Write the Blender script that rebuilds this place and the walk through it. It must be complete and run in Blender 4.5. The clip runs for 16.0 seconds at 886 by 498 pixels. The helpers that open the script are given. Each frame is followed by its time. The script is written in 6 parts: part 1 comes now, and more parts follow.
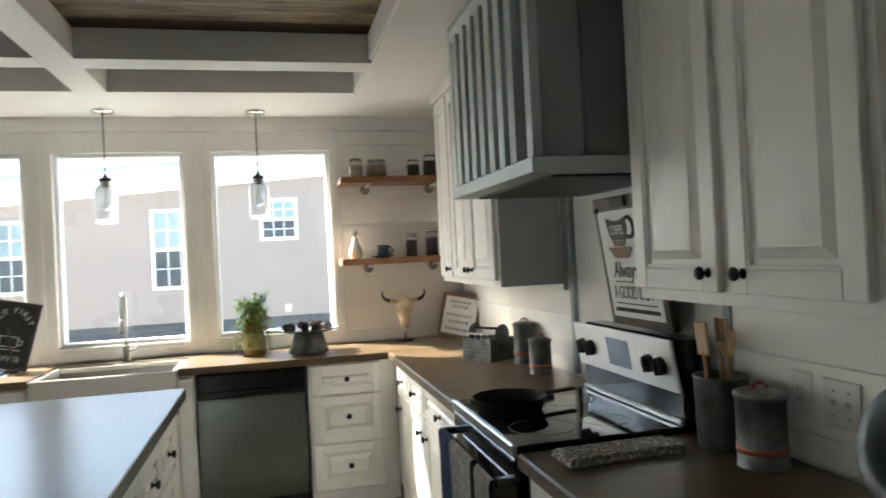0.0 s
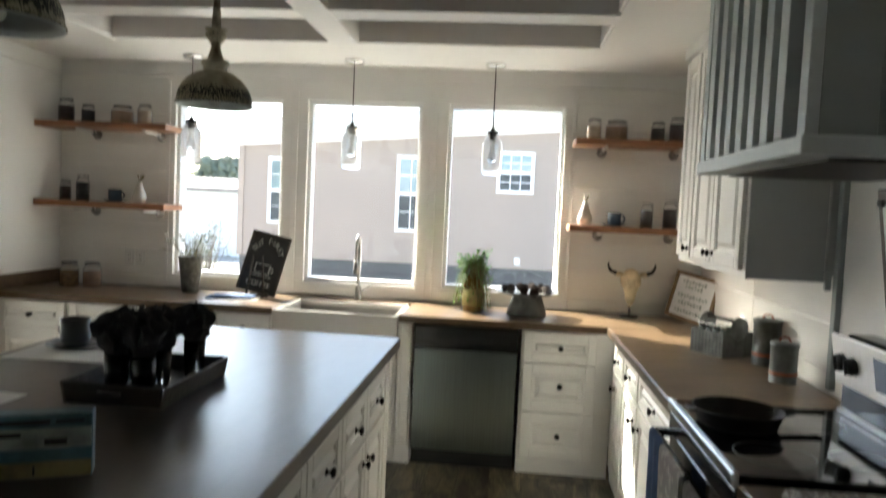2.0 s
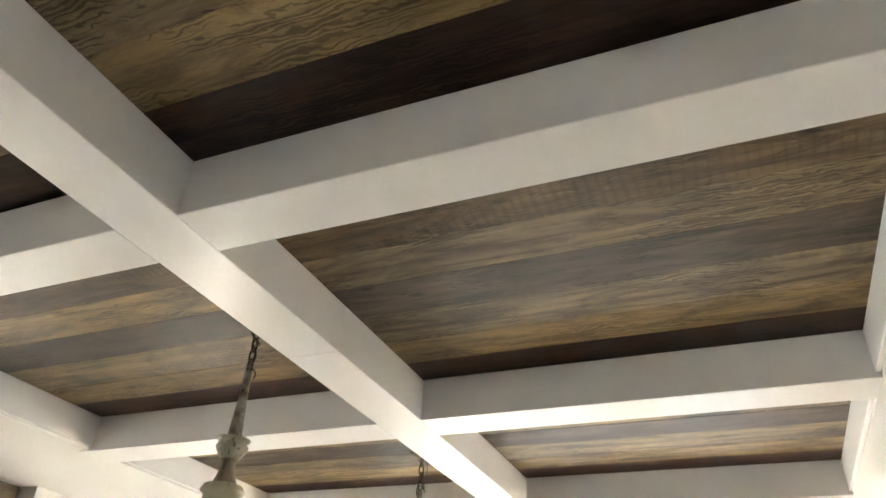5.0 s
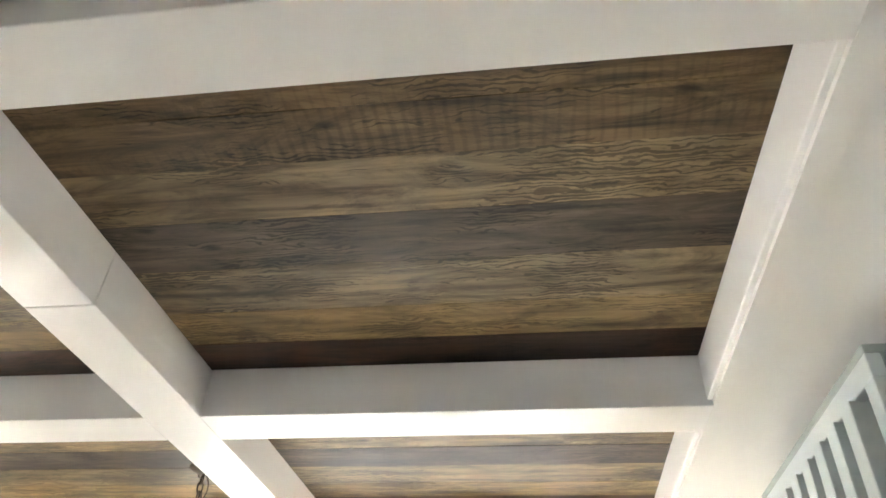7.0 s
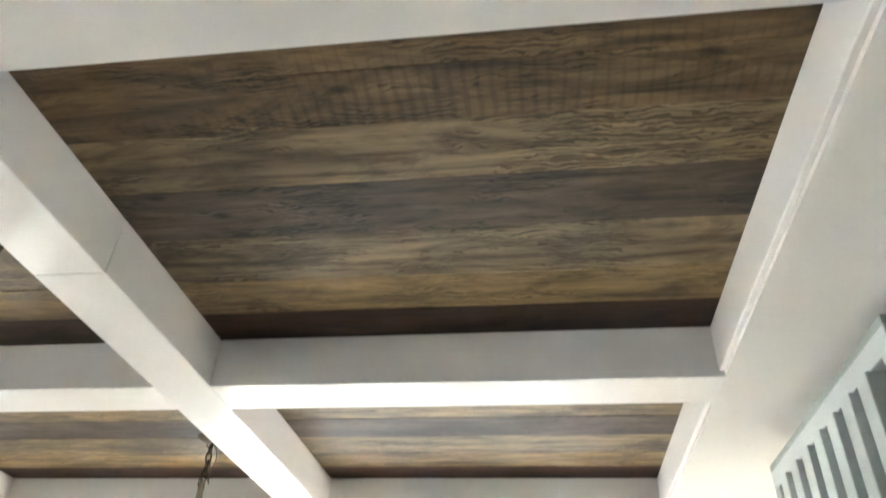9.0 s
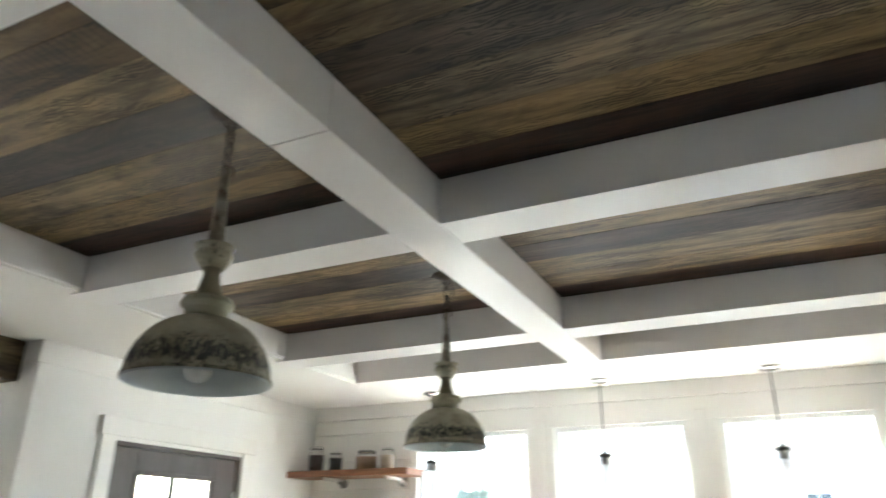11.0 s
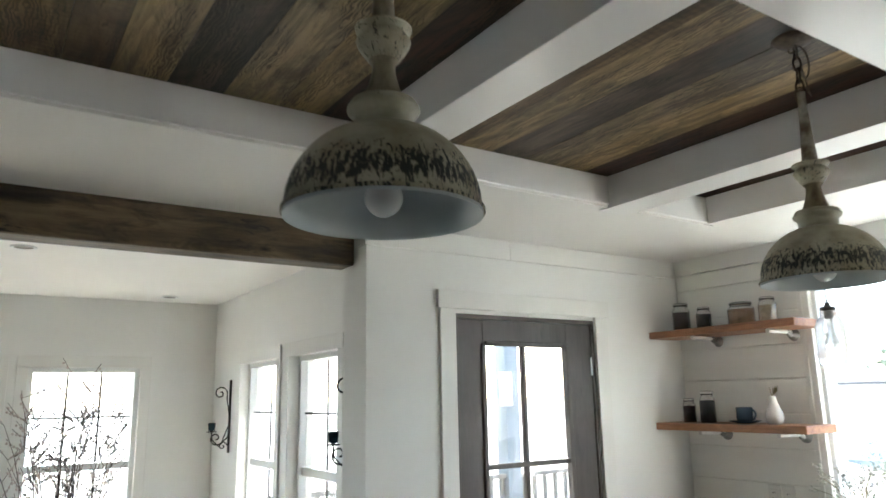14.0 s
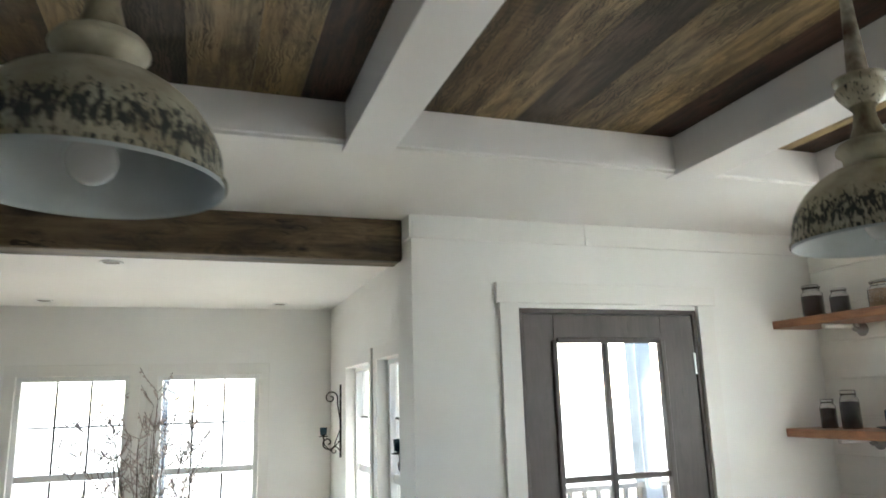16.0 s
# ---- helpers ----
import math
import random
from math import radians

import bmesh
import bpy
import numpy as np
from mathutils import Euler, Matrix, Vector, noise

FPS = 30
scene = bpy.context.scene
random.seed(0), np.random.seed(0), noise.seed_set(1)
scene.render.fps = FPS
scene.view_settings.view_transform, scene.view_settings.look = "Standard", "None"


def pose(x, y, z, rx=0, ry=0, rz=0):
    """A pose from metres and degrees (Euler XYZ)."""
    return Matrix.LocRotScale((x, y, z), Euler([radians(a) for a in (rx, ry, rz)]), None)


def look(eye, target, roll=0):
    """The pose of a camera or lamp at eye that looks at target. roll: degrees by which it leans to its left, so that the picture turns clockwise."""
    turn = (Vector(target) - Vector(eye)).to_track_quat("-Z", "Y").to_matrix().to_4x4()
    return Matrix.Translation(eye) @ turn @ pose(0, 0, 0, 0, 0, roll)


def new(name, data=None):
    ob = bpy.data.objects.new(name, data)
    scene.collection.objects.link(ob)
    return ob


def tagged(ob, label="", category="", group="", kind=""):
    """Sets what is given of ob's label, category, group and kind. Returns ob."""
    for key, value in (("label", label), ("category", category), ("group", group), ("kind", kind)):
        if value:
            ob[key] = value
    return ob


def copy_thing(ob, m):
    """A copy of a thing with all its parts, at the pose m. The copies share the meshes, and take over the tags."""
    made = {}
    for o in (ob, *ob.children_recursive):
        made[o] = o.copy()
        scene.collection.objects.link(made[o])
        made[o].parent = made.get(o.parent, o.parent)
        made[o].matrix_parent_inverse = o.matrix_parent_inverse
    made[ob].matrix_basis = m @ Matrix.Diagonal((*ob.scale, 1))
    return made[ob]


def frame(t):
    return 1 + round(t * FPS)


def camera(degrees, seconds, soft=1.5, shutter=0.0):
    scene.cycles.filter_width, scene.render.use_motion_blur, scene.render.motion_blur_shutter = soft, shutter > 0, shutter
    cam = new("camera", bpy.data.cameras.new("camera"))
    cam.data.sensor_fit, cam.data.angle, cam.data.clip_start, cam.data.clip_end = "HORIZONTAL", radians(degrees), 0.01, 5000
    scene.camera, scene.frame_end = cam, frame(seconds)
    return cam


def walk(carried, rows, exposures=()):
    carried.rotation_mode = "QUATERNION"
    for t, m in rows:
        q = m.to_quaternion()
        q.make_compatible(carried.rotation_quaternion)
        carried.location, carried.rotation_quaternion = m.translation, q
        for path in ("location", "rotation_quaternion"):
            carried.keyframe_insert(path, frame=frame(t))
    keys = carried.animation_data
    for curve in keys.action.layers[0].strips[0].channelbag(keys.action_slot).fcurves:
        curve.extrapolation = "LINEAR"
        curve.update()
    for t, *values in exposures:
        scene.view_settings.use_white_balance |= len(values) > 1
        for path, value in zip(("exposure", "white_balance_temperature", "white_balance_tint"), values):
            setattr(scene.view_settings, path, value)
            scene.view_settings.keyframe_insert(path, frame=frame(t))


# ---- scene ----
cam = camera(64.5, 16.0, shutter=0.5)
PATH = [
    (0, (0.172, 0.559, 1.463), (0.642, 2.503, 1.476), -2.8),
    (0.5, (0.22, 0.538, 1.444), (0.487, 2.52, 1.417), -2.7),
    (1, (0.269, 0.546, 1.433), (0.276, 2.541, 1.297), -2.2),
    (1.5, (0.252, 0.644, 1.445), (0.054, 2.623, 1.236), 1.4),
    (1.7, (0.244, 0.693, 1.468), (0.021, 2.667, 1.234), 1.8),
    (2, (0.238, 0.729, 1.516), (0.051, 2.716, 1.402), 2.6),
    (2.3, (0.262, 0.724, 1.557), (-0.029, 2.702, 1.618), 0.7),
    (2.5, (0.288, 0.713, 1.581), (-0.137, 2.653, 1.814), -0.9),
    (3, (0.319, 0.663, 1.632), (-0.305, 2.494, 2.143), -0.6),
    (3.5, (0.336, 0.633, 1.654), (-0.389, 2.351, 2.377), 0.7),
    (3.7, (0.352, 0.636, 1.652), (-0.385, 2.319, 2.442), 0.9),
    (6, (0.275, 0.934, 1.597), (-0.322, 2.423, 2.791), 5.1),
    (6.5, (0.272, 1.049, 1.61), (-0.09, 2.61, 2.808), 3.7),
    (7, (0.262, 1.103, 1.63), (0.008, 2.661, 2.858), 2.8),
    (7.5, (0.254, 1.115, 1.644), (0.002, 2.627, 2.929), 2.9),
    (8, (0.25, 1.107, 1.648), (0.011, 2.58, 2.979), 3.7),
    (10.5, (0.174, 1.15, 1.59), (-0.337, 2.913, 2.385), -0.3),
    (11, (0.139, 1.151, 1.604), (-0.666, 2.82, 2.356), 0.3),
    (11.5, (0.092, 1.090, 1.592), (-0.924, 2.648, 2.326), 0.4),
    (12, (0.088, 1.134, 1.598), (-1.088, 2.622, 2.232), -0.6),
    (12.5, (0.017, 1.265, 1.606), (-1.291, 2.682, 2.135), -1.1),
    (13, (-0.015, 1.433, 1.607), (-1.381, 2.807, 2.102), -2.1),
    (13.3, (-0.021, 1.541, 1.622), (-1.470, 2.832, 2.106), -2.0),
    (13.5, (-0.025, 1.61, 1.63), (-1.54, 2.818, 2.127), -1.7),
    (14, (-0.06, 1.766, 1.627), (-1.695, 2.841, 2.041), -1.1),
    (14.5, (-0.17, 1.926, 1.646), (-1.835, 2.947, 2.075), -0.5),
    (15, (-0.193, 2.04, 1.644), (-1.937, 2.901, 2.111), -1.3),
    (15.3, (-0.162, 2.14, 1.632), (-1.945, 2.886, 2.147), -1.8),
    (15.5, (-0.122, 2.227, 1.659), (-1.933, 2.917, 2.153), -1.9),
    (16, (-0.096, 2.39, 1.637), (-1.944, 3.026, 2.062), -1.7),
]
walk(cam, [(t, look(eye, target, roll)) for t, eye, target, roll in PATH], exposures=[
    (0.0, 2.67, 6350, 5), (0.5, 2.57, 6350, 5), (1.0, 2.54, 6350, 5), (1.5, 2.62, 6350, 5), (2.0, 2.57, 6500, 6), (2.5, 2.1, 6800, 8), (3.0, 1.9, 7000, 8),
    (3.5, 2.95, 7000, 9), (6.0, 4.9, 6500, 8), (6.5, 4.95, 6450, 8), (7.5, 5.0, 6350, 7), (8.2, 5.15, 6250, 6), (10.5, 3.92, 6030, 5), (12.0, 3.62, 5960, 4), (12.5, 3.47, 5960, 4), (14.5, 3.32, 5960, 4), (16.0, 3.32, 5960, 4)])

# ---- sky and sun ----
SUN_TRAVEL = Vector((0.95, -0.91, -1.0)).normalized()
sky_world = bpy.data.worlds.new("sky")
scene.world = sky_world
sky_world.use_nodes = True
sky_node = sky_world.node_tree.nodes.new("ShaderNodeTexSky")
sky_node.sky_type, sky_node.sun_disc = "NISHITA", False
sky_node.sun_elevation = math.asin(-SUN_TRAVEL.z)
sky_node.sun_rotation = math.atan2(-SUN_TRAVEL.x, -SUN_TRAVEL.y)
sky_back = sky_world.node_tree.nodes["Background"]
sky_back.inputs["Strength"].default_value = 0.14
sky_world.node_tree.links.new(sky_node.outputs[0], sky_back.inputs["Color"])
sun = new("sun", bpy.data.lights.new("sun", "SUN"))
sun.data.energy, sun.data.angle, sun.data.color = 5.0, radians(0.6), (1.0, 0.93, 0.82)
sun.matrix_world = look((-8, 20, 12), Vector((-8, 20, 12)) + SUN_TRAVEL)


# ---- materials ----
def mat(name, color, rough=0.5, metal=0.0, vary=0.12, scale=6.0, stretch=(1, 1, 1), bump=0.0, bump_scale=80.0,
        spec=0.5, trans=0.0, ior=1.45, coat=0.0, random_per="", random_amount=0.0, color2=None, coords="Object"):
    m = bpy.data.materials.new(name)
    m.use_nodes = True
    nt = m.node_tree
    b = nt.nodes["Principled BSDF"]
    L = nt.links.new
    b.inputs["Roughness"].default_value, b.inputs["Metallic"].default_value = rough, metal
    b.inputs["Specular IOR Level"].default_value = spec
    b.inputs["Transmission Weight"].default_value, b.inputs["IOR"].default_value = trans, ior
    b.inputs["Coat Weight"].default_value = coat
    co = nt.nodes.new("ShaderNodeTexCoord")
    mp = nt.nodes.new("ShaderNodeMapping")
    mp.inputs["Scale"].default_value = stretch
    L(co.outputs[coords], mp.inputs["Vector"])
    n1 = nt.nodes.new("ShaderNodeTexNoise")
    n1.inputs["Scale"].default_value, n1.inputs["Detail"].default_value = scale, 6
    L(mp.outputs[0], n1.inputs["Vector"])
    ramp = nt.nodes.new("ShaderNodeValToRGB")
    c = Vector(color)
    c2 = Vector(color2) if color2 else c * (1 - 2 * vary)
    ramp.color_ramp.elements[0].color, ramp.color_ramp.elements[1].color = (*c2, 1), (*c, 1)
    ramp.color_ramp.elements[0].position, ramp.color_ramp.elements[1].position = 0.3, 0.62
    L(n1.outputs[0], ramp.inputs[0])
    out = ramp.outputs[0]
    if random_per:
        if random_per == "island":
            rnd = nt.nodes.new("ShaderNodeNewGeometry").outputs["Random Per Island"]
        else:
            rnd = nt.nodes.new("ShaderNodeObjectInfo").outputs["Random"]
        hs = nt.nodes.new("ShaderNodeHueSaturation")
        mr = nt.nodes.new("ShaderNodeMapRange")
        mr.inputs["To Min"].default_value, mr.inputs["To Max"].default_value = 1 - random_amount, 1 + random_amount
        L(rnd, mr.inputs["Value"])
        L(mr.outputs[0], hs.inputs["Value"])
        L(out, hs.inputs["Color"])
        out = hs.outputs[0]
    L(out, b.inputs["Base Color"])
    if bump:
        n2 = nt.nodes.new("ShaderNodeTexNoise")
        n2.inputs["Scale"].default_value, n2.inputs["Detail"].default_value = bump_scale, 4
        L(mp.outputs[0], n2.inputs["Vector"])
        bp = nt.nodes.new("ShaderNodeBump")
        bp.inputs["Strength"].default_value, bp.inputs["Distance"].default_value = bump, 0.004
        L(n2.outputs[0], bp.inputs["Height"])
        L(bp.outputs[0], b.inputs["Normal"])
    return m


def wood(name, tones, along="X", rough=0.45, grain=1.0, random_per="island", coat=0.0, knots=True, spec=0.5, wear=0.5, contrast=1.0, saw=False, spread=1.0, fine_scale=1.0):
    """Plank wood: a tone for each plank, long grain, cathedral rings, saw marks and knots."""
    m = bpy.data.materials.new(name)
    m.use_nodes = True
    nt = m.node_tree
    b = nt.nodes["Principled BSDF"]
    L = nt.links.new
    b.inputs["Coat Weight"].default_value, b.inputs["Specular IOR Level"].default_value = coat, spec
    co = nt.nodes.new("ShaderNodeTexCoord")
    rnd = nt.nodes.new("ShaderNodeNewGeometry").outputs["Random Per Island"] if random_per == "island" else nt.nodes.new("ShaderNodeObjectInfo").outputs["Random"]
    shift = nt.nodes.new("ShaderNodeVectorMath")
    shift.operation = "MULTIPLY_ADD"
    mult = nt.nodes.new("ShaderNodeCombineXYZ")
    for i in range(3):
        L(rnd, mult.inputs[i])
    shift.inputs[1].default_value = (37.0, 23.0, 11.0)
    L(mult.outputs[0], shift.inputs[0])
    L(co.outputs["Object"], shift.inputs[2])

    def stretched(sx, sy, sz):
        mp = nt.nodes.new("ShaderNodeMapping")
        if along == "Y":
            sx, sy = sy, sx
        if along == "Z":
            sx, sz = sz, sx
        mp.inputs["Scale"].default_value = (sx, sy, sz)
        L(shift.outputs[0], mp.inputs["Vector"])
        return mp.outputs[0]

    def noise_tex(vec, scale, detail=5, rough_=0.6, dist=0.0):
        n = nt.nodes.new("ShaderNodeTexNoise")
        n.inputs["Scale"].default_value, n.inputs["Detail"].default_value = scale, detail
        n.inputs["Roughness"].default_value, n.inputs["Distortion"].default_value = rough_, dist
        L(vec, n.inputs["Vector"])
        return n.outputs[0]

    tone = nt.nodes.new("ShaderNodeValToRGB")
    tone.color_ramp.interpolation = "LINEAR"
    els = tone.color_ramp.elements
    while len(els) < len(tones):
        els.new(0.5)
    for i, c in enumerate(tones):
        els[i].position, els[i].color = i / (len(tones) - 1), (*c, 1)
    drift = noise_tex(stretched(0.9, 5, 5), 1.3, 3)
    mixv = nt.nodes.new("ShaderNodeMath")
    mixv.operation = "MULTIPLY_ADD"
    mixv.inputs[1].default_value = wear
    mixv.inputs[2].default_value = -wear / 2 + (1 - spread) / 2
    L(drift, mixv.inputs[0])
    spr = nt.nodes.new("ShaderNodeMath")
    spr.operation = "MULTIPLY"
    spr.inputs[1].default_value = spread
    L(rnd, spr.inputs[0])
    addv = nt.nodes.new("ShaderNodeMath")
    addv.use_clamp = True
    L(mixv.outputs[0], addv.inputs[0])
    L(spr.outputs[0], addv.inputs[1])
    L(addv.outputs[0], tone.inputs[0])
    fine = noise_tex(stretched(2.6 * fine_scale, (60 if fine_scale > 0.55 else 34) * fine_scale, 60 * fine_scale), 1.5, 8, 0.68, 0.5)
    wave = nt.nodes.new("ShaderNodeTexWave")
    wave.wave_type, wave.bands_direction = "BANDS", {"X": "Y", "Y": "X", "Z": "X"}[along]
    wave.inputs["Scale"].default_value, wave.inputs["Distortion"].default_value = (4.6, 14.0) if spread < 0.5 else (3.2, 11.0)
    wave.inputs["Detail"].default_value, wave.inputs["Detail Scale"].default_value = 3.0, 1.1
    L(stretched(2.6, 6.0, 6.0) if spread < 0.5 else stretched(1.3, 6.0, 6.0), wave.inputs["Vector"])

    def darken(col, fac, lo, hi, depth):
        r = nt.nodes.new("ShaderNodeMapRange")
        r.inputs["From Min"].default_value, r.inputs["From Max"].default_value = lo, hi
        r.inputs["To Min"].default_value, r.inputs["To Max"].default_value = depth, 1.0
        L(fac, r.inputs["Value"])
        mx = nt.nodes.new("ShaderNodeVectorMath")
        mx.operation = "SCALE"
        L(col, mx.inputs[0])
        L(r.outputs[0], mx.inputs["Scale"])
        return mx.outputs[0]
    c = darken(tone.outputs[0], fine, 0.36, 0.56, 1 - (0.62 if spread < 0.5 else 0.36) * grain * contrast)
    where = noise_tex(stretched(1.3, 3.5, 3.5) if spread < 0.5 else stretched(0.8, 3.5, 3.5), 2.2, 3)
    lines = nt.nodes.new("ShaderNodeMath")
    lines.operation = "MULTIPLY_ADD"
    L(where, lines.inputs[0])
    lines.inputs[1].default_value = -4.0
    L(wave.outputs[1], lines.inputs[2])
    c = darken(c, lines.outputs[0], *((-2.06, -1.90) if spread < 0.5 else (-2.46, -2.26)), 1 - (0.62 if spread < 0.5 else 0.72) * grain * contrast)
    if saw:
        wv = nt.nodes.new("ShaderNodeTexWave")
        wv.wave_type, wv.bands_direction = "BANDS", "X"
        wv.inputs["Scale"].default_value, wv.inputs["Distortion"].default_value = 13.0, 1.6
        L(stretched(1, 1, 1), wv.inputs["Vector"])
        w2 = noise_tex(stretched(0.7, 4, 4), 1.9, 2)
        sw = nt.nodes.new("ShaderNodeMath")
        sw.operation = "MULTIPLY_ADD"
        L(w2, sw.inputs[0])
        sw.inputs[1].default_value = -2.2
        L(wv.outputs[1], sw.inputs[2])
        c = darken(c, sw.outputs[0], -1.30, -0.75, 0.74)
    patch = noise_tex(stretched(1.6, 6, 6), 2.5, 6, 0.72, 0.9)
    c = darken(c, patch, 0.36, 0.56, 1 - (0.60 if knots else 0.42) * contrast)
    if knots:
        v = nt.nodes.new("ShaderNodeTexVoronoi")
        v.inputs["Scale"].default_value = 2.4
        L(stretched(1.3, 3.0, 3.0), v.inputs["Vector"])
        c = darken(c, v.outputs["Distance"], 0.03, 0.10, 0.22)
    L(c, b.inputs["Base Color"])
    rr = nt.nodes.new("ShaderNodeMapRange")
    rr.inputs["To Min"].default_value, rr.inputs["To Max"].default_value = (rough - 0.08, rough + 0.12) if grain > 0.3 else (rough, rough + 0.03)
    L(fine, rr.inputs["Value"])
    L(rr.outputs[0], b.inputs["Roughness"])
    bp = nt.nodes.new("ShaderNodeBump")
    bp.inputs["Strength"].default_value, bp.inputs["Distance"].default_value = 0.25 * grain, 0.002
    L(fine, bp.inputs["Height"])
    L(bp.outputs[0], b.inputs["Normal"])
    return m


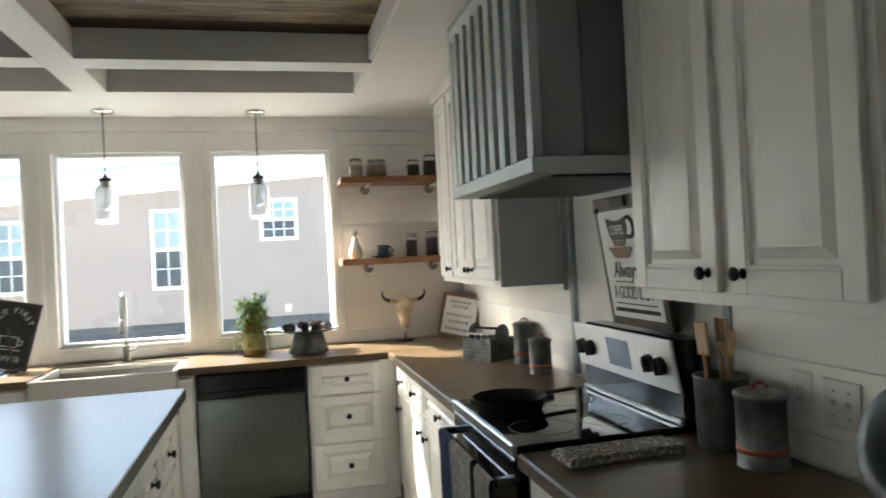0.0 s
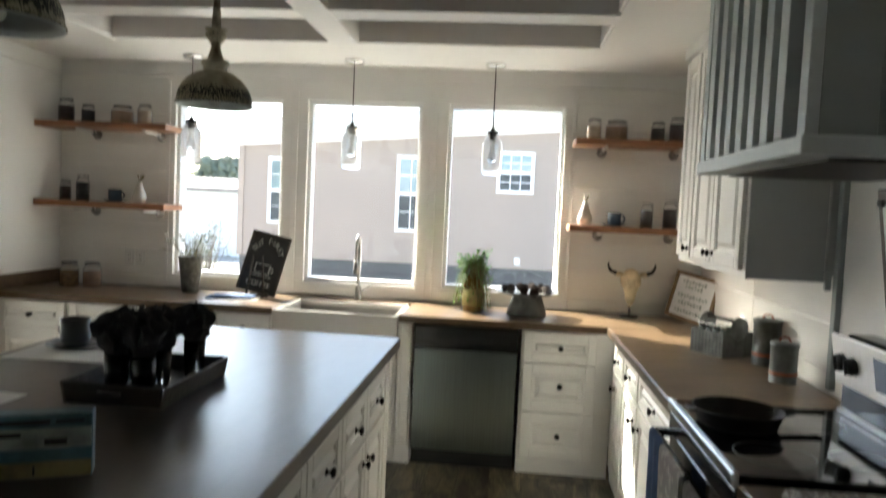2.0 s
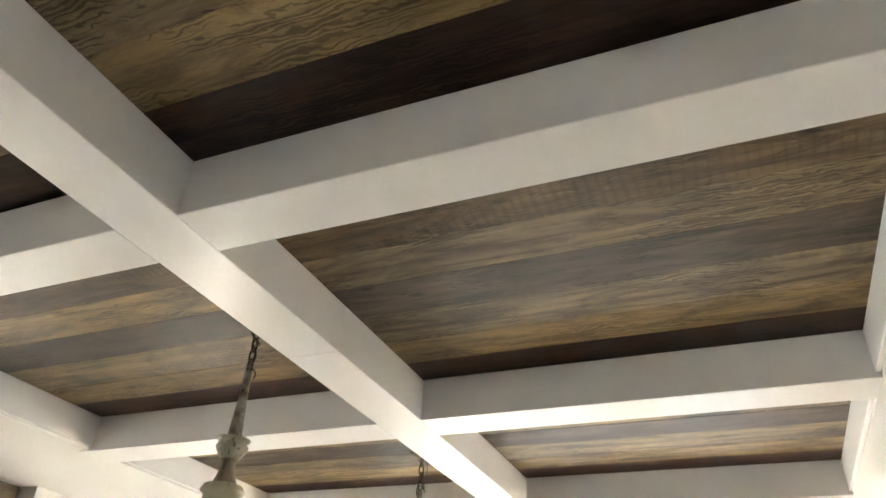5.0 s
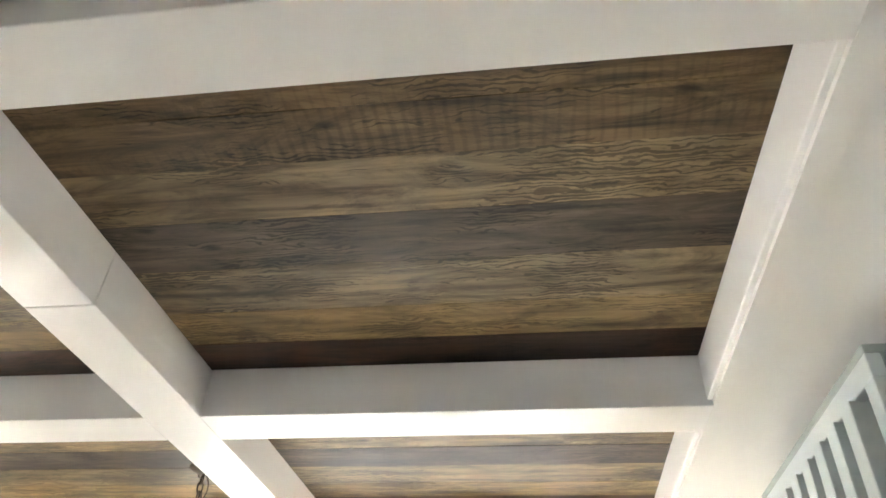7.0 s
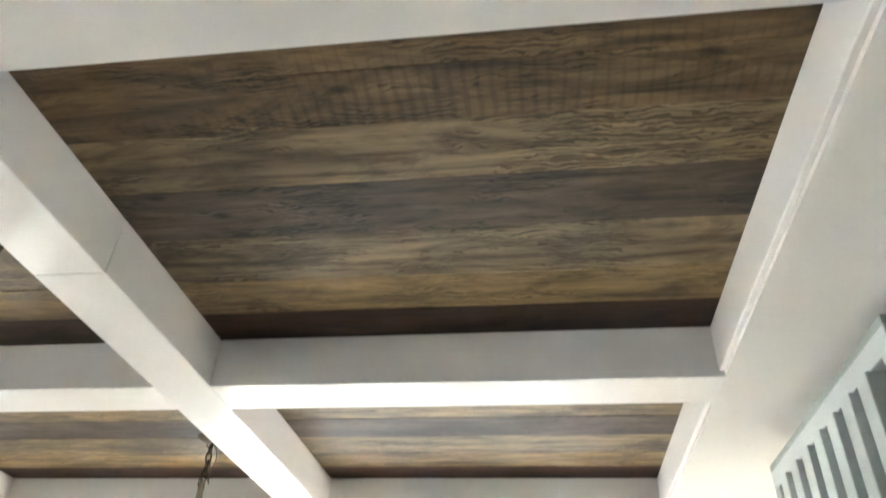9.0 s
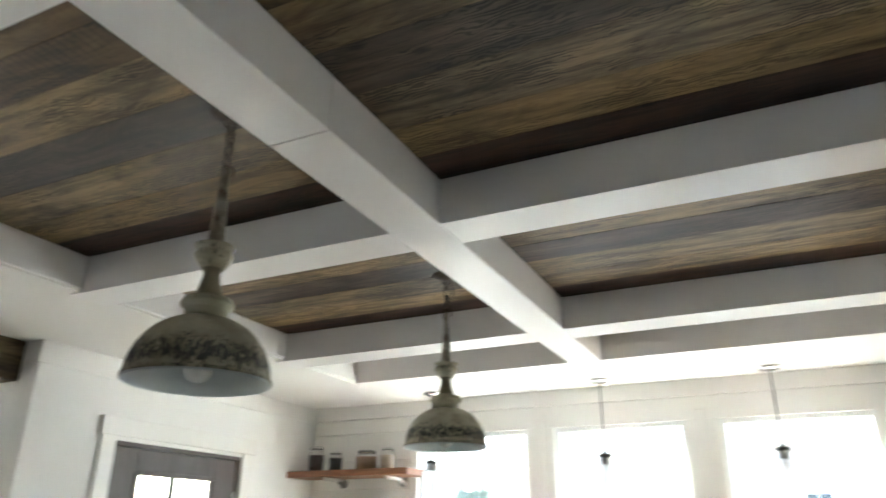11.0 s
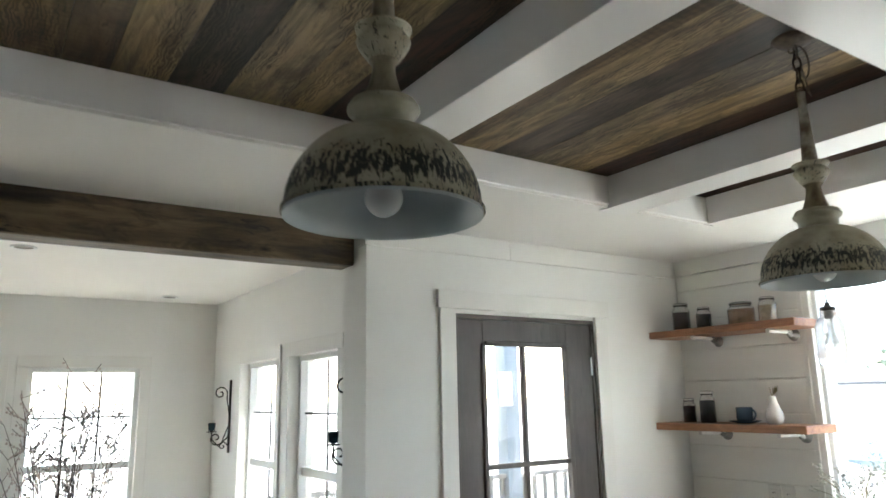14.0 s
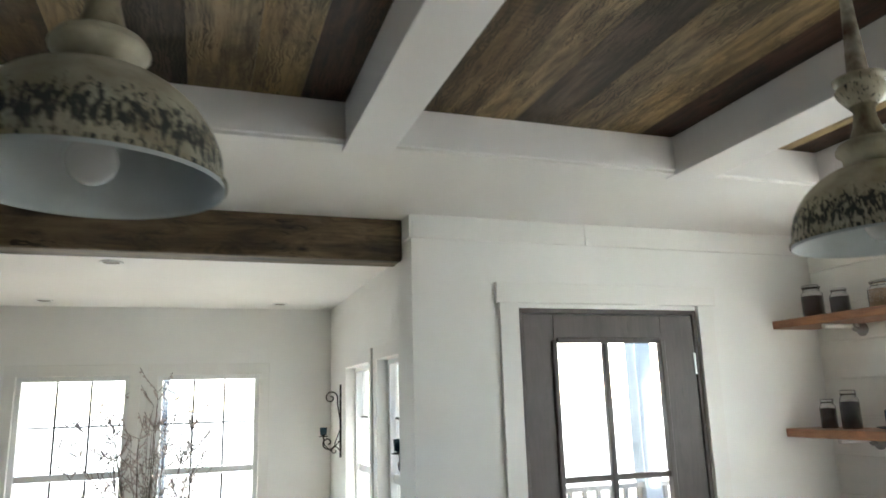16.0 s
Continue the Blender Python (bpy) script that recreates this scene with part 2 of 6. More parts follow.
M = dict(
    wall=mat("wall_paint", (0.85, 0.85, 0.83), 0.6, vary=0.02, scale=1.5, bump=0.12, bump_scale=180),
    ceiling=mat("ceiling_paint", (0.86, 0.85, 0.83), 0.65, vary=0.02, scale=1.2, bump=0.2, bump_scale=120),
    trim=mat("trim_paint", (0.84, 0.835, 0.81), 0.38, vary=0.03, scale=2.0, bump=0.05, bump_scale=60),
    shiplap=mat("shiplap_paint", (0.85, 0.84, 0.80), 0.42, vary=0.03, scale=2.5, stretch=(0.3, 1, 3), bump=0.1, bump_scale=50, random_per="object", random_amount=0.025),
    beam=mat("beam_paint", (0.84, 0.83, 0.825), 0.34, vary=0.02, scale=2.0, bump=0.05, bump_scale=40),
    cabinet=mat("cabinet_paint", (0.82, 0.81, 0.77), 0.36, vary=0.04, scale=3.0, bump=0.05, bump_scale=60),
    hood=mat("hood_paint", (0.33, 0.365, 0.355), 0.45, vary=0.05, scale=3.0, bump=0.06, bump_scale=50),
    # same paint as hood, lightened where the front catches window light
    hood_lit=mat("hood_front_lit", (0.55, 0.60, 0.60), 0.42, vary=0.05, scale=3.0, bump=0.06, bump_scale=50),
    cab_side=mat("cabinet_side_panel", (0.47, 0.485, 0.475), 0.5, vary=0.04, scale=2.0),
    counter=wood("counter_laminate", [(0.085, 0.055, 0.032), (0.155, 0.102, 0.056), (0.115, 0.076, 0.045), (0.215, 0.148, 0.082)], "X", 0.30, 0.8, knots=False, wear=0.9, contrast=0.8, spec=0.4, fine_scale=0.6),
    island=wood("island_laminate", [(0.045, 0.036, 0.030), (0.075, 0.058, 0.047), (0.058, 0.046, 0.038), (0.10, 0.076, 0.060)], "Y", 0.28, 0.2, knots=False, wear=0.9, contrast=0.6, spec=0.8, fine_scale=0.6),
    plank_red=wood("ceiling_plank_red", [(0.028, 0.014, 0.011), (0.070, 0.034, 0.023), (0.125, 0.066, 0.040)], "X", 0.48, 0.8, wear=1.5, spread=0.3, spec=0.25, fine_scale=0.6),
    plank_tan=wood("ceiling_plank_tan", [(0.205, 0.140, 0.066), (0.350, 0.248, 0.120), (0.450, 0.325, 0.160)], "X", 0.48, 0.8, wear=1.5, spread=0.3, spec=0.25, fine_scale=0.55),
    plank_grey=wood("ceiling_plank_grey", [(0.080, 0.060, 0.040), (0.262, 0.196, 0.113), (0.400, 0.300, 0.165)], "X", 0.48, 1.0, wear=1.7, spread=0.3, spec=0.25, fine_scale=0.55),
    plank_slate=wood("ceiling_plank_slate", [(0.034, 0.026, 0.021), (0.085, 0.064, 0.047), (0.180, 0.132, 0.088)], "X", 0.48, 1.0, wear=1.7, spread=0.3, spec=0.25, fine_scale=0.55),
    plank_mix=wood("ceiling_plank_mixed", [(0.160, 0.114, 0.064), (0.305, 0.220, 0.118), (0.430, 0.310, 0.154)], "X", 0.48, 0.9, wear=2.2, spread=0.3, spec=0.25, fine_scale=0.55),
    plank_brown=wood("ceiling_plank_brown", [(0.075, 0.048, 0.026), (0.160, 0.106, 0.055), (0.270, 0.180, 0.086)], "X", 0.48, 0.9, wear=1.5, spread=0.3, spec=0.25, saw=True, fine_scale=0.55),
    floor=wood("floor_plank", [(0.035, 0.028, 0.019), (0.12, 0.096, 0.062), (0.21, 0.178, 0.112), (0.055, 0.044, 0.030), (0.28, 0.235, 0.145), (0.08, 0.064, 0.042), (0.17, 0.142, 0.088)], "Y", 0.40, 0.9, random_per="object", wear=1.5, fine_scale=0.5, contrast=1.25),
    floor_far=wood("floor_plank_joined", [(0.035, 0.028, 0.019), (0.12, 0.096, 0.062), (0.21, 0.178, 0.112), (0.055, 0.044, 0.030), (0.28, 0.235, 0.145), (0.08, 0.064, 0.042), (0.17, 0.142, 0.088)], "Y", 0.40, 0.9, wear=0.9, fine_scale=0.5),
    dark_beam=wood("dark_stained_beam", [(0.040, 0.028, 0.018), (0.100, 0.070, 0.041), (0.185, 0.132, 0.075), (0.058, 0.041, 0.026)], "Y", 0.55, 1.0, wear=2.2, spec=0.3, fine_scale=0.5),
    shelf=wood("shelf_wood", [(0.30, 0.13, 0.06), (0.38, 0.18, 0.085), (0.33, 0.15, 0.075)], "X", 0.45, 0.6, random_per="object", wear=0.6, knots=False),
    spoon=wood("utensil_wood", [(0.42, 0.25, 0.12), (0.5, 0.31, 0.16)], "Z", 0.5, 0.5, random_per="object", knots=False),
    door=wood("stained_door", [(0.066, 0.053, 0.048), (0.100, 0.081, 0.073), (0.080, 0.064, 0.058)], "Z", 0.42, 0.5, random_per="object", knots=False, contrast=0.6),
    deck=wood("deck_board", [(0.30, 0.19, 0.11), (0.38, 0.25, 0.14), (0.33, 0.2, 0.12)], "Y", 0.6, 0.6, random_per="object"),
    steel=mat("brushed_steel", (0.52, 0.52, 0.51), 0.28, 1.0, vary=0.05, scale=4, stretch=(1, 1, 60), bump=0.05, bump_scale=40),
    steel_dark=mat("dark_steel", (0.19, 0.22, 0.215), 0.33, 1.0, vary=0.06, scale=3, stretch=(40, 1, 1)),
    chrome=mat("chrome", (0.75, 0.75, 0.75), 0.12, 1.0, vary=0.02),
    black=mat("black_enamel", (0.012, 0.012, 0.013), 0.18, vary=0.1, spec=0.6),
    black_glass=mat("black_glass", (0.008, 0.008, 0.01), 0.06, vary=0.05, spec=0.35),
    black_plastic=mat("black_plastic", (0.02, 0.02, 0.02), 0.4, vary=0.1),
    iron=mat("cast_iron", (0.02, 0.019, 0.018), 0.5, 0.3, vary=0.2, scale=20, bump=0.3, bump_scale=120),
    knob=mat("dark_bronze", (0.035, 0.03, 0.028), 0.35, 0.8, vary=0.15),
    galv=mat("galvanized_metal", (0.21, 0.22, 0.215), 0.45, 0.75, vary=0.16, scale=17, color2=(0.10, 0.105, 0.10), bump=0.15, bump_scale=60),
    copper=mat("copper_band", (0.42, 0.15, 0.085), 0.38, 0.9, vary=0.12, scale=10),
    pipe=mat("pipe_fitting", (0.30, 0.29, 0.28), 0.45, 0.8, vary=0.15, scale=20),
    white_pipe=mat("white_painted_pipe", (0.72, 0.70, 0.68), 0.4, 0.2, vary=0.08, scale=20),
    glass=mat("clear_glass", (1, 1, 1), 0.02, trans=1.0, vary=0.0),
    bulb=mat("pearl_bulb", (0.92, 0.92, 0.90), 0.05, trans=0.45, vary=0.02, ior=1.3),
    porcelain=mat("porcelain", (0.60, 0.58, 0.54), 0.15, vary=0.02, spec=0.6),
    slate_ceramic=mat("slate_ceramic", (0.05, 0.058, 0.068), 0.3, vary=0.1, scale=10),
    blue_ceramic=mat("blue_ceramic", (0.06, 0.09, 0.13), 0.25, vary=0.15, scale=12),
    vinyl=mat("white_vinyl", (0.82, 0.83, 0.83), 0.35, vary=0.02),
    grille=mat("dark_grille", (0.03, 0.03, 0.032), 0.45, vary=0.1),
    black_cloth=mat("black_cloth", (0.022, 0.022, 0.025), 0.85, vary=0.2, scale=30, bump=0.5, bump_scale=200),
    paper=mat("white_paper", (0.78, 0.78, 0.76), 0.7, vary=0.03, scale=8),
    grey_wood=wood("weathered_tray_wood", [(0.10, 0.085, 0.07), (0.15, 0.125, 0.10)], "X", 0.6, 0.8, random_per="object", knots=False),
    dark_wood=wood("dark_wood", [(0.03, 0.022, 0.017), (0.05, 0.036, 0.026)], "X", 0.55, 0.7, random_per="object", knots=False),
    outlet=mat("outlet_plastic", (0.74, 0.73, 0.70), 0.35, vary=0.02),
)


# ---- mesh helpers ----
def add_box(bm, x0, x1, y0, y1, z0, z1, bevel=0.0):
    r = bmesh.ops.create_cube(bm, size=1.0)
    vs = r["verts"]
    for v in vs:
        v.co = Vector(((x0 + x1) / 2 + v.co.x * (x1 - x0), (y0 + y1) / 2 + v.co.y * (y1 - y0), (z0 + z1) / 2 + v.co.z * (z1 - z0)))
    if bevel > 0:
        es = list({e for v in vs for e in v.link_edges})
        bmesh.ops.bevel(bm, geom=es, offset=bevel, segments=1, affect="EDGES", profile=0.5)
    return bm


def boxes(*specs, bevel=0.002):
    bm = bmesh.new()
    for s in specs:
        add_box(bm, *s, bevel=bevel)
    return bm


def add_lathe(bm, profile, n=32, cx=0.0, cy=0.0, cap=True):
    """Turns (radius, height) pairs round the z axis."""
    rings = []
    for r, z in profile:
        if r < 1e-5:
            rings.append([bm.verts.new((cx, cy, z))])
        else:
            rings.append([bm.verts.new((cx + r * math.cos(2 * math.pi * i / n), cy + r * math.sin(2 * math.pi * i / n), z)) for i in range(n)])
    for a, b in zip(rings, rings[1:]):
        if len(a) == 1 and len(b) == 1:
            continue
        for i in range(n):
            j = (i + 1) % n
            if len(a) == 1:
                f = bm.faces.new((a[0], b[i], b[j]))
            elif len(b) == 1:
                f = bm.faces.new((a[j], a[i], b[0]))
            else:
                f = bm.faces.new((a[i], a[j], b[j], b[i]))
            f.smooth = True
    if cap:
        for ring in (rings[0], rings[-1]):
            if len(ring) > 2:
                bm.faces.new(ring)
    return bm


def lathe(profile, n=32, cap=True):
    bm = add_lathe(bmesh.new(), profile, n, cap=cap)
    bmesh.ops.recalc_face_normals(bm, faces=bm.faces)
    return bm


def add_tube(bm, pts, r, n=8, r1=None):
    pts = [Vector(p) for p in pts]
    rings = []
    side = None
    for i, p in enumerate(pts):
        d = (pts[min(i + 1, len(pts) - 1)] - pts[max(i - 1, 0)]).normalized()
        if side is None:
            side = d.orthogonal().normalized()
        side = (side - d * side.dot(d)).normalized()
        up = d.cross(side)
        rr = r if r1 is None else r + (r1 - r) * i / (len(pts) - 1)
        rings.append([bm.verts.new(p + rr * (math.cos(2 * math.pi * k / n) * side + math.sin(2 * math.pi * k / n) * up)) for k in range(n)])
    for a, b in zip(rings, rings[1:]):
        for k in range(n):
            f = bm.faces.new((a[k], a[(k + 1) % n], b[(k + 1) % n], b[k]))
            f.smooth = True
    bm.faces.new(rings[0][::-1])
    bm.faces.new(rings[-1])
    return bm


def tube(pts, r, n=8, r1=None):
    return add_tube(bmesh.new(), pts, r, n, r1)


def loop_pts(cx, cy, cz, rx, rz, n=24, plane="xz", start=0.0, turn=360.0):
    out = []
    for i in range(n + 1):
        a = radians(start + turn * i / n)
        u, w = rx * math.cos(a), rz * math.sin(a)
        out.append((cx + u, cy, cz + w) if plane == "xz" else (cx, cy + u, cz + w) if plane == "yz" else (cx + u, cy + w, cz))
    return out


def moved(bm, m):
    bmesh.ops.transform(bm, matrix=m, verts=bm.verts)
    return bm


def mesh_of(name, bm, material):
    me = bpy.data.meshes.new(name)
    bm.to_mesh(me)
    bm.free()
    me.materials.append(material)
    return me


def part(name, bm, material, parent=None, label=""):
    ob = new(name, mesh_of(name, bm, material))
    if parent is not None:
        ob.parent = parent
    if label:
        ob["label"] = label
    return ob


def thing(name, label, category, m=None, group=""):
    ob = new(name)
    ob.empty_display_size = 0.05
    if m is not None:
        ob.matrix_world = m
    return tagged(ob, label, category, group)


def structure(name, bm, material, label="", category=""):
    return tagged(part(name, bm, material), label, category, "", "structure")


def wall_with_holes(axis, at0, at1, u0, u1, z0, z1, holes):
    """A thick wall between two planes, cut by holes (u0, u1, z0, z1), from solid blocks that meet end to end."""
    us = sorted({u0, u1, *[h[0] for h in holes], *[h[1] for h in holes]})
    bm = bmesh.new()
    for a, b in zip(us, us[1:]):
        cuts = sorted((h[2], h[3]) for h in holes if h[0] < (a + b) / 2 < h[1])
        z = z0
        for c0, c1 in cuts + [(z1, z1)]:
            if c0 > z + 1e-4:
                if axis == "y":
                    add_box(bm, a, b, at0, at1, z, c0)
                else:
                    add_box(bm, at0, at1, a, b, z, c0)
            z = c1
    bmesh.ops.remove_doubles(bm, verts=bm.verts, dist=1e-5)
    return bm


# ---- plan ----
YW, XR, XL, CEIL = 5.39, 1.48, -2.904, 2.428      # window wall, range wall, door wall, ceiling
XF, YS, YB = -6.04, 3.41, -2.6                     # living room far wall and side wall, wall behind
PIER_Y, PIER_X = 3.213, -3.14
KW = [(-2.072, -1.315), (-1.147, -0.377), (-0.200, 0.564)]   # kitchen windows
WZ0, WZ1 = 0.985, 2.205
FW = [(1.10, 1.87), (2.07, 2.835)]                 # living room far windows
SW = [(-5.32, -4.56), (-4.34, -3.61)]              # living room side windows
LZ0, LZ1 = 0.42, 1.9
DOOR_Y0, DOOR_Y1, DOOR_H = 3.693, 4.636, 2.032
TX0, TX1, TY0, TY1 = -2.13, 0.686, -0.84, 4.668    # tray in the ceiling
BEAM_Z, PANEL_Z = 2.415, 2.558

# ---- walls, floor slab, ceiling ----
structure("wall_window", wall_with_holes("y", YW, YW + 0.16, XL - 0.15, XR + 0.15, -0.1, 2.75,
          [(a, b, WZ0, WZ1) for a, b in KW]), M["wall"], "white painted kitchen wall behind the shiplap", "wall")
structure("wall_range", boxes((XR, XR + 0.15, YB - 0.15, YW, -0.1, 2.75), bevel=0), M["wall"], "white painted wall behind the range", "wall")
structure("wall_door", wall_with_holes("x", XL - 0.15, XL, PIER_Y, YW, -0.1, 2.75,
          [(DOOR_Y0, DOOR_Y1, 0.0, DOOR_H)]), M["wall"], "white painted wall with the porch door", "wall")
structure("wall_pier", boxes((PIER_X, XL - 0.15, PIER_Y, YS + 0.15, -0.1, 2.75), bevel=0), M["wall"], "white painted pier at the end of the beam", "wall")
structure("wall_living_side", wall_with_holes("y", YS, YS + 0.15, XF - 0.15, PIER_X, -0.1, 2.75,
          [(a, b, LZ0, LZ1) for a, b in SW]), M["wall"], "white painted living room wall with two windows", "wall")
# the opening at negative y is for the added, unseen window
structure("wall_living_far", wall_with_holes("x", XF - 0.15, XF, YB - 0.15, YS, -0.1, 2.75,
          [(a, b, LZ0, LZ1) for a, b in FW] + [(-1.6, -0.6, LZ0, LZ1)]), M["wall"], "white painted far wall of the living room", "wall")
structure("wall_back", boxes((XF, XR, YB - 0.15, YB, -0.1, 2.75), bevel=0), M["wall"], "plain white painted wall", "wall")

bm = bmesh.new()
for s in ((XF, TX0, YB, YW, CEIL, 2.75), (TX1, XR, YB, YW, CEIL, 2.75), (TX0, TX1, YB, TY0, CEIL, 2.75), (TX0, TX1, TY1, YW, CEIL, 2.75)):
    add_box(bm, *s)
# low border strip round the tray
for s in ((TX0 - 0.05, TX0, TY0 - 0.05, TY1 + 0.05), (TX1, TX1 + 0.05, TY0 - 0.05, TY1 + 0.05)):
    add_box(bm, *s, CEIL - 0.006, CEIL, bevel=0.0)
structure("ceiling", bm, M["ceiling"], "white textured ceiling round a recessed tray", "ceiling")

# the tray's timber planks, laid along x, the same order of tones in each coffer, all in one ceiling mesh
bm = bmesh.new()
rng = random.Random(11)
PITCH = 1.205
ROWS = (("plank_red", 0.138), ("plank_tan", 0.148), ("plank_grey", 0.177), ("plank_slate", 0.165), ("plank_mix", 0.155), ("plank_brown", 0.125), ("plank_brown", 0.170), ("plank_slate", 0.127))
slots = ["plank_red", "plank_tan", "plank_grey", "plank_slate", "plank_mix", "plank_brown"]
which = []
for far, near in ((TY1, 3.985 + 0.08), (3.985 + 0.08, 2.779 + 0.08), (2.779 + 0.08, 1.56 + 0.08), (1.56 + 0.08, 0.369 + 0.08), (0.369 + 0.08, TY0)):
    y = far if far == TY1 else far - 0.08
    for tone_name, w in ROWS * 2:
        if y <= near:
            break
        y0 = max(y - w, near)
        for x0, x1 in ((TX0, -0.74), (-0.74, TX1)):
            if y - y0 > 0.004:
                n0 = len(bm.faces)
                add_box(bm, x0 + 0.0004, x1 - 0.0004, y0 + 0.0005, y - 0.0005, PANEL_Z + rng.uniform(-0.0006, 0.0006), PANEL_Z + 0.03)
                which += [slots.index(tone_name)] * (len(bm.faces) - n0)
        y = y0
n0 = len(bm.faces)
add_box(bm, TX0, TX1, TY0, TY1, PANEL_Z + 0.03, 2.75)
which += [0] * (len(bm.faces) - n0)
planks = structure("ceiling_planks", bm, M[slots[0]], "rustic mixed-tone timber plank ceiling panels", "ceiling")
for k in slots[1:]:
    planks.data.materials.append(M[k])
planks.data.polygons.foreach_set("material_index", which)

# tray side boards
bm = boxes((TX0, TX0 + 0.014, TY0, TY1, 2.432, PANEL_Z), (TX1 - 0.014, TX1, TY0, TY1, 2.432, PANEL_Z),
           (TX0 + 0.014, TX1 - 0.014, TY1 - 0.012, TY1, CEIL - 0.004, PANEL_Z), (TX0 + 0.014, TX1 - 0.014, TY0, TY0 + 0.012, CEIL - 0.004, PANEL_Z), bevel=0.002)
structure("trim_tray", bm, M["beam"], "white painted boards lining the ceiling tray", "trim")

# white coffer beams
CX0, CX1 = -0.82, -0.657
structure("beam_long", boxes((CX0, CX1, TY0 + 0.012, 2.228, BEAM_Z, PANEL_Z), (CX0, CX1, 2.230, TY1 - 0.012, BEAM_Z, PANEL_Z), bevel=0.002), M["beam"],
          "white painted coffer beam with a butt joint", "beam")
cross = [(2.779 - 2 * PITCH, 0.152), (1.573, 0.137), (2.779, 0.155), (3.985, 0.165)]
for y0, w in cross:
    for x0, x1 in ((TX0 - 0.045, CX0), (CX1, TX1)):
        structure("beam_cross", boxes((x0 + (0.0 if x0 == CX1 else 0.045), x1, y0, y0 + w, BEAM_Z, PANEL_Z), bevel=0.002), M["beam"], "white painted coffer cross beam", "beam")
for y0, w in cross:
    structure("beam_end_block", boxes((TX0 - 0.05, TX0, y0, y0 + w, BEAM_Z + 0.001, CEIL), bevel=0.002), M["beam"], "white painted beam end lapping the ceiling", "trim")

# crown band under the ceiling
structure("trim_crown", boxes((XL + 0.013, XR, YW - 0.034, YW, 2.335, CEIL), (XL, XL + 0.012, PIER_Y, 4.05, 2.325, CEIL), (XL, XL + 0.012, 4.053, YW, 2.325, CEIL),
          bevel=0.002), M["trim"], "flat white crown board under the ceiling", "trim")
structure("trim_pier_cap", boxes((PIER_X, XL + 0.012, PIER_Y - 0.012, PIER_Y, 2.325, CEIL), bevel=0.002), M["trim"], "white cap board on the pier", "trim")

# dark beam between kitchen and living room
structure("beam_dark", boxes((-3.145, -3.004, YB, PIER_Y - 0.012, 2.243, CEIL + 0.01), bevel=0.006), M["dark_beam"], "dark-stained rough timber beam across the opening", "beam")

# ---- kitchen windows and casing ----
def window_unit(name, axis, plane, u0, u1, z0, z1, sign, rail, cols, rows_, label, t=0.035, o=0.03):
    """Window in a reveal: vinyl frame, sashes, thin grilles and panes. sign: the way to the outside."""
    ob = tagged(new(name), label, "window", "", "structure")
    def bx(a, b, c, d, o0, o1):
        lo, hi = sorted((plane + sign * (o0 + o - 0.03), plane + sign * (o1 + o - 0.03)))
        return (a, b, lo, hi, c, d) if axis == "y" else (lo, hi, a, b, c, d)
    part("window_frame", boxes(bx(u0, u0 + t, z0, z1, 0.03, 0.12), bx(u1 - t, u1, z0, z1, 0.03, 0.12),
                               bx(u0 + t, u1 - t, z1 - t, z1, 0.03, 0.12), bx(u0 + t, u1 - t, z0, z0 + t, 0.03, 0.12)), M["vinyl"], ob)
    spans = [(z0 + t, z1 - t)]
    if rail:
        part("meeting_rail", boxes(bx(u0 + t, u1 - t, rail - 0.025, rail + 0.025, 0.05, 0.1)), M["vinyl"], ob)
        spans = [(z0 + t, rail - 0.025), (rail + 0.025, z1 - t)]
    for a, b in spans:
        p = part("pane", boxes(bx(u0 + t, u1 - t, a, b, 0.074, 0.078), bevel=0), M["glass"], ob, "clear glass pane")
        p.visible_shadow = False
        for k in range(1, cols):
            u = u0 + t + (u1 - u0 - 2 * t) * k / cols
            part("grille", boxes(bx(u - 0.007, u + 0.007, a, b, 0.066, 0.073), bevel=0), M["grille"], ob)
        for k in range(1, rows_):
            z = a + (b - a) * k / rows_
            part("grille", boxes(bx(u0 + t, u1 - t, z - 0.006, z + 0.006, 0.064, 0.073), bevel=0), M["grille"], ob)
    return ob


for k, (a, b) in enumerate(KW):
    window_unit(f"window_{k + 1}", "y", YW, a, b, WZ0, WZ1, 1, 0, 1, 1, "white framed fixed kitchen window over the counter", 0.024, 0.012)
for k, (a, b) in enumerate(FW):
    window_unit(f"window_{k + 4}", "x", XF, a, b, LZ0, LZ1, -1, 1.172, 3, 2, "white double-hung window with thin dark grilles")
# unseen window added for more daylight from behind
window_unit("window_8", "x", XF, -1.6, -0.6, LZ0, LZ1, -1, 1.172, 3, 2, "white double-hung window with thin dark grilles")
for k, (a, b) in enumerate(SW):
    window_unit(f"window_{k + 6}", "y", YS, a, b, LZ0, LZ1, 1, 1.2, 2, 2, "narrow white double-hung window with thin dark grilles", 0.03, 0.06)

CAS0, CAS1 = -2.13, 0.632
specs = [(CAS0, CAS1, YW - 0.020, YW, WZ1, 2.335), (CAS0, CAS1, YW - 0.020, YW, 0.90, WZ0)]
edges = [CAS0, *[v for ab in KW for v in ab], CAS1]
for a, b in zip(edges[0::2], edges[1::2]):
    specs.append((a, b, YW - 0.020, YW, WZ0, WZ1))
structure("trim_window_casing", boxes(*specs, bevel=0.0015), M["trim"], "flat white casing boards round the three windows", "trim")
bm = boxes(*[(x - 0.022, x + 0.022, YW - 0.030, YW - 0.020, 0.93, 2.26) for x in (-1.232, -0.290)],
           *[(x, x + 0.024, YW - 0.026, YW - 0.020, 0.93, 2.30) for x in (CAS0, CAS1 - 0.024)], bevel=0.002)
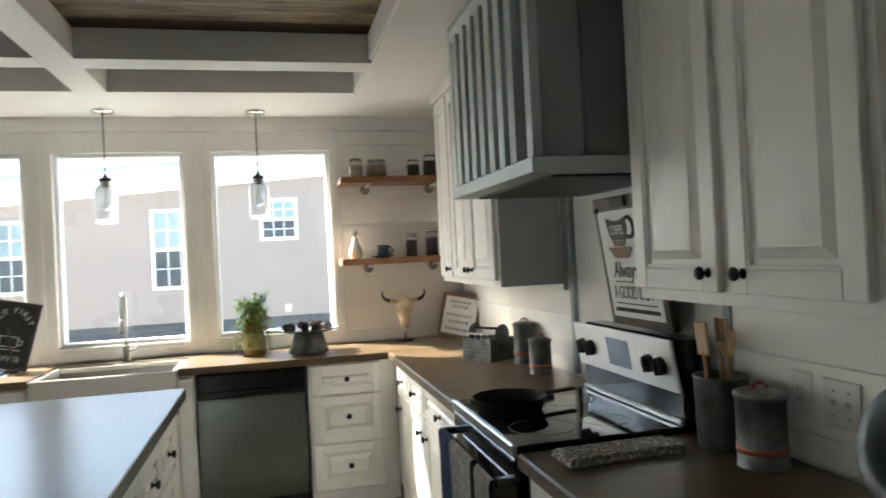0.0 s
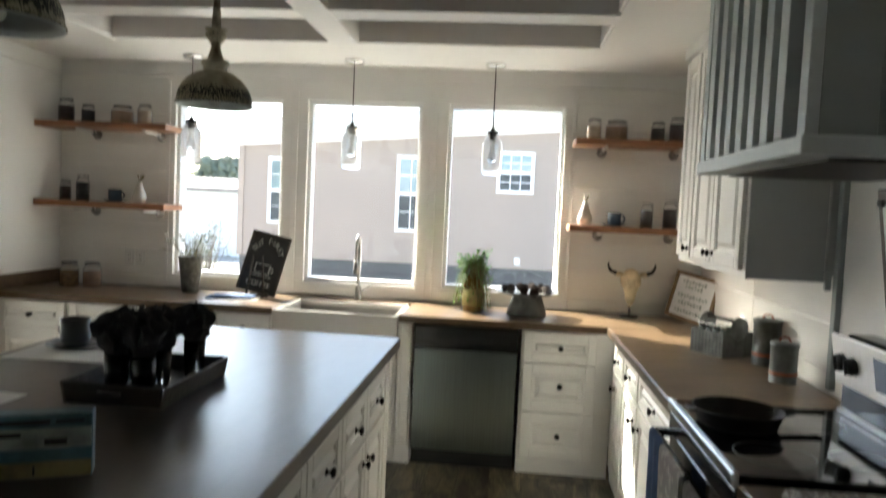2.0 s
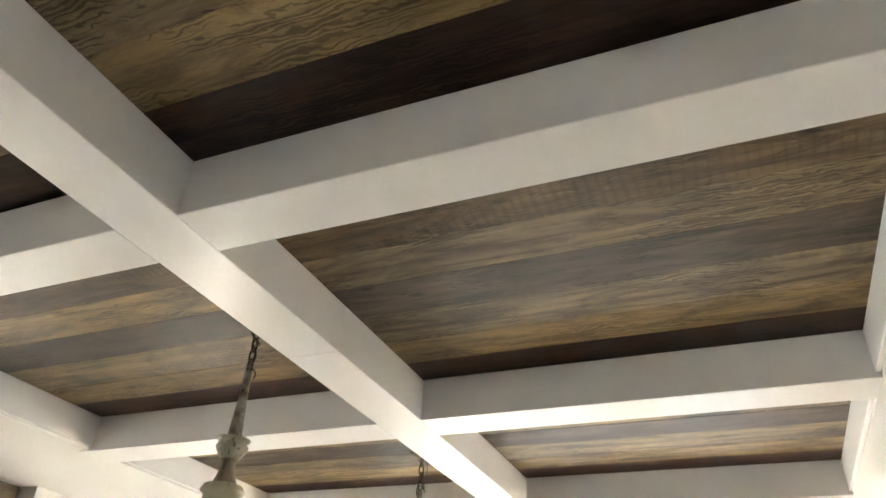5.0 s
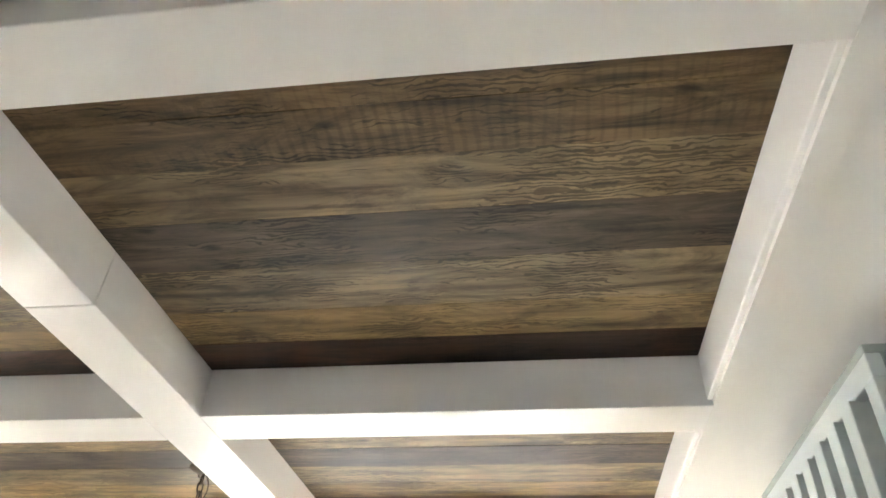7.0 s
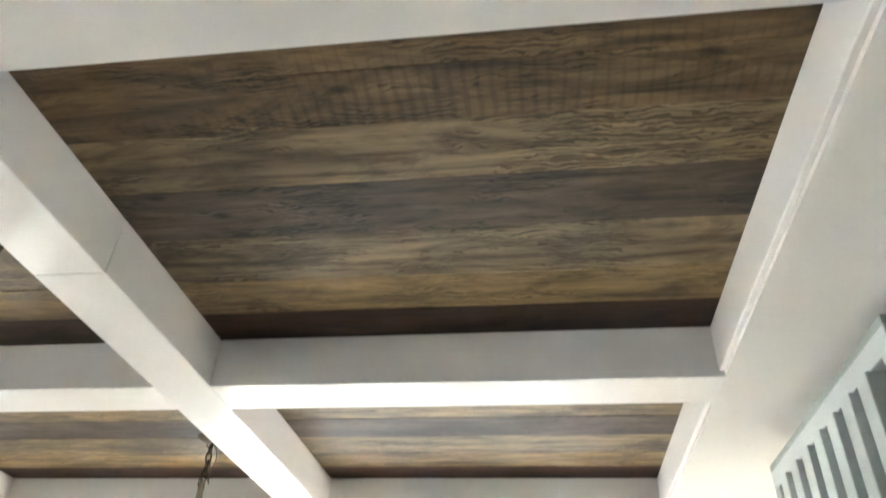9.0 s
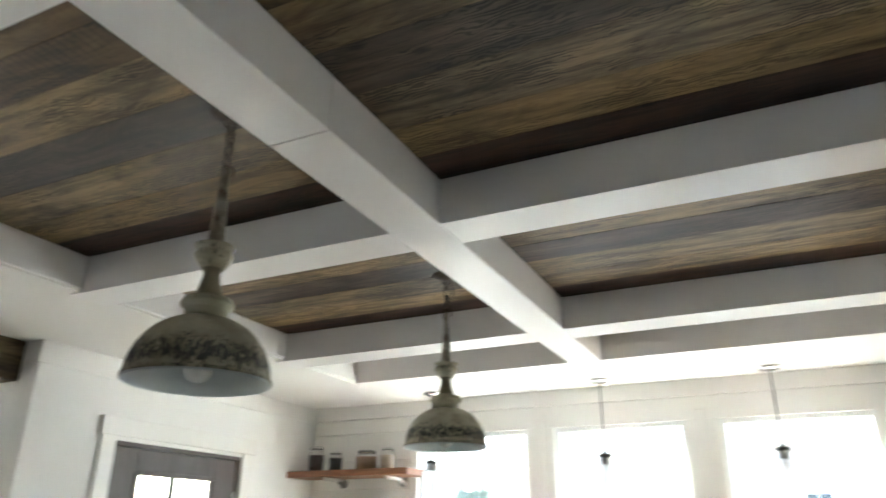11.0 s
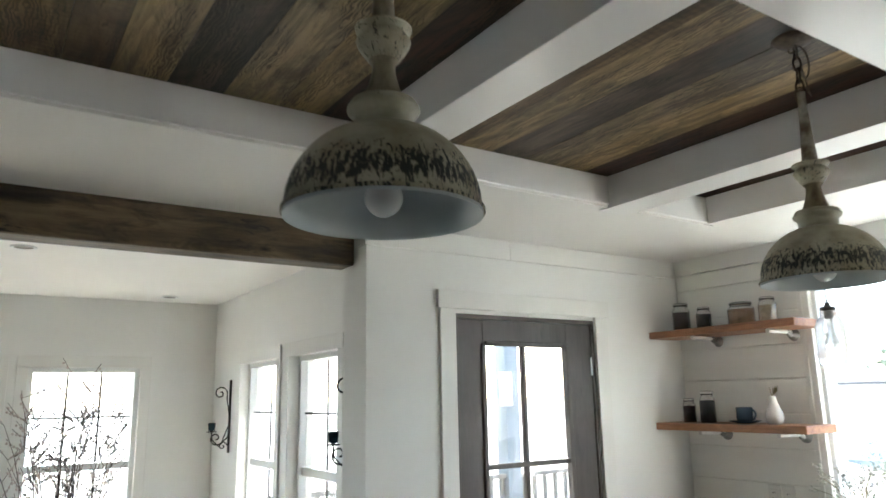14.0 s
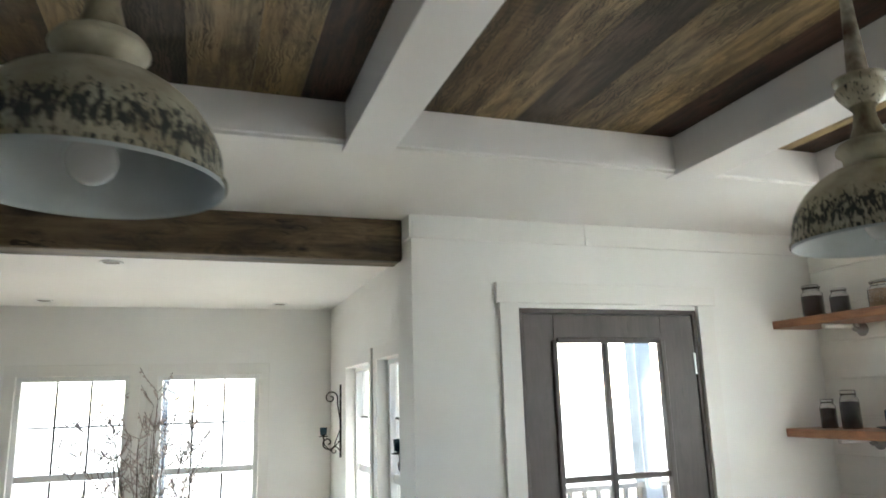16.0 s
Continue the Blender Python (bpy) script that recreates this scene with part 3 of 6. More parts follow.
structure("trim_window_batten", bm, M["trim"], "narrow white battens on the window casing", "trim")
bm = boxes(*[(a, b, YW - 0.030, YW + 0.03, WZ0 - 0.022, WZ0) for a, b in KW], bevel=0.003)
structure("trim_window_sill", bm, M["trim"], "thin white window sills", "trim")

# living room casings, window reveals stay plain
structure("trim_living_casing", boxes(
    *[(XF, XF + 0.014, a - 0.075, b + 0.075, LZ1, LZ1 + 0.085) for a, b in FW], *[(XF, XF + 0.012, a - 0.075, a, LZ0, LZ1) for a, b in FW], *[(XF, XF + 0.012, b, b + 0.075, LZ0, LZ1) for a, b in FW],
    *[(a - 0.07, b + 0.07, YS - 0.014, YS, LZ1, LZ1 + 0.085) for a, b in SW], *[(a - 0.07, a, YS - 0.012, YS, LZ0, LZ1) for a, b in SW], *[(b, b + 0.07, YS - 0.012, YS, LZ0, LZ1) for a, b in SW],
    bevel=0.002), M["trim"], "flat white casing boards round the living room windows", "trim")

# ---- porch door ----
structure("trim_door_casing", boxes((XL, XL + 0.018, 3.603, DOOR_Y0, 0.0, 2.052), (XL, XL + 0.018, DOOR_Y1, 4.726, 0.0, 2.052),
          (XL, XL + 0.024, 3.588, 4.741, 2.052, 2.142), bevel=0.002), M["trim"], "flat white casing with a wide head board", "trim")
door = tagged(new("door_1"), "closed dark grey-brown stained wooden door with a divided glass lite", "door", "", "structure")
jx0, jx1 = XL - 0.15, XL
part("jamb", boxes((jx0, jx1, DOOR_Y0, DOOR_Y0 + 0.022, 0, DOOR_H), (jx0, jx1, DOOR_Y1 - 0.022, DOOR_Y1, 0, DOOR_H), (jx0, jx1, DOOR_Y0 + 0.022, DOOR_Y1 - 0.022, DOOR_H - 0.022, DOOR_H)), M["door"], door)
dx0, dx1 = XL - 0.052, XL - 0.008
gy0, gy1, gz0, gz1 = 3.868, 4.43, 0.30, 1.888
a, b, h = DOOR_Y0 + 0.025, DOOR_Y1 - 0.025, DOOR_H - 0.025
part("stile", boxes((dx0, dx1, a, gy0, 0.01, h)), M["door"], door)
part("stile", boxes((dx0, dx1, gy1, b, 0.01, h)), M["door"], door)
part("rail", boxes((dx0, dx1, gy0, gy1, gz1, h)), M["door"], door)
part("rail", boxes((dx0, dx1, gy0, gy1, 0.01, gz0)), M["door"], door)
part("glazing_bead", boxes((dx1 - 0.002, dx1 + 0.012, gy0 - 0.014, gy0 + 0.012, gz0, gz1), (dx1 - 0.002, dx1 + 0.012, gy1 - 0.012, gy1 + 0.014, gz0, gz1),
     (dx1 - 0.002, dx1 + 0.012, gy0 + 0.012, gy1 - 0.012, gz1 - 0.012, gz1 + 0.014), (dx1 - 0.002, dx1 + 0.012, gy0 + 0.012, gy1 - 0.012, gz0 - 0.014, gz0 + 0.012), bevel=0.004), M["door"], door)
part("muntin", boxes((dx0 + 0.008, dx1 - 0.004, 4.122, 4.148, gz0, gz1), bevel=0.004), M["door"], door)
for z in (1.29, 0.77):
    part("muntin", boxes((dx0 + 0.010, dx1 - 0.006, gy0, gy1, z - 0.013, z + 0.013), bevel=0.004), M["door"], door)
p = part("pane", boxes((dx0 + 0.018, dx0 + 0.022, gy0, gy1, gz0, gz1), bevel=0), M["glass"], door, "clear glass pane")
p.visible_shadow = False
for z in (1.78, 1.0, 0.25):
    hinge = part("hinge", boxes((XL - 0.008, XL - 0.003, DOOR_Y1 - 0.034, DOOR_Y1 - 0.012, z - 0.05, z + 0.05)), M["steel"], door, "brushed steel hinge")
bm = boxes((dx1, dx1 + 0.006, a + 0.035, a + 0.085, 0.93, 1.08), bevel=0.003)
add_tube(bm, [(dx1 + 0.004, a + 0.06, 0.99), (dx1 + 0.05, a + 0.06, 0.99), (dx1 + 0.055, a + 0.15, 0.99)], 0.009)
part("door_handle", bm, M["knob"], door, "dark bronze lever handle")
M["sticker_door"] = mat("thin_notice_paper", (0.85, 0.84, 0.82), 0.6, vary=0.05, scale=20, trans=0.7)
part("notice", boxes((dx0 + 0.0165, dx0 + 0.0175, 3.985, 4.065, 1.58, 1.75), bevel=0), M["sticker_door"], door, "white paper notice on the glass")

M["sticker"] = mat("thin_sticker_paper", (0.85, 0.85, 0.84), 0.6, vary=0.05, scale=20, trans=0.75)
for name, spec in (("window_4", (XF - 0.0735, XF - 0.0725, 1.165, 1.245, 1.70, 1.84)), ("window_5", (XF - 0.0735, XF - 0.0725, 2.125, 2.205, 1.70, 1.84))):
    part("sticker", boxes(spec, bevel=0), M["sticker"], bpy.data.objects[name], "white paper sticker on the glass")

# ---- shiplap boards ----
def boards(parent, axis, plane, u0, u1, zs, sign, splits=()):
    cuts = [u0, *splits, u1]
    for z0, z1 in zip(zs, zs[1:]):
        for a, b in zip(cuts, cuts[1:]):
            lo, hi = sorted((plane, plane + sign * 0.012))
            s = (a + 0.0015, b - 0.0015, lo, hi, z0 + 0.003, z1 - 0.003)
            if axis == "x":
                s = (lo, hi, a + 0.0015, b - 0.0015, z0 + 0.003, z1 - 0.003)
            part("board", boxes(s, bevel=0.0022), M["shiplap"], parent)


zs = [0.89, 0.968, 1.149, 1.33, 1.511, 1.692, 1.873, 2.054, 2.235, 2.335]
ship_w = structure("shiplap_window_wall", boxes((XL + 0.001, CAS0, YW - 0.004, YW - 0.0005, 0.9, 2.335), (CAS1, XR - 0.001, YW - 0.004, YW - 0.0005, 0.9, 2.335), bevel=0),
                   M["shiplap"], "white horizontal shiplap boards beside the windows", "wall cladding")
boards(ship_w, "y", YW - 0.004, XL, CAS0, zs, -1)
boards(ship_w, "y", YW - 0.004, CAS1, XR - 0.02, zs, -1)
ship_r = structure("shiplap_range_wall", boxes((XR - 0.004, XR - 0.0005, 0.5, 2.36, 0.9, 1.35), (XR - 0.004, XR - 0.0005, 3.495, YW - 0.05, 0.9, 1.35), bevel=0),
                   M["shiplap"], "white horizontal shiplap backsplash", "wall cladding")
boards(ship_r, "x", XR - 0.004, 0.5, 2.36, zs[:4], -1, (1.62,))
boards(ship_r, "x", XR - 0.004, 3.495, YW - 0.05, zs[:4], -1, (4.35,))
structure("trim_range_strip", boxes((XR - 0.022, XR, 3.46, 3.495, 0.9, 1.72), (XR - 0.022, XR, 2.36, 2.395, 0.9, 1.72), bevel=0.002), M["hood"], "grey painted strips framing the wall behind the range", "trim")

# ---- outside ----
M["siding"] = mat("vinyl_siding", (0.36, 0.292, 0.25), 0.55, vary=0.03, scale=2)
M["grass"] = mat("pale_gravel", (0.40, 0.385, 0.34), 0.9, vary=0.15, scale=1.2, bump=0.4, bump_scale=30, coords="Object")
M["skirting"] = mat("dark_skirting", (0.10, 0.10, 0.10), 0.7, vary=0.1)
M["roofing"] = mat("roof_shingle", (0.16, 0.15, 0.15), 0.8, vary=0.15, scale=12)
M["win_dark"] = mat("dark_window_glass", (0.09, 0.10, 0.105), 0.25, vary=0.25, scale=3, spec=0.25)
# pale blue base paints the sky reflected in the upper sashes
M["win_sky"] = mat("sky_reflection_glass", (0.20, 0.29, 0.32), 0.06, vary=0.25, scale=2, spec=0.9)
M["leaf_far"] = mat("far_foliage", (0.20, 0.23, 0.17), 0.8, vary=0.3, scale=3)
GZ = -0.62
bm = bmesh.new()
bmesh.ops.create_grid(bm, x_segments=40, y_segments=40, size=700)
for v in bm.verts:
    v.co.z = GZ + (0.0 if v.co.length < 60 else 1.2 * noise.noise(v.co * 0.006))
ground = structure("ground", bm, M["grass"], "pale dry ground around the house", "ground")

# ---- base cabinets, counters, appliances ----
def front(w, h, t=0.02):
    """Raised-panel front, face towards -y, lower left corner at the origin."""
    f = min(0.055, h * 0.28, w * 0.28)
    bm = boxes((0, f, -t, 0, 0, h), (w - f, w, -t, 0, 0, h), (f, w - f, -t, 0, h - f, h), (f, w - f, -t, 0, 0, f), bevel=0.003)
    add_box(bm, f - 0.003, w - f + 0.003, -t + 0.013, -0.001, f - 0.003, h - f + 0.003)
    b = f + 0.007
    for q in ((f, b, f, h - f), (w - b, w - f, f, h - f), (b, w - b, h - b, h - f), (b, w - b, f, b)):
        add_box(bm, q[0] - 0.001, q[1] + 0.001, -t + 0.005, -t + 0.016, q[2] - 0.001, q[3] + 0.001, bevel=0.0015)
    g = f + 0.016
    r = bmesh.ops.create_cube(bm, size=1.0)
    s = min(0.027, (h - 2 * g) * 0.3)
    for v in r["verts"]:
        inner = v.co.y < 0
        gx = g + (s if inner else 0)
        v.co = Vector((gx if v.co.x < 0 else w - gx, -t + 0.001 if inner else -t + 0.0150, gx if v.co.z < 0 else h - gx))
    return bm


def knob_mesh(r=0.016):
    bm = lathe([(0.0, 0), (0.012, 0.0), (0.011, 0.003), (0.005, 0.006), (0.005, 0.014), (r * 0.85, 0.018), (r, 0.023), (r * 0.85, 0.028), (0, 0.030)], 16)
    return moved(bm, pose(0, 0, 0, 90))


def cabinet(name, label, m, w, depth, z0, z1, fronts, side_mat="cabinet", toe=True, group="", category="cabinet"):
    """Cabinet unit: origin at the left of its front, facing -y. fronts: (x0, x1, z0, z1, kind, (knob x, knob z))."""
    ob = thing(name, label, category, m, group)
    bm = boxes((0.0008, w - 0.0008, 0.0, depth, z0, z1), bevel=0.0015)
    if toe:
        add_box(bm, 0.0008, w - 0.0008, 0.012, depth, 0.0, z0)
    part("body", bm, M[side_mat], ob)
    for x0, x1, a, b, kind, kn in fronts:
        f = part(kind, moved(front(x1 - x0, b - a), pose(x0, -0.0005, a)), M["cabinet"], ob)
        if kn:
            part("knob", moved(knob_mesh(), pose(kn[0], -0.0205, kn[1])), M["knob"], f, "dark bronze knob")
    return ob


def at(x, y, z, turn):
    return pose(x, y, z, 0, 0, turn)


CT, CB = 0.888, 0.846                  # counter top and underside
# window run
YF = 4.775
cabinet("drawer_cabinet", "white painted three-drawer base cabinet beside the dishwasher", at(0.334, YF, 0, 0), 0.527, 0.6, 0.09, CB,
        [(0.018, 0.43, 0.665, 0.835, "drawer", (0.226, 0.75)), (0.018, 0.43, 0.382, 0.653, "drawer", (0.23, 0.53)), (0.018, 0.43, 0.10, 0.370, "drawer", (0.23, 0.24))])
cabinet("filler_panel", "narrow white pilaster between sink and dishwasher", at(-0.386, YF, 0, 0), 0.092, 0.6, 0.09, CB,
        [(0.012, 0.082, 0.11, 0.83, "panel", None)], category="cabinet panel")
cabinet("sink_cabinet", "white painted base cabinet under the farmhouse sink", at(-1.138, YF, 0, 0), 0.751, 0.6, 0.09, 0.62,
        [(0.02, 0.372, 0.11, 0.6, "door", (0.33, 0.55)), (0.38, 0.732, 0.11, 0.6, "door", (0.42, 0.55))])
for k, w in enumerate((0.467, 0.467, 0.467, 0.357)):
    cabinet("base_cabinet", "white painted base cabinet with a drawer over a door", at(-2.90 + 0.468 * k, YF, 0, 0), w, 0.6, 0.09, CB,
            [(0.018, w - 0.018, 0.68, 0.835, "drawer", (w / 2, 0.757)), (0.018, w - 0.018, 0.11, 0.665, "door", (w - 0.06, 0.6))], group="base cabinets under the window")
# range wall run
XC = 0.862
yy = 4.77
for w, a in ((0.47, 0.17), (0.40, 0.015), (0.735, 0.015)):
    b = w - 0.015
    fr = [(a, b, 0.68, 0.835, "drawer", ((a + b) / 2, 0.753)), (a, b, 0.11, 0.665, "door", (b - 0.06 if w < 0.45 else a + 0.05, 0.585))]
    cabinet("base_cabinet", "white painted base cabinet between corner and range", at(XC, yy, 0, -90), w, 0.6, 0.09, CB, fr, group="base cabinets on the range wall")
    yy -= w + 0.001
yy = 2.447
for w in (0.60, 0.60, 0.60):
    cabinet("base_cabinet", "white painted base cabinet beside the range", at(XC, yy, 0, -90), w, 0.6, 0.09, CB,
            [(0.02, w - 0.02, 0.11, 0.835, "door", (w - 0.06, 0.50))], group="base cabinets on the range wall")
    yy -= w + 0.001

def slab(specs):
    return boxes(*specs, bevel=0.004)


top = thing("worktop", "dark brown wood-look laminate worktop along the windows", "countertop", pose(0, 0, 0))
part("top_left", slab([(XL + 0.002, -1.142, 4.748, YW - 0.021, CB, CT)]), M["counter"], top)
part("top_right", slab([(-0.378, XR - 0.005, 4.748, YW - 0.021, CB, CT)]), M["counter"], top)
part("edge_band", boxes((XL + 0.002, -1.142, 4.744, 4.748, CB + 0.001, CT - 0.003), bevel=0.001), M["counter"], top)
part("edge_band", boxes((-0.378, 0.814, 4.744, 4.748, CB + 0.001, CT - 0.003), bevel=0.001), M["counter"], top)
part("top_back", slab([(-1.142, -0.378, 5.235, YW - 0.021, CB, CT)]), M["counter"], top)
part("end_splash", slab([(XL + 0.001, XL + 0.02, 4.76, YW - 0.035, CT, CT + 0.095)]), M["counter"], top)
top = thing("worktop", "dark brown wood-look laminate worktop between corner and range", "countertop", pose(0, 0, 0))
part("top", slab([(0.818, XR - 0.018, 3.166, 4.744, CB, CT)]), M["counter"], top)
part("edge_band", boxes((0.814, 0.818, 3.166, 4.744, CB + 0.001, CT - 0.003), bevel=0.001), M["counter"], top)
top = thing("worktop", "dark brown wood-look laminate worktop beside the range", "countertop", pose(0, 0, 0))
part("top", slab([(0.818, XR - 0.018, 0.6, 2.449, CB, CT)]), M["counter"], top)
part("edge_band", boxes((0.814, 0.818, 0.6, 2.449, CB + 0.001, CT - 0.003), bevel=0.001), M["counter"], top)

# farmhouse sink
M["sink_grey"] = mat("shaded_sink_grey", (0.26, 0.25, 0.235), 0.4, vary=0.12, scale=9)
sink = thing("farmhouse_sink", "white apron-front farmhouse sink set in the worktop", "sink", pose(-0.760, 4.73, 0.62))
bm = boxes((-0.374, 0.374, 0, 0.03, 0.004, 0.262), (-0.374, -0.344, 0.03, 0.50, 0.004, 0.262), (0.344, 0.374, 0.03, 0.50, 0.004, 0.262),
           (-0.344, 0.344, 0.47, 0.50, 0.004, 0.262), (-0.344, 0.344, 0.03, 0.47, 0.004, 0.05), bevel=0.006)
bmesh.ops.remove_doubles(bm, verts=bm.verts, dist=1e-5)
part("basin", bm, M["porcelain"], sink)
# thin grey sheets added; they paint the shade inside the porcelain basin
part("basin_liner", boxes((-0.344, 0.344, 0.03, 0.033, 0.05, 0.235), (-0.344, 0.344, 0.467, 0.470, 0.05, 0.235), (-0.344, -0.341, 0.033, 0.467, 0.05, 0.235), (0.341, 0.344, 0.033, 0.467, 0.05, 0.235), (-0.341, 0.341, 0.033, 0.467, 0.0495, 0.0535), bevel=0.001), M["sink_grey"], sink, "added grey sheets darkening the basin as shade")
part("drain", moved(lathe([(0, 0), (0.04, 0), (0.045, 0.004), (0, 0.003)], 20), pose(0, 0.25, 0.0535)), M["chrome"], sink, "chrome drain")
M["faucet"] = mat("brushed_nickel", (0.30, 0.29, 0.28), 0.3, 1.0, vary=0.1, scale=20)
faucet = thing("faucet", "dark nickel spring-neck kitchen faucet behind the sink", "faucet", pose(-0.745, 5.29, CT))
part("base", lathe([(0, 0), (0.028, 0), (0.028, 0.01), (0.02, 0.02), (0.018, 0.09), (0.02, 0.10), (0.0, 0.105)], 20), M["faucet"], faucet)
neck = [(0, 0, 0.09), (0, 0, 0.20), (0, 0, 0.36), (0, -0.015, 0.41), (0, -0.045, 0.425), (0, -0.078, 0.405), (0, -0.09, 0.34), (0, -0.092, 0.27)]
part("neck", tube(neck, 0.010, 10), M["faucet"], faucet)
spring = []
for i in range(140):
    s = i / 139
    z = 0.20 + 0.19 * s
    spring.append((0.015 * math.cos(i * 0.75), 0.015 * math.sin(i * 0.75), z))
part("spring", tube(spring, 0.0025, 5), M["faucet"], faucet)
part("spray_head", moved(lathe([(0, 0), (0.016, 0), (0.018, 0.03), (0.013, 0.09), (0, 0.09)], 16), pose(0, -0.092, 0.18)), M["faucet"], faucet)
part("lever", tube([(0.018, 0, 0.06), (0.05, 0, 0.075), (0.085, 0, 0.10)], 0.006), M["faucet"], faucet)

# dishwasher
dish = thing("dishwasher", "stainless steel dishwasher with a black control panel", "dishwasher", pose(-0.290, 4.775, 0))
part("body", boxes((0.004, 0.608, 0.0, 0.56, 0.10, 0.842)), M["black_plastic"], dish)
part("door", boxes((0.006, 0.606, -0.022, 0, 0.105, 0.70), bevel=0.004), M["steel_dark"], dish, "brushed stainless door")
part("control_panel", boxes((0.006, 0.606, -0.030, 0, 0.706, 0.84), (0.03, 0.58, -0.036, -0.03, 0.72, 0.742), bevel=0.004), M["black"], dish, "black control panel")
part("toe_kick", boxes((0.006, 0.606, 0.04, 0.06, 0.0, 0.10)), M["black_plastic"], dish)

# range
stove = thing("electric_range", "stainless and black electric range with a glass cooktop", "range", pose(0.815, 2.457, 0))
RW = 0.702
part("body", boxes((0.03, 0.64, 0, RW, 0.02, 0.875), bevel=0.003), M["black"], stove)
part("oven_door", boxes((0.0, 0.03, 0.006, RW - 0.006, 0.20, 0.80), bevel=0.006), M["black_glass"], stove, "black glass oven door")
part("door_trim", boxes((-0.004, 0.03, 0.004, RW - 0.004, 0.80, 0.868), bevel=0.006), M["black"], stove)
part("drawer", boxes((0.0, 0.03, 0.006, RW - 0.006, 0.03, 0.19), bevel=0.006), M["black"], stove)
h = part("handle", tube([(-0.055, 0.03, 0.80), (-0.055, RW - 0.03, 0.80)], 0.012, 12), M["black"], stove, "dark bar handle")
for ya in (0.025, RW - 0.05):
    part("bracket", boxes((-0.055, 0.0, ya, ya + 0.025, 0.788, 0.812), bevel=0.003), M["black"], h)
part("cooktop", boxes((0.006, 0.545, 0.004, RW - 0.004, 0.876, 0.905), bevel=0.004), M["black_glass"], stove, "black ceramic glass cooktop")
part("front_rim", boxes((-0.012, 0.006, 0.0, RW, 0.872, 0.910), bevel=0.005), M["steel"], stove, "steel front rim")
for bx_, by_, br in ((0.15, 0.18, 0.10), (0.15, 0.52, 0.085), (0.37, 0.18, 0.075), (0.37, 0.52, 0.105)):
    part("burner_ring", moved(lathe([(br, 0), (br + 0.004, 0), (br + 0.004, 0.0006), (br, 0.0006), (br, 0)], 40, cap=False), pose(bx_, by_, 0.9052)), M["steel_dark"], stove)
M["backguard"] = mat("black_guard_enamel", (0.010, 0.011, 0.013), 0.10, vary=0.1, spec=0.5)
guard = part("backguard", boxes((0.545, 0.645, 0.0, RW, 0.876, 1.165), bevel=0.012), M["backguard"], stove)
part("steel_ledge", boxes((0.532, 0.547, 0.01, RW - 0.01, 0.906, 0.922), bevel=0.004), M["steel"], guard)
tilt = pose(0.542, 0, 1.005, 0, -9, 0)
# steel base raised to stand in for window light on the panel
M["lit_steel"] = mat("window_lit_steel", (0.80, 0.80, 0.80), 0.50, 1.0, vary=0.04, scale=4, stretch=(1, 60, 1), bump=0.05, bump_scale=40)
# blue-grey base paints in the window's reflection on the display
M["display_glass"] = mat("display_glass", (0.10, 0.12, 0.15), 0.06, vary=0.1, spec=0.9, coat=0.6)
panel = part("control_panel", moved(boxes((-0.016, 0.0, 0.0, RW, 0.0, 0.165), bevel=0.005), tilt), M["lit_steel"], stove, "tilted steel control panel")
part("display", moved(boxes((-0.018, -0.0155, 0.27, 0.43, 0.035, 0.135), bevel=0.001), tilt), M["display_glass"], panel, "glossy glass display")
for yk in (0.07, 0.14, 0.56, 0.63):
    k = moved(lathe([(0, 0), (0.030, 0), (0.028, 0.018), (0.024, 0.022), (0, 0.022)], 20), pose(-0.016, yk, 0.08, 0, -90, 0))
    add_box(k, -0.046, -0.036, yk - 0.005, yk + 0.005, 0.055, 0.105, bevel=0.002)
    part("knob", moved(k, tilt), M["black_plastic"], panel, "black plastic knob")

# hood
# dark colour paints the shade between the battens; the panel is hood paint
M["hood_shade"] = mat("hood_recess_shade", (0.07, 0.082, 0.085), 0.5, vary=0.06, scale=4)
hood = thing("range_hood", "grey painted wooden range hood with vertical battens", "range hood", pose(0.885, 2.39, 1.68))
HW, HH = 0.87, 0.657
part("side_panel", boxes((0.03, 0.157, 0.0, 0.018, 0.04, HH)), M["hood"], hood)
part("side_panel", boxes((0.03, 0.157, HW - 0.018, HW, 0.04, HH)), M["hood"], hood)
part("front_panel", boxes((0.03, 0.042, 0.018, HW - 0.018, 0.04, HH)), M["hood_shade"], hood)
part("frame", boxes((0.0, 0.03, 0.0, HW, HH - 0.05, HH), (0.0, 0.03, 0.0, 0.045, 0.04, HH - 0.05), (0.0, 0.03, HW - 0.045, HW, 0.04, HH - 0.05)), M["hood_lit"], hood)
part("bottom_band", boxes((-0.008, 0.592, -0.008, HW + 0.008, -0.004, 0.04), bevel=0.003), M["hood_lit"], hood)
part("top_board", boxes((0.0, 0.592, 0.0, HW, HH, HH + 0.02)), M["hood"], hood)
for k in range(7):
    u = 0.045 + (HW - 0.09) * (k + 0.85) / 7.7
    part("batten", boxes((-0.012, 0.030, u - 0.026, u + 0.026, 0.04, HH - 0.05), bevel=0.002), M["hood_lit"], hood)
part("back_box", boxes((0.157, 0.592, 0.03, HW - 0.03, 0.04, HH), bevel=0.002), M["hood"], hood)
part("filter", boxes((0.08, 0.52, 0.06, HW - 0.06, -0.012, -0.004)), M["black_plastic"], hood, "dark filter underneath")

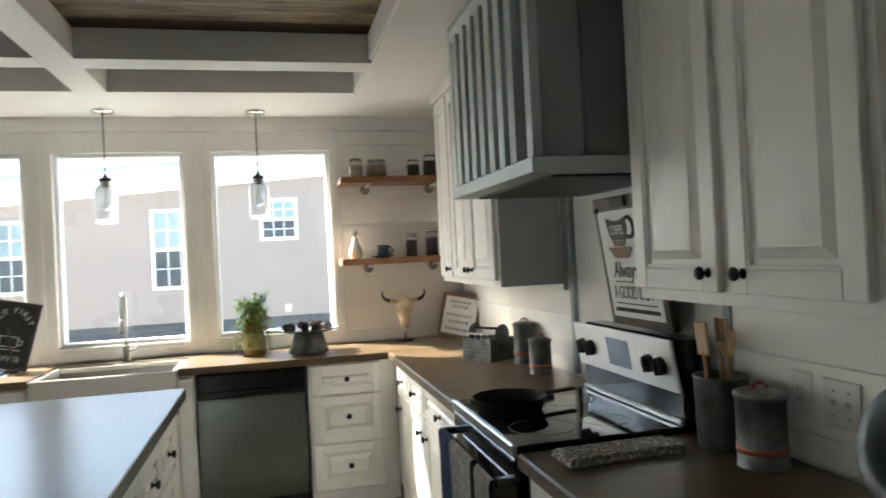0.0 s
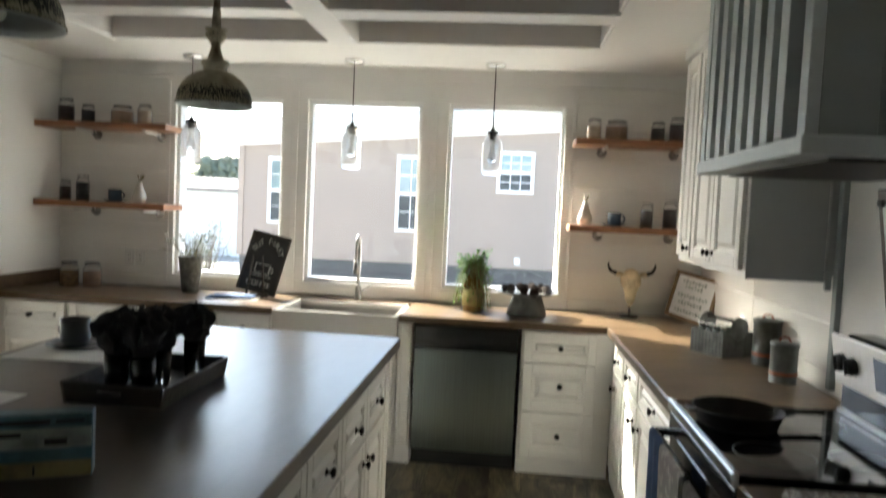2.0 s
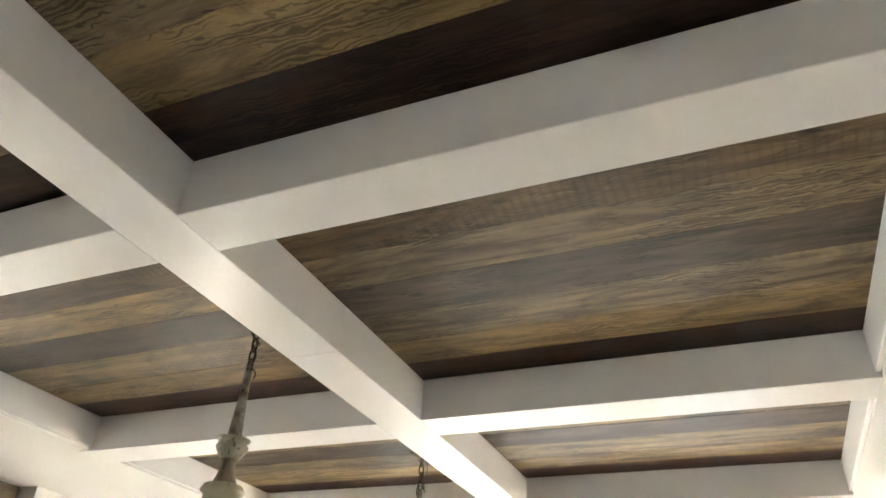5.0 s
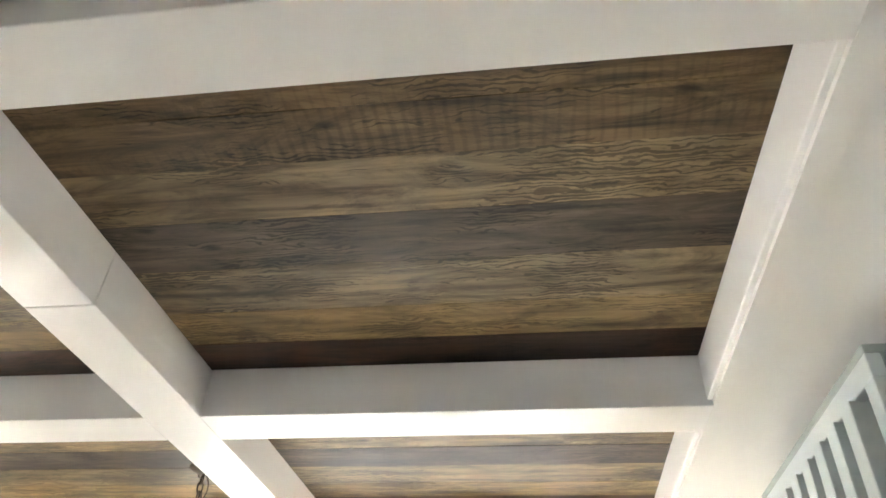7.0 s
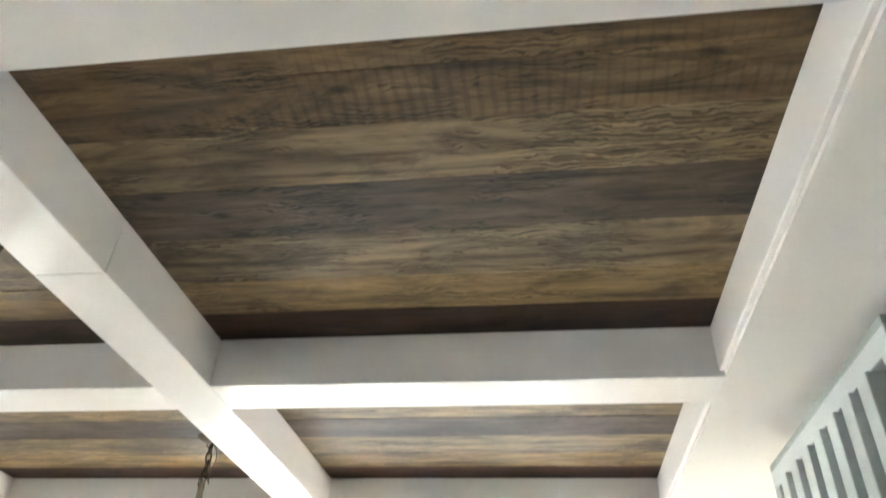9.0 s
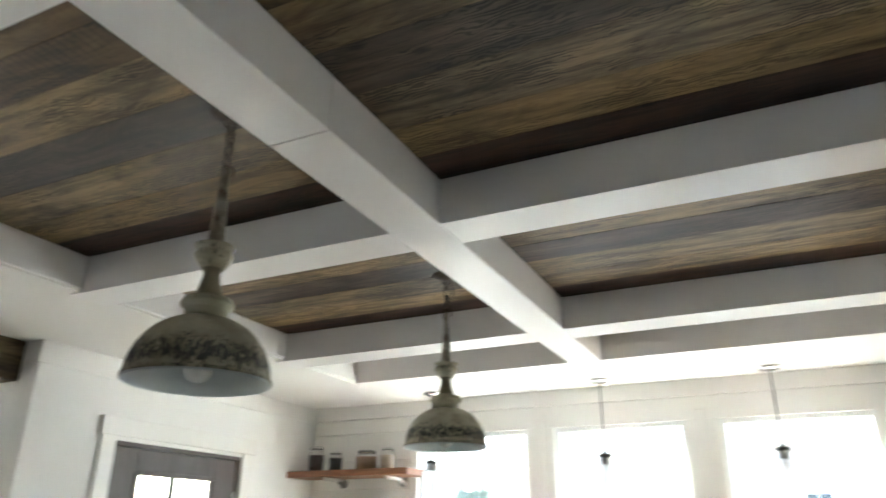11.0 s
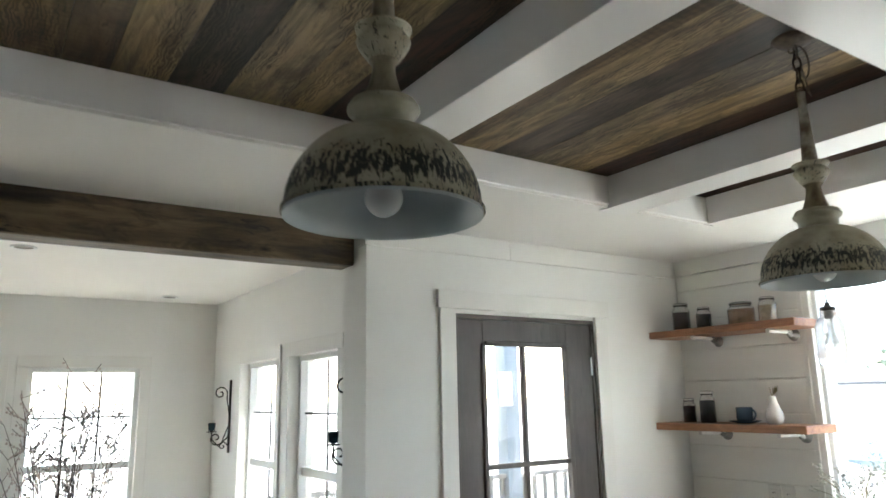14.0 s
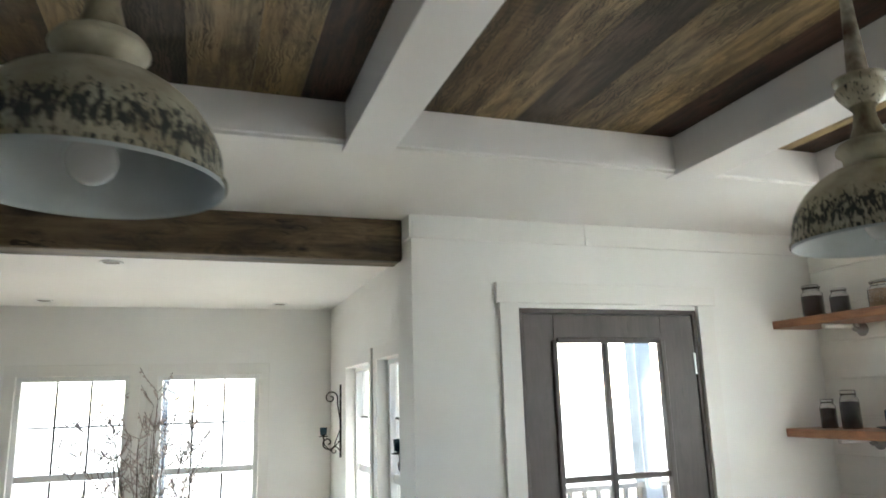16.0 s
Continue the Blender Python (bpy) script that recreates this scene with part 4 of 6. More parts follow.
# upper cabinets
def upper(y1, w, cols, z0, knobs, label):
    fr = []
    for (a, b), kx in zip(cols, knobs):
        fr.append((a, b, z0 + 0.03, CEIL - 0.09, "door", (kx, z0 + 0.075)))
    ob = cabinet("upper_cabinet", label, at(1.152, y1, 0, -90), w, XR - 1.152 - 0.003, z0, CEIL - 0.002, fr, toe=False)
    return ob


u1 = upper(4.62, 1.078, [(0.02, 0.285), (0.315, 0.650), (0.656, 1.05)], 1.30, [0.245, 0.62, 0.69], "white painted upper cabinet with three raised-panel doors")
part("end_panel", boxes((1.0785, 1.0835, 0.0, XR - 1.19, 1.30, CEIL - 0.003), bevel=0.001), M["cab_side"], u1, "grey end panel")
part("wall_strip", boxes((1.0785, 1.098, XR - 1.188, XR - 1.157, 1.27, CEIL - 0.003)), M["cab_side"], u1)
u2 = upper(2.315, 0.805, [(0.012, 0.376), (0.420, 0.785)], 1.315, [0.342, 0.464], "white painted upper cabinet with two raised-panel doors")
part("crown", boxes((-0.01, 0.815, -0.03, 0.0, CEIL - 0.07, CEIL - 0.003), bevel=0.006), M["cabinet"], u2)
part("crown", boxes((-0.01, 1.088, -0.03, 0.0, CEIL - 0.07, CEIL - 0.003), bevel=0.006), M["cabinet"], u1)

# island
isl = thing("kitchen_island", "white painted island with drawers, doors and a dark wood top", "kitchen island", pose(0, 0, 0))
IZ = 0.92
part("top", slab([(-1.585, -0.235, 1.69, 3.885, IZ - 0.05, IZ)]), M["island"], isl, "dark brown wood-look laminate top")
part("body", boxes((-1.22, -0.285, 2.12, 3.70, 0.09, IZ - 0.05), (-1.20, -0.30, 2.14, 3.70, 0, 0.09)), M["cabinet"], isl)
part("end_post", boxes((-1.23, -0.262, 3.70, 3.79, 0.0, IZ - 0.05), bevel=0.004), M["cabinet"], isl)
for k, (a, w) in enumerate(((2.150, 0.362), (2.520, 0.388), (2.916, 0.388), (3.314, 0.372))):
    for z0, z1, nm in ((0.648, 0.83, "drawer"), (0.11, 0.628, "door")):
        f = part(nm, moved(front(w, z1 - z0), pose(-0.2845, a, z0, 0, 0, 90)), M["cabinet"], isl)
        kn = moved(knob_mesh(), pose(-0.264, a + (w / 2 if nm == "drawer" else (w - 0.04 if k % 2 == 0 else 0.03)), 0.728 if nm == "drawer" else 0.55, 0, 0, 90))
        part("knob", kn, M["knob"], f, "dark bronze knob")

# ---- farm pendant lamps over the island ----
def farm_paint():
    m = mat("weathered_enamel", (0.45, 0.42, 0.315), 0.6, 0.0, vary=0.18, scale=22, color2=(0.27, 0.24, 0.165), bump=0.25, bump_scale=45)
    nt = m.node_tree
    L = nt.links.new
    b = nt.nodes["Principled BSDF"]
    base = b.inputs["Base Color"].links[0].from_socket
    co = nt.nodes.new("ShaderNodeTexCoord")
    sep = nt.nodes.new("ShaderNodeSeparateXYZ")
    L(co.outputs["Object"], sep.inputs[0])
    mp = nt.nodes.new("ShaderNodeMapping")
    mp.inputs["Scale"].default_value = (1, 1, 0.34)
    L(co.outputs["Object"], mp.inputs["Vector"])
    n = nt.nodes.new("ShaderNodeTexNoise")
    n.inputs["Scale"].default_value, n.inputs["Detail"].default_value = 150, 10
    n.inputs["Roughness"].default_value = 0.68
    L(mp.outputs[0], n.inputs["Vector"])
    band = nt.nodes.new("ShaderNodeValToRGB")          # chipped zone on the lower dome
    e = band.color_ramp.elements
    e[0].position, e[0].color = 0.0, (0.50, 0.50, 0.50, 1)
    e[1].position, e[1].color = 1.0, (0.30, 0.30, 0.30, 1)
    for p, v in ((0.03, 0.46), (0.07, 0.55), (0.13, 0.535), (0.18, 0.45), (0.235, 0.34), (0.29, 0.30), (0.50, 0.37), (0.62, 0.44), (0.85, 0.42)):
        k = e.new(p)
        k.color = (v, v, v, 1)
    sc = nt.nodes.new("ShaderNodeMath")
    sc.operation = "MULTIPLY"
    sc.inputs[1].default_value = 1 / 0.36
    L(sep.outputs["Z"], sc.inputs[0])
    L(sc.outputs[0], band.inputs[0])
    df = nt.nodes.new("ShaderNodeMath")
    df.operation = "SUBTRACT"
    L(band.outputs[0], df.inputs[0])
    L(n.outputs[0], df.inputs[1])
    st = nt.nodes.new("ShaderNodeMapRange")
    st.inputs["From Min"].default_value, st.inputs["From Max"].default_value = -0.012, 0.036
    L(df.outputs[0], st.inputs["Value"])
    mx = nt.nodes.new("ShaderNodeMix")
    mx.data_type = "RGBA"
    L(st.outputs[0], mx.inputs["Factor"])
    L(base, mx.inputs["A"])
    mx.inputs["B"].default_value = (0.026, 0.031, 0.031, 1)
    L(mx.outputs["Result"], b.inputs["Base Color"])
    return m


M["enamel"] = farm_paint()
M["enamel_in"] = mat("pale_blue_enamel", (0.56, 0.61, 0.62), 0.4, vary=0.06, scale=10)
M["worn_neck"] = mat("rust_streaked_enamel", (0.30, 0.27, 0.19), 0.6, 0.1, vary=0.3, scale=40, stretch=(1, 1, 0.3), color2=(0.085, 0.058, 0.035), bump=0.4, bump_scale=60)
M["rust"] = mat("rusted_rod", (0.36, 0.34, 0.28), 0.7, 0.2, vary=0.3, scale=30, color2=(0.09, 0.05, 0.03), bump=0.4, bump_scale=80)
M["chain"] = mat("rusty_chain", (0.10, 0.075, 0.055), 0.6, 0.6, vary=0.3, scale=60)


def farm_lamp():
    ob = thing("pendant_lamp", "weathered cream and black enamel farmhouse dome pendant over the island", "pendant lamp", None, "dome pendants over the island")
    R, H = 0.150, 0.140
    prof = [(R + 0.004, -0.002), (R + 0.004, 0.004), (R, 0.006)]
    for i in range(1, 14):
        a = radians(6 + 76 * i / 13)
        prof.append((R * math.cos(a) ** 0.88, 0.006 + (H - 0.006) * math.sin(a) ** 1.05))
    prof += [(0.030, H - 0.001), (0.030, H + 0.004)]
    inner = [(max(r - 0.003, 0.012), z - 0.004) for r, z in prof[::-1]]
    shade = part("shade", lathe(prof, 56, cap=False), M["enamel"], ob, "chipped cream enamel dome")
    part("lining", lathe(inner, 56, cap=False), M["enamel_in"], shade, "pale blue-white enamel inside")
    part("collar_ring", lathe([(0.030, 0.136), (0.047, 0.138), (0.047, 0.152), (0.050, 0.157), (0.0565, 0.162), (0.0575, 0.166), (0.0565, 0.170), (0.052, 0.1715), (0.053, 0.176), (0.050, 0.180), (0.038, 0.182), (0.030, 0.186)], 40), M["enamel"], ob)
    part("neck", lathe([(0.034, 0.183), (0.030, 0.192), (0.024, 0.208), (0.019, 0.228), (0.018, 0.242), (0.024, 0.250)], 28), M["worn_neck"], ob, "rust-streaked neck")
    part("crown_cup", lathe([(0.020, 0.248), (0.026, 0.252), (0.036, 0.266), (0.042, 0.276), (0.044, 0.283), (0.041, 0.288), (0.036, 0.291), (0.037, 0.298), (0.045, 0.301), (0.046, 0.305), (0.030, 0.308), (0.018, 0.309)], 32), M["enamel"], ob)
    part("rod", lathe([(0.020, 0.307), (0.018, 0.335), (0.014, 0.40), (0.0105, 0.47), (0.010, 0.505), (0.0, 0.506)], 16), M["rust"], ob)
    for k in range(4):
        z = 0.512 + 0.034 * k
        pl = "xz" if k % 2 else "yz"
        part("chain_link", tube(loop_pts(0, 0, z + 0.008, 0.010, 0.022, 16, pl), 0.003, 6), M["chain"], ob)
    wire = []
    for i in range(40):
        s = i / 39
        wire.append((0.022 * math.cos(9 * s * 2.2) + 0.03 * math.sin(math.pi * s), -0.03 * math.sin(math.pi * s) + 0.018 * math.sin(8 * s * 2), 0.48 + 0.17 * s + 0.02 * math.sin(17 * s)))
    part("wire", tube(wire, 0.0022, 5), M["chain"], ob, "loose dark electric wire")
    part("canopy", lathe([(0.0, 0.640), (0.018, 0.640), (0.045, 0.650), (0.056, 0.660), (0.056, 0.664), (0.0, 0.664)], 28), M["chain"], ob, "dark bronze ceiling canopy")
    part("socket", lathe([(0.0, 0.07), (0.019, 0.07), (0.021, 0.12), (0.015, 0.16), (0.0, 0.16)], 20), M["black_plastic"], ob)
    bulb_prof = [(0.0, -0.004)] + [(0.0295 * math.sin(radians(a)), 0.0255 - 0.0295 * math.cos(radians(a))) for a in range(15, 135, 12)] + [(0.014, 0.062), (0.013, 0.072)]
    part("bulb", lathe(bulb_prof, 28), M["bulb"], ob, "unlit frosted globe bulb")
    return ob


lamp = farm_lamp()
lamp.matrix_world = pose(-0.968, 2.257, 1.900)
copy_thing(lamp, pose(-0.992, 3.528, 1.898, 0, 0, 140))

# ---- mason jar pendants ----
M["jar_glass"] = mat("thin_jar_glass", (1, 1, 1), 0.04, trans=0.86, vary=0.0, ior=1.10)
M["clear_bulb"] = mat("clear_bulb", (0.95, 0.95, 0.93), 0.05, trans=0.7, vary=0.0, ior=1.12)
M["dark_socket"] = mat("dark_socket", (0.045, 0.043, 0.04), 0.45, 0.6, vary=0.15, scale=30)
def jar_pendant():
    ob = thing("jar_pendant", "clear glass mason jar pendant on a dark cord by the window", "pendant lamp", None, "mason jar pendants at the windows")
    part("canopy", lathe([(0, 0.0), (0.062, 0.0), (0.062, -0.008), (0.055, -0.018), (0, -0.02)], 28), M["chrome"], ob, "brushed metal canopy")
    part("cord", tube([(0, 0, -0.018), (0, 0, -0.40)], 0.004, 6), M["black_plastic"], ob)
    part("socket", lathe([(0, -0.39), (0.010, -0.392), (0.014, -0.41), (0.034, -0.415), (0.036, -0.430), (0.018, -0.434), (0.016, -0.475), (0, -0.475)], 20), M["dark_socket"], ob)
    j = [(0.036, -0.43), (0.038, -0.455), (0.055, -0.475), (0.064, -0.50), (0.064, -0.66), (0.058, -0.685), (0.0, -0.69)]
    jar = lathe(j + [(0.0, -0.686), (0.055, -0.682), (0.061, -0.66), (0.061, -0.50), (0.052, -0.478), (0.035, -0.458), (0.033, -0.43)], 32, cap=False)
    g = part("jar", jar, M["jar_glass"], ob, "clear mason jar shade")
    g.visible_shadow = False
    part("bulb", lathe([(0, -0.61)] + [(0.026 * math.sin(radians(a)), -0.585 - 0.026 * math.cos(radians(a))) for a in range(20, 140, 15)] + [(0.012, -0.53), (0.012, -0.474)], 20), M["clear_bulb"], ob)
    return ob


jp = jar_pendant()
jp.matrix_world = pose(0.101, 5.165, CEIL)
copy_thing(jp, pose(-0.79, 5.14, CEIL))
copy_thing(jp, pose(-1.842, 5.12, CEIL))

# ---- shelves ----
def bracket():
    bm = moved(lathe([(0, 0), (0.032, 0), (0.032, 0.006), (0.016, 0.010), (0.014, 0.03), (0.0, 0.03)], 20), pose(0, 0, 0, 90))
    add_tube(bm, [(0, -0.02, 0), (0, -0.045, 0), (0, -0.06, 0.012), (0, -0.062, 0.024)], 0.013, 10)
    return bm


def shelf(x0, x1, ztop, y0, brackets, group):
    ob = thing("wall_shelf", "reddish-brown wooden plank shelf on pipe brackets", "shelf", pose(x0, YW - 0.036, ztop), group)
    part("plank", boxes((0, x1 - x0, y0 - (YW - 0.036), 0, -0.04, 0), bevel=0.003), M["shelf"], ob)
    for bx_ in brackets:
        f = part("flange", moved(bracket(), pose(bx_ - x0, 0.0, -0.066)), M["pipe"], ob, "grey pipe flange bracket")
        part("pipe_arm", tube([(bx_ - x0, -0.03, -0.052), (bx_ - x0 - 0.0, -0.24, -0.052)], 0.011, 10), M["white_pipe"], f)
    return ob


shelf(XL + 0.001, -2.0, 1.982, 5.09, (-2.62, -2.16), "plank shelves left of the windows")
shelf(XL + 0.001, -2.0, 1.462, 5.09, (-2.62, -2.16), "plank shelves left of the windows")
shelf(0.612, XR - 0.02, 1.988, 5.09, (0.80, 1.25), "plank shelves right of the windows")
shelf(0.600, XR - 0.02, 1.455, 5.09, (0.80, 1.25), "plank shelves right of the windows")

# ---- neighbouring house and porch ----
def siding(bm, x0, x1, y, z0, ztop):
    n = int((ztop(x1) - z0) / 0.11) + 2
    for k in range(n):
        a, b = z0 + 0.11 * k, z0 + 0.11 * (k + 1)
        xs = x0
        if a > ztop(x0):
            xs = x0 + (a - ztop(x0)) / RAKE
        if xs < x1:
            f = [bm.verts.new(p) for p in ((xs, y - 0.012, a), (x1, y - 0.012, a), (x1, y, b), (xs, y, b))]
            bm.faces.new(f)
            g = [bm.verts.new(p) for p in ((xs, y, a), (x1, y, a), (x1, y - 0.012, a), (xs, y - 0.012, a))]
            bm.faces.new(g)


house = thing("neighbour_house", "beige vinyl-sided house with white windows across the yard", "house", pose(0, 0, 0))
HY, HX0, HX1, RAKE = 12.7, -4.53, 4.2, 0.075
M["shed_roof"] = mat("pale_metal_roof", (0.45, 0.46, 0.46), 0.6, vary=0.06, scale=5)
ztop = lambda x: 2.49 + RAKE * (x - HX0)
bm = bmesh.new()
siding(bm, HX0, HX1, HY, 0.55, ztop)
add_box(bm, HX0, HX1, HY + 0.01, HY + 9, 0.55, 2.48)
part("wall", bm, M["siding"], house)
part("corner_board", boxes((HX0 - 0.012, HX0 + 0.09, HY - 0.03, HY + 0.005, 0.55, 2.49)), M["siding"], house)
part("skirting", boxes((HX0 + 0.03, HX1, HY + 0.02, HY + 9, GZ, 0.55)), M["skirting"], house, "dark skirting")
ang = math.degrees(math.atan(RAKE))
rake_at = pose(HX0, HY, ztop(HX0), 0, -ang, 0)
part("frieze_board", moved(boxes((-0.02, 9.0, -0.035, 0.004, -0.02, 0.20)), rake_at), M["vinyl"], house, "white frieze board")
part("soffit", moved(boxes((-0.35, 9.2, -0.32, -0.036, 0.165, 0.185)), rake_at), M["vinyl"], house)
part("fascia", moved(boxes((-0.35, 9.2, -0.35, -0.32, 0.14, 0.34)), rake_at), M["vinyl"], house, "white fascia board")
part("gutter", moved(boxes((-0.35, 9.2, -0.43, -0.352, 0.235, 0.335), bevel=0.012), rake_at), M["vinyl"], house, "white gutter")
part("roof", moved(boxes((-0.35, 9.2, -0.36, 9.3, 0.345, 0.40)), rake_at), M["shed_roof"], house)
for a, b, z0, z1 in ((-0.03, 0.60, 1.82, 2.53), (-1.74, -1.03, 1.09, 2.40), (-4.0, -3.36, 1.13, 2.29)):
    zm = (z0 + z1) / 2
    w = part("window", boxes((a, b, HY - 0.05, HY, z0, z0 + 0.06), (a, b, HY - 0.05, HY, z1 - 0.06, z1), (a, a + 0.06, HY - 0.05, HY, z0 + 0.06, z1 - 0.06), (b - 0.06, b, HY - 0.05, HY, z0 + 0.06, z1 - 0.06),
                             (a + 0.06, b - 0.06, HY - 0.05, HY, zm - 0.03, zm + 0.03)), M["vinyl"], house, "white framed sash window")
    for c0, c1, glass_kind in ((z0 + 0.06, zm - 0.03, "win_dark"), (zm + 0.03, z1 - 0.06, "win_sky")):
        part("pane", boxes((a + 0.06, b - 0.06, HY - 0.03, HY - 0.02, c0, c1), bevel=0), M[glass_kind], w)
        for k in (1, 2):
            x = a + 0.06 + (b - a - 0.12) * k / 3
            part("grille", boxes((x - 0.008, x + 0.008, HY - 0.038, HY - 0.031, c0, c1), bevel=0), M["vinyl"], w)
        part("grille", boxes((a + 0.06, b - 0.06, HY - 0.037, HY - 0.031, (c0 + c1) / 2 - 0.008, (c0 + c1) / 2 + 0.008), bevel=0), M["vinyl"], w)
part("wall_tap_box", boxes((0.33, 0.43, HY - 0.045, HY - 0.012, 0.62, 0.74), bevel=0.006), M["vinyl"], house, "small white wall box")

porch = tagged(new("porch_deck"), "wooden porch deck outside the door", "deck", "", "structure")
part("joist", boxes((-5.6, XL - 0.17, 3.6, 7.5, GZ, -0.06)), M["dark_wood"], porch)
for k in range(14):
    part("deck_board", boxes((-5.6 + 0.175 * k, -5.6 + 0.175 * k + 0.168, 3.58, 7.5, -0.06, -0.03)), M["deck"], porch)
porch = tagged(new("front_deck"), "wooden deck outside the living room", "deck", "", "structure")
part("joist", boxes((-9.0, XF - 0.17, -2.5, 6.0, GZ, -0.06)), M["dark_wood"], porch)
for k in range(16):
    part("deck_board", boxes((-9.0 + 0.175 * k, -9.0 + 0.175 * k + 0.168, -2.5, 6.0, -0.06, -0.03)), M["deck"], porch)


# added out of sight to cut sun and sky through the living room windows
structure("eave_front", boxes((XF - 1.50, XF - 0.16, YB - 0.2, YS + 0.2, 2.60, 2.72), (XF - 1.53, XF - 1.50, YB - 0.2, YS + 0.2, 2.56, 2.74), bevel=0.004), M["vinyl"], "unseen white board added outside to dim the living room", "eave")
M["grey_rail"] = mat("weathered_rail", (0.17, 0.165, 0.155), 0.7, vary=0.15, scale=9, bump=0.2, bump_scale=50)
M["post"] = mat("slate_post_paint", (0.15, 0.175, 0.205), 0.55, vary=0.1, scale=6)


def railing(x, y0, y1, material, posts):
    ob = thing("porch_railing", "painted porch railing with square pickets", "railing", pose(x, y0, -0.03))
    part("top_rail", boxes((-0.045, 0.045, 0, y1 - y0, 0.92, 0.96)), M[material], ob)
    part("bottom_rail", boxes((-0.02, 0.02, 0, y1 - y0, 0.10, 0.16)), M[material], ob)
    y = 0.1
    me = None
    while y < y1 - y0:
        if me is None:
            p = part("picket", moved(boxes((-0.018, 0.018, -0.018, 0.018, 0.16, 0.92)), pose(0, 0, 0)), M[material], ob)
            me = p.data
        else:
            p = new("picket", me)
            p.parent = ob
        p.location = (0, y, 0)
        y += 0.13
    for py in posts:
        part("post", boxes((-0.08, 0.08, py - 0.08, py + 0.08, 0, 2.9), bevel=0.004), M["post"], ob, "blue-grey square porch post")
    return ob


railing(-5.45, 3.6, 7.4, "grey_rail", (2.41,))
railing(-8.7, -2.4, 5.9, "vinyl", (4.37, 7.0))

# ---- small things ----
M["beans"] = mat("dark_beans", (0.05, 0.022, 0.014), 0.5, vary=0.3, scale=60, bump=0.8, bump_scale=90)
M["dark_fill"] = mat("black_tea", (0.018, 0.02, 0.02), 0.7, vary=0.3, scale=60, bump=0.8, bump_scale=90)
M["tan_fill"] = mat("tan_oats", (0.42, 0.27, 0.17), 0.7, vary=0.2, scale=50, bump=0.8, bump_scale=90)
M["cream_fill"] = mat("cream_pasta", (0.62, 0.50, 0.36), 0.6, vary=0.2, scale=40, bump=0.8, bump_scale=60)
M["cork_fill"] = mat("cork_pieces", (0.45, 0.30, 0.16), 0.8, vary=0.35, scale=35, bump=0.9, bump_scale=40)
M["stem"] = mat("dry_stem", (0.22, 0.19, 0.09), 0.7, vary=0.2)
M["bone"] = mat("aged_bone", (0.72, 0.60, 0.40), 0.6, vary=0.25, scale=14, bump=0.4, bump_scale=40)
M["horn"] = mat("dark_horn", (0.03, 0.024, 0.02), 0.35, vary=0.3, scale=20)
M["chalk"] = mat("chalkboard", (0.025, 0.027, 0.028), 0.7, vary=0.2, scale=12)
M["chalk_white"] = mat("chalk_lettering", (0.55, 0.55, 0.52), 0.8, vary=0.15, scale=60)
M["ink"] = mat("black_ink", (0.02, 0.02, 0.022), 0.6, vary=0.1)
M["leaf"] = mat("bright_leaf", (0.17, 0.34, 0.07), 0.45, vary=0.3, scale=25, random_per="island", random_amount=0.35)
M["amber"] = mat("amber_bottle", (0.20, 0.12, 0.03), 0.15, vary=0.2, scale=8, spec=0.6)
M["label"] = mat("faded_label", (0.42, 0.36, 0.16), 0.6, vary=0.2, scale=20)
M["cone"] = mat("pine_cone", (0.055, 0.032, 0.024), 0.7, vary=0.35, scale=30, random_per="island", random_amount=0.3)
M["flower"] = mat("pale_dried_flower", (0.62, 0.63, 0.58), 0.8, vary=0.2, scale=30)
M["blue_cloth"] = mat("blue_cloth", (0.05, 0.10, 0.22), 0.85, vary=0.2, scale=20, bump=0.4, bump_scale=150)
M["white_cloth"] = mat("white_cloth", (0.62, 0.61, 0.58), 0.85, vary=0.12, scale=20, bump=0.4, bump_scale=150)
M["slate_blue"] = mat("slate_blue_plate", (0.035, 0.048, 0.062), 0.3, vary=0.2, scale=10)
M["card"] = mat("teal_photo_card", (0.10, 0.20, 0.24), 0.4, vary=0.3, scale=14)
M["card_light"] = mat("pale_card_print", (0.40, 0.47, 0.42), 0.5, vary=0.3, scale=18)
M["card_sand"] = mat("sandy_card_print", (0.34, 0.30, 0.15), 0.5, vary=0.3, scale=18)
M["twig"] = mat("grey_twig", (0.20, 0.17, 0.15), 0.8, vary=0.2, scale=40)
M["bud"] = mat("pale_bud", (0.62, 0.55, 0.52), 0.8, vary=0.15)
M["candle_glass"] = mat("teal_candle_glass", (0.02, 0.05, 0.07), 0.15, vary=0.1, spec=0.6)


def checker(name, a, b, scale):
    m = mat(name, a, 0.85, vary=0.15, scale=30, bump=0.4, bump_scale=150)
    nt = m.node_tree
    bs = nt.nodes["Principled BSDF"]
    v = nt.nodes.new("ShaderNodeTexVoronoi")
    v.inputs["Scale"].default_value = scale
    co = nt.nodes.new("ShaderNodeTexCoord")
    nt.links.new(co.outputs["Object"], v.inputs["Vector"])
    r = nt.nodes.new("ShaderNodeMapRange")
    r.inputs["From Min"].default_value, r.inputs["From Max"].default_value = 0.38, 0.46
    nt.links.new(v.outputs["Distance"], r.inputs["Value"])
    mx = nt.nodes.new("ShaderNodeMix")
    mx.data_type = "RGBA"
    nt.links.new(r.outputs[0], mx.inputs["Factor"])
    nt.links.new(bs.inputs["Base Color"].links[0].from_socket, mx.inputs["A"])
    mx.inputs["B"].default_value = (*b, 1)
    nt.links.new(mx.outputs["Result"], bs.inputs["Base Color"])
    return m


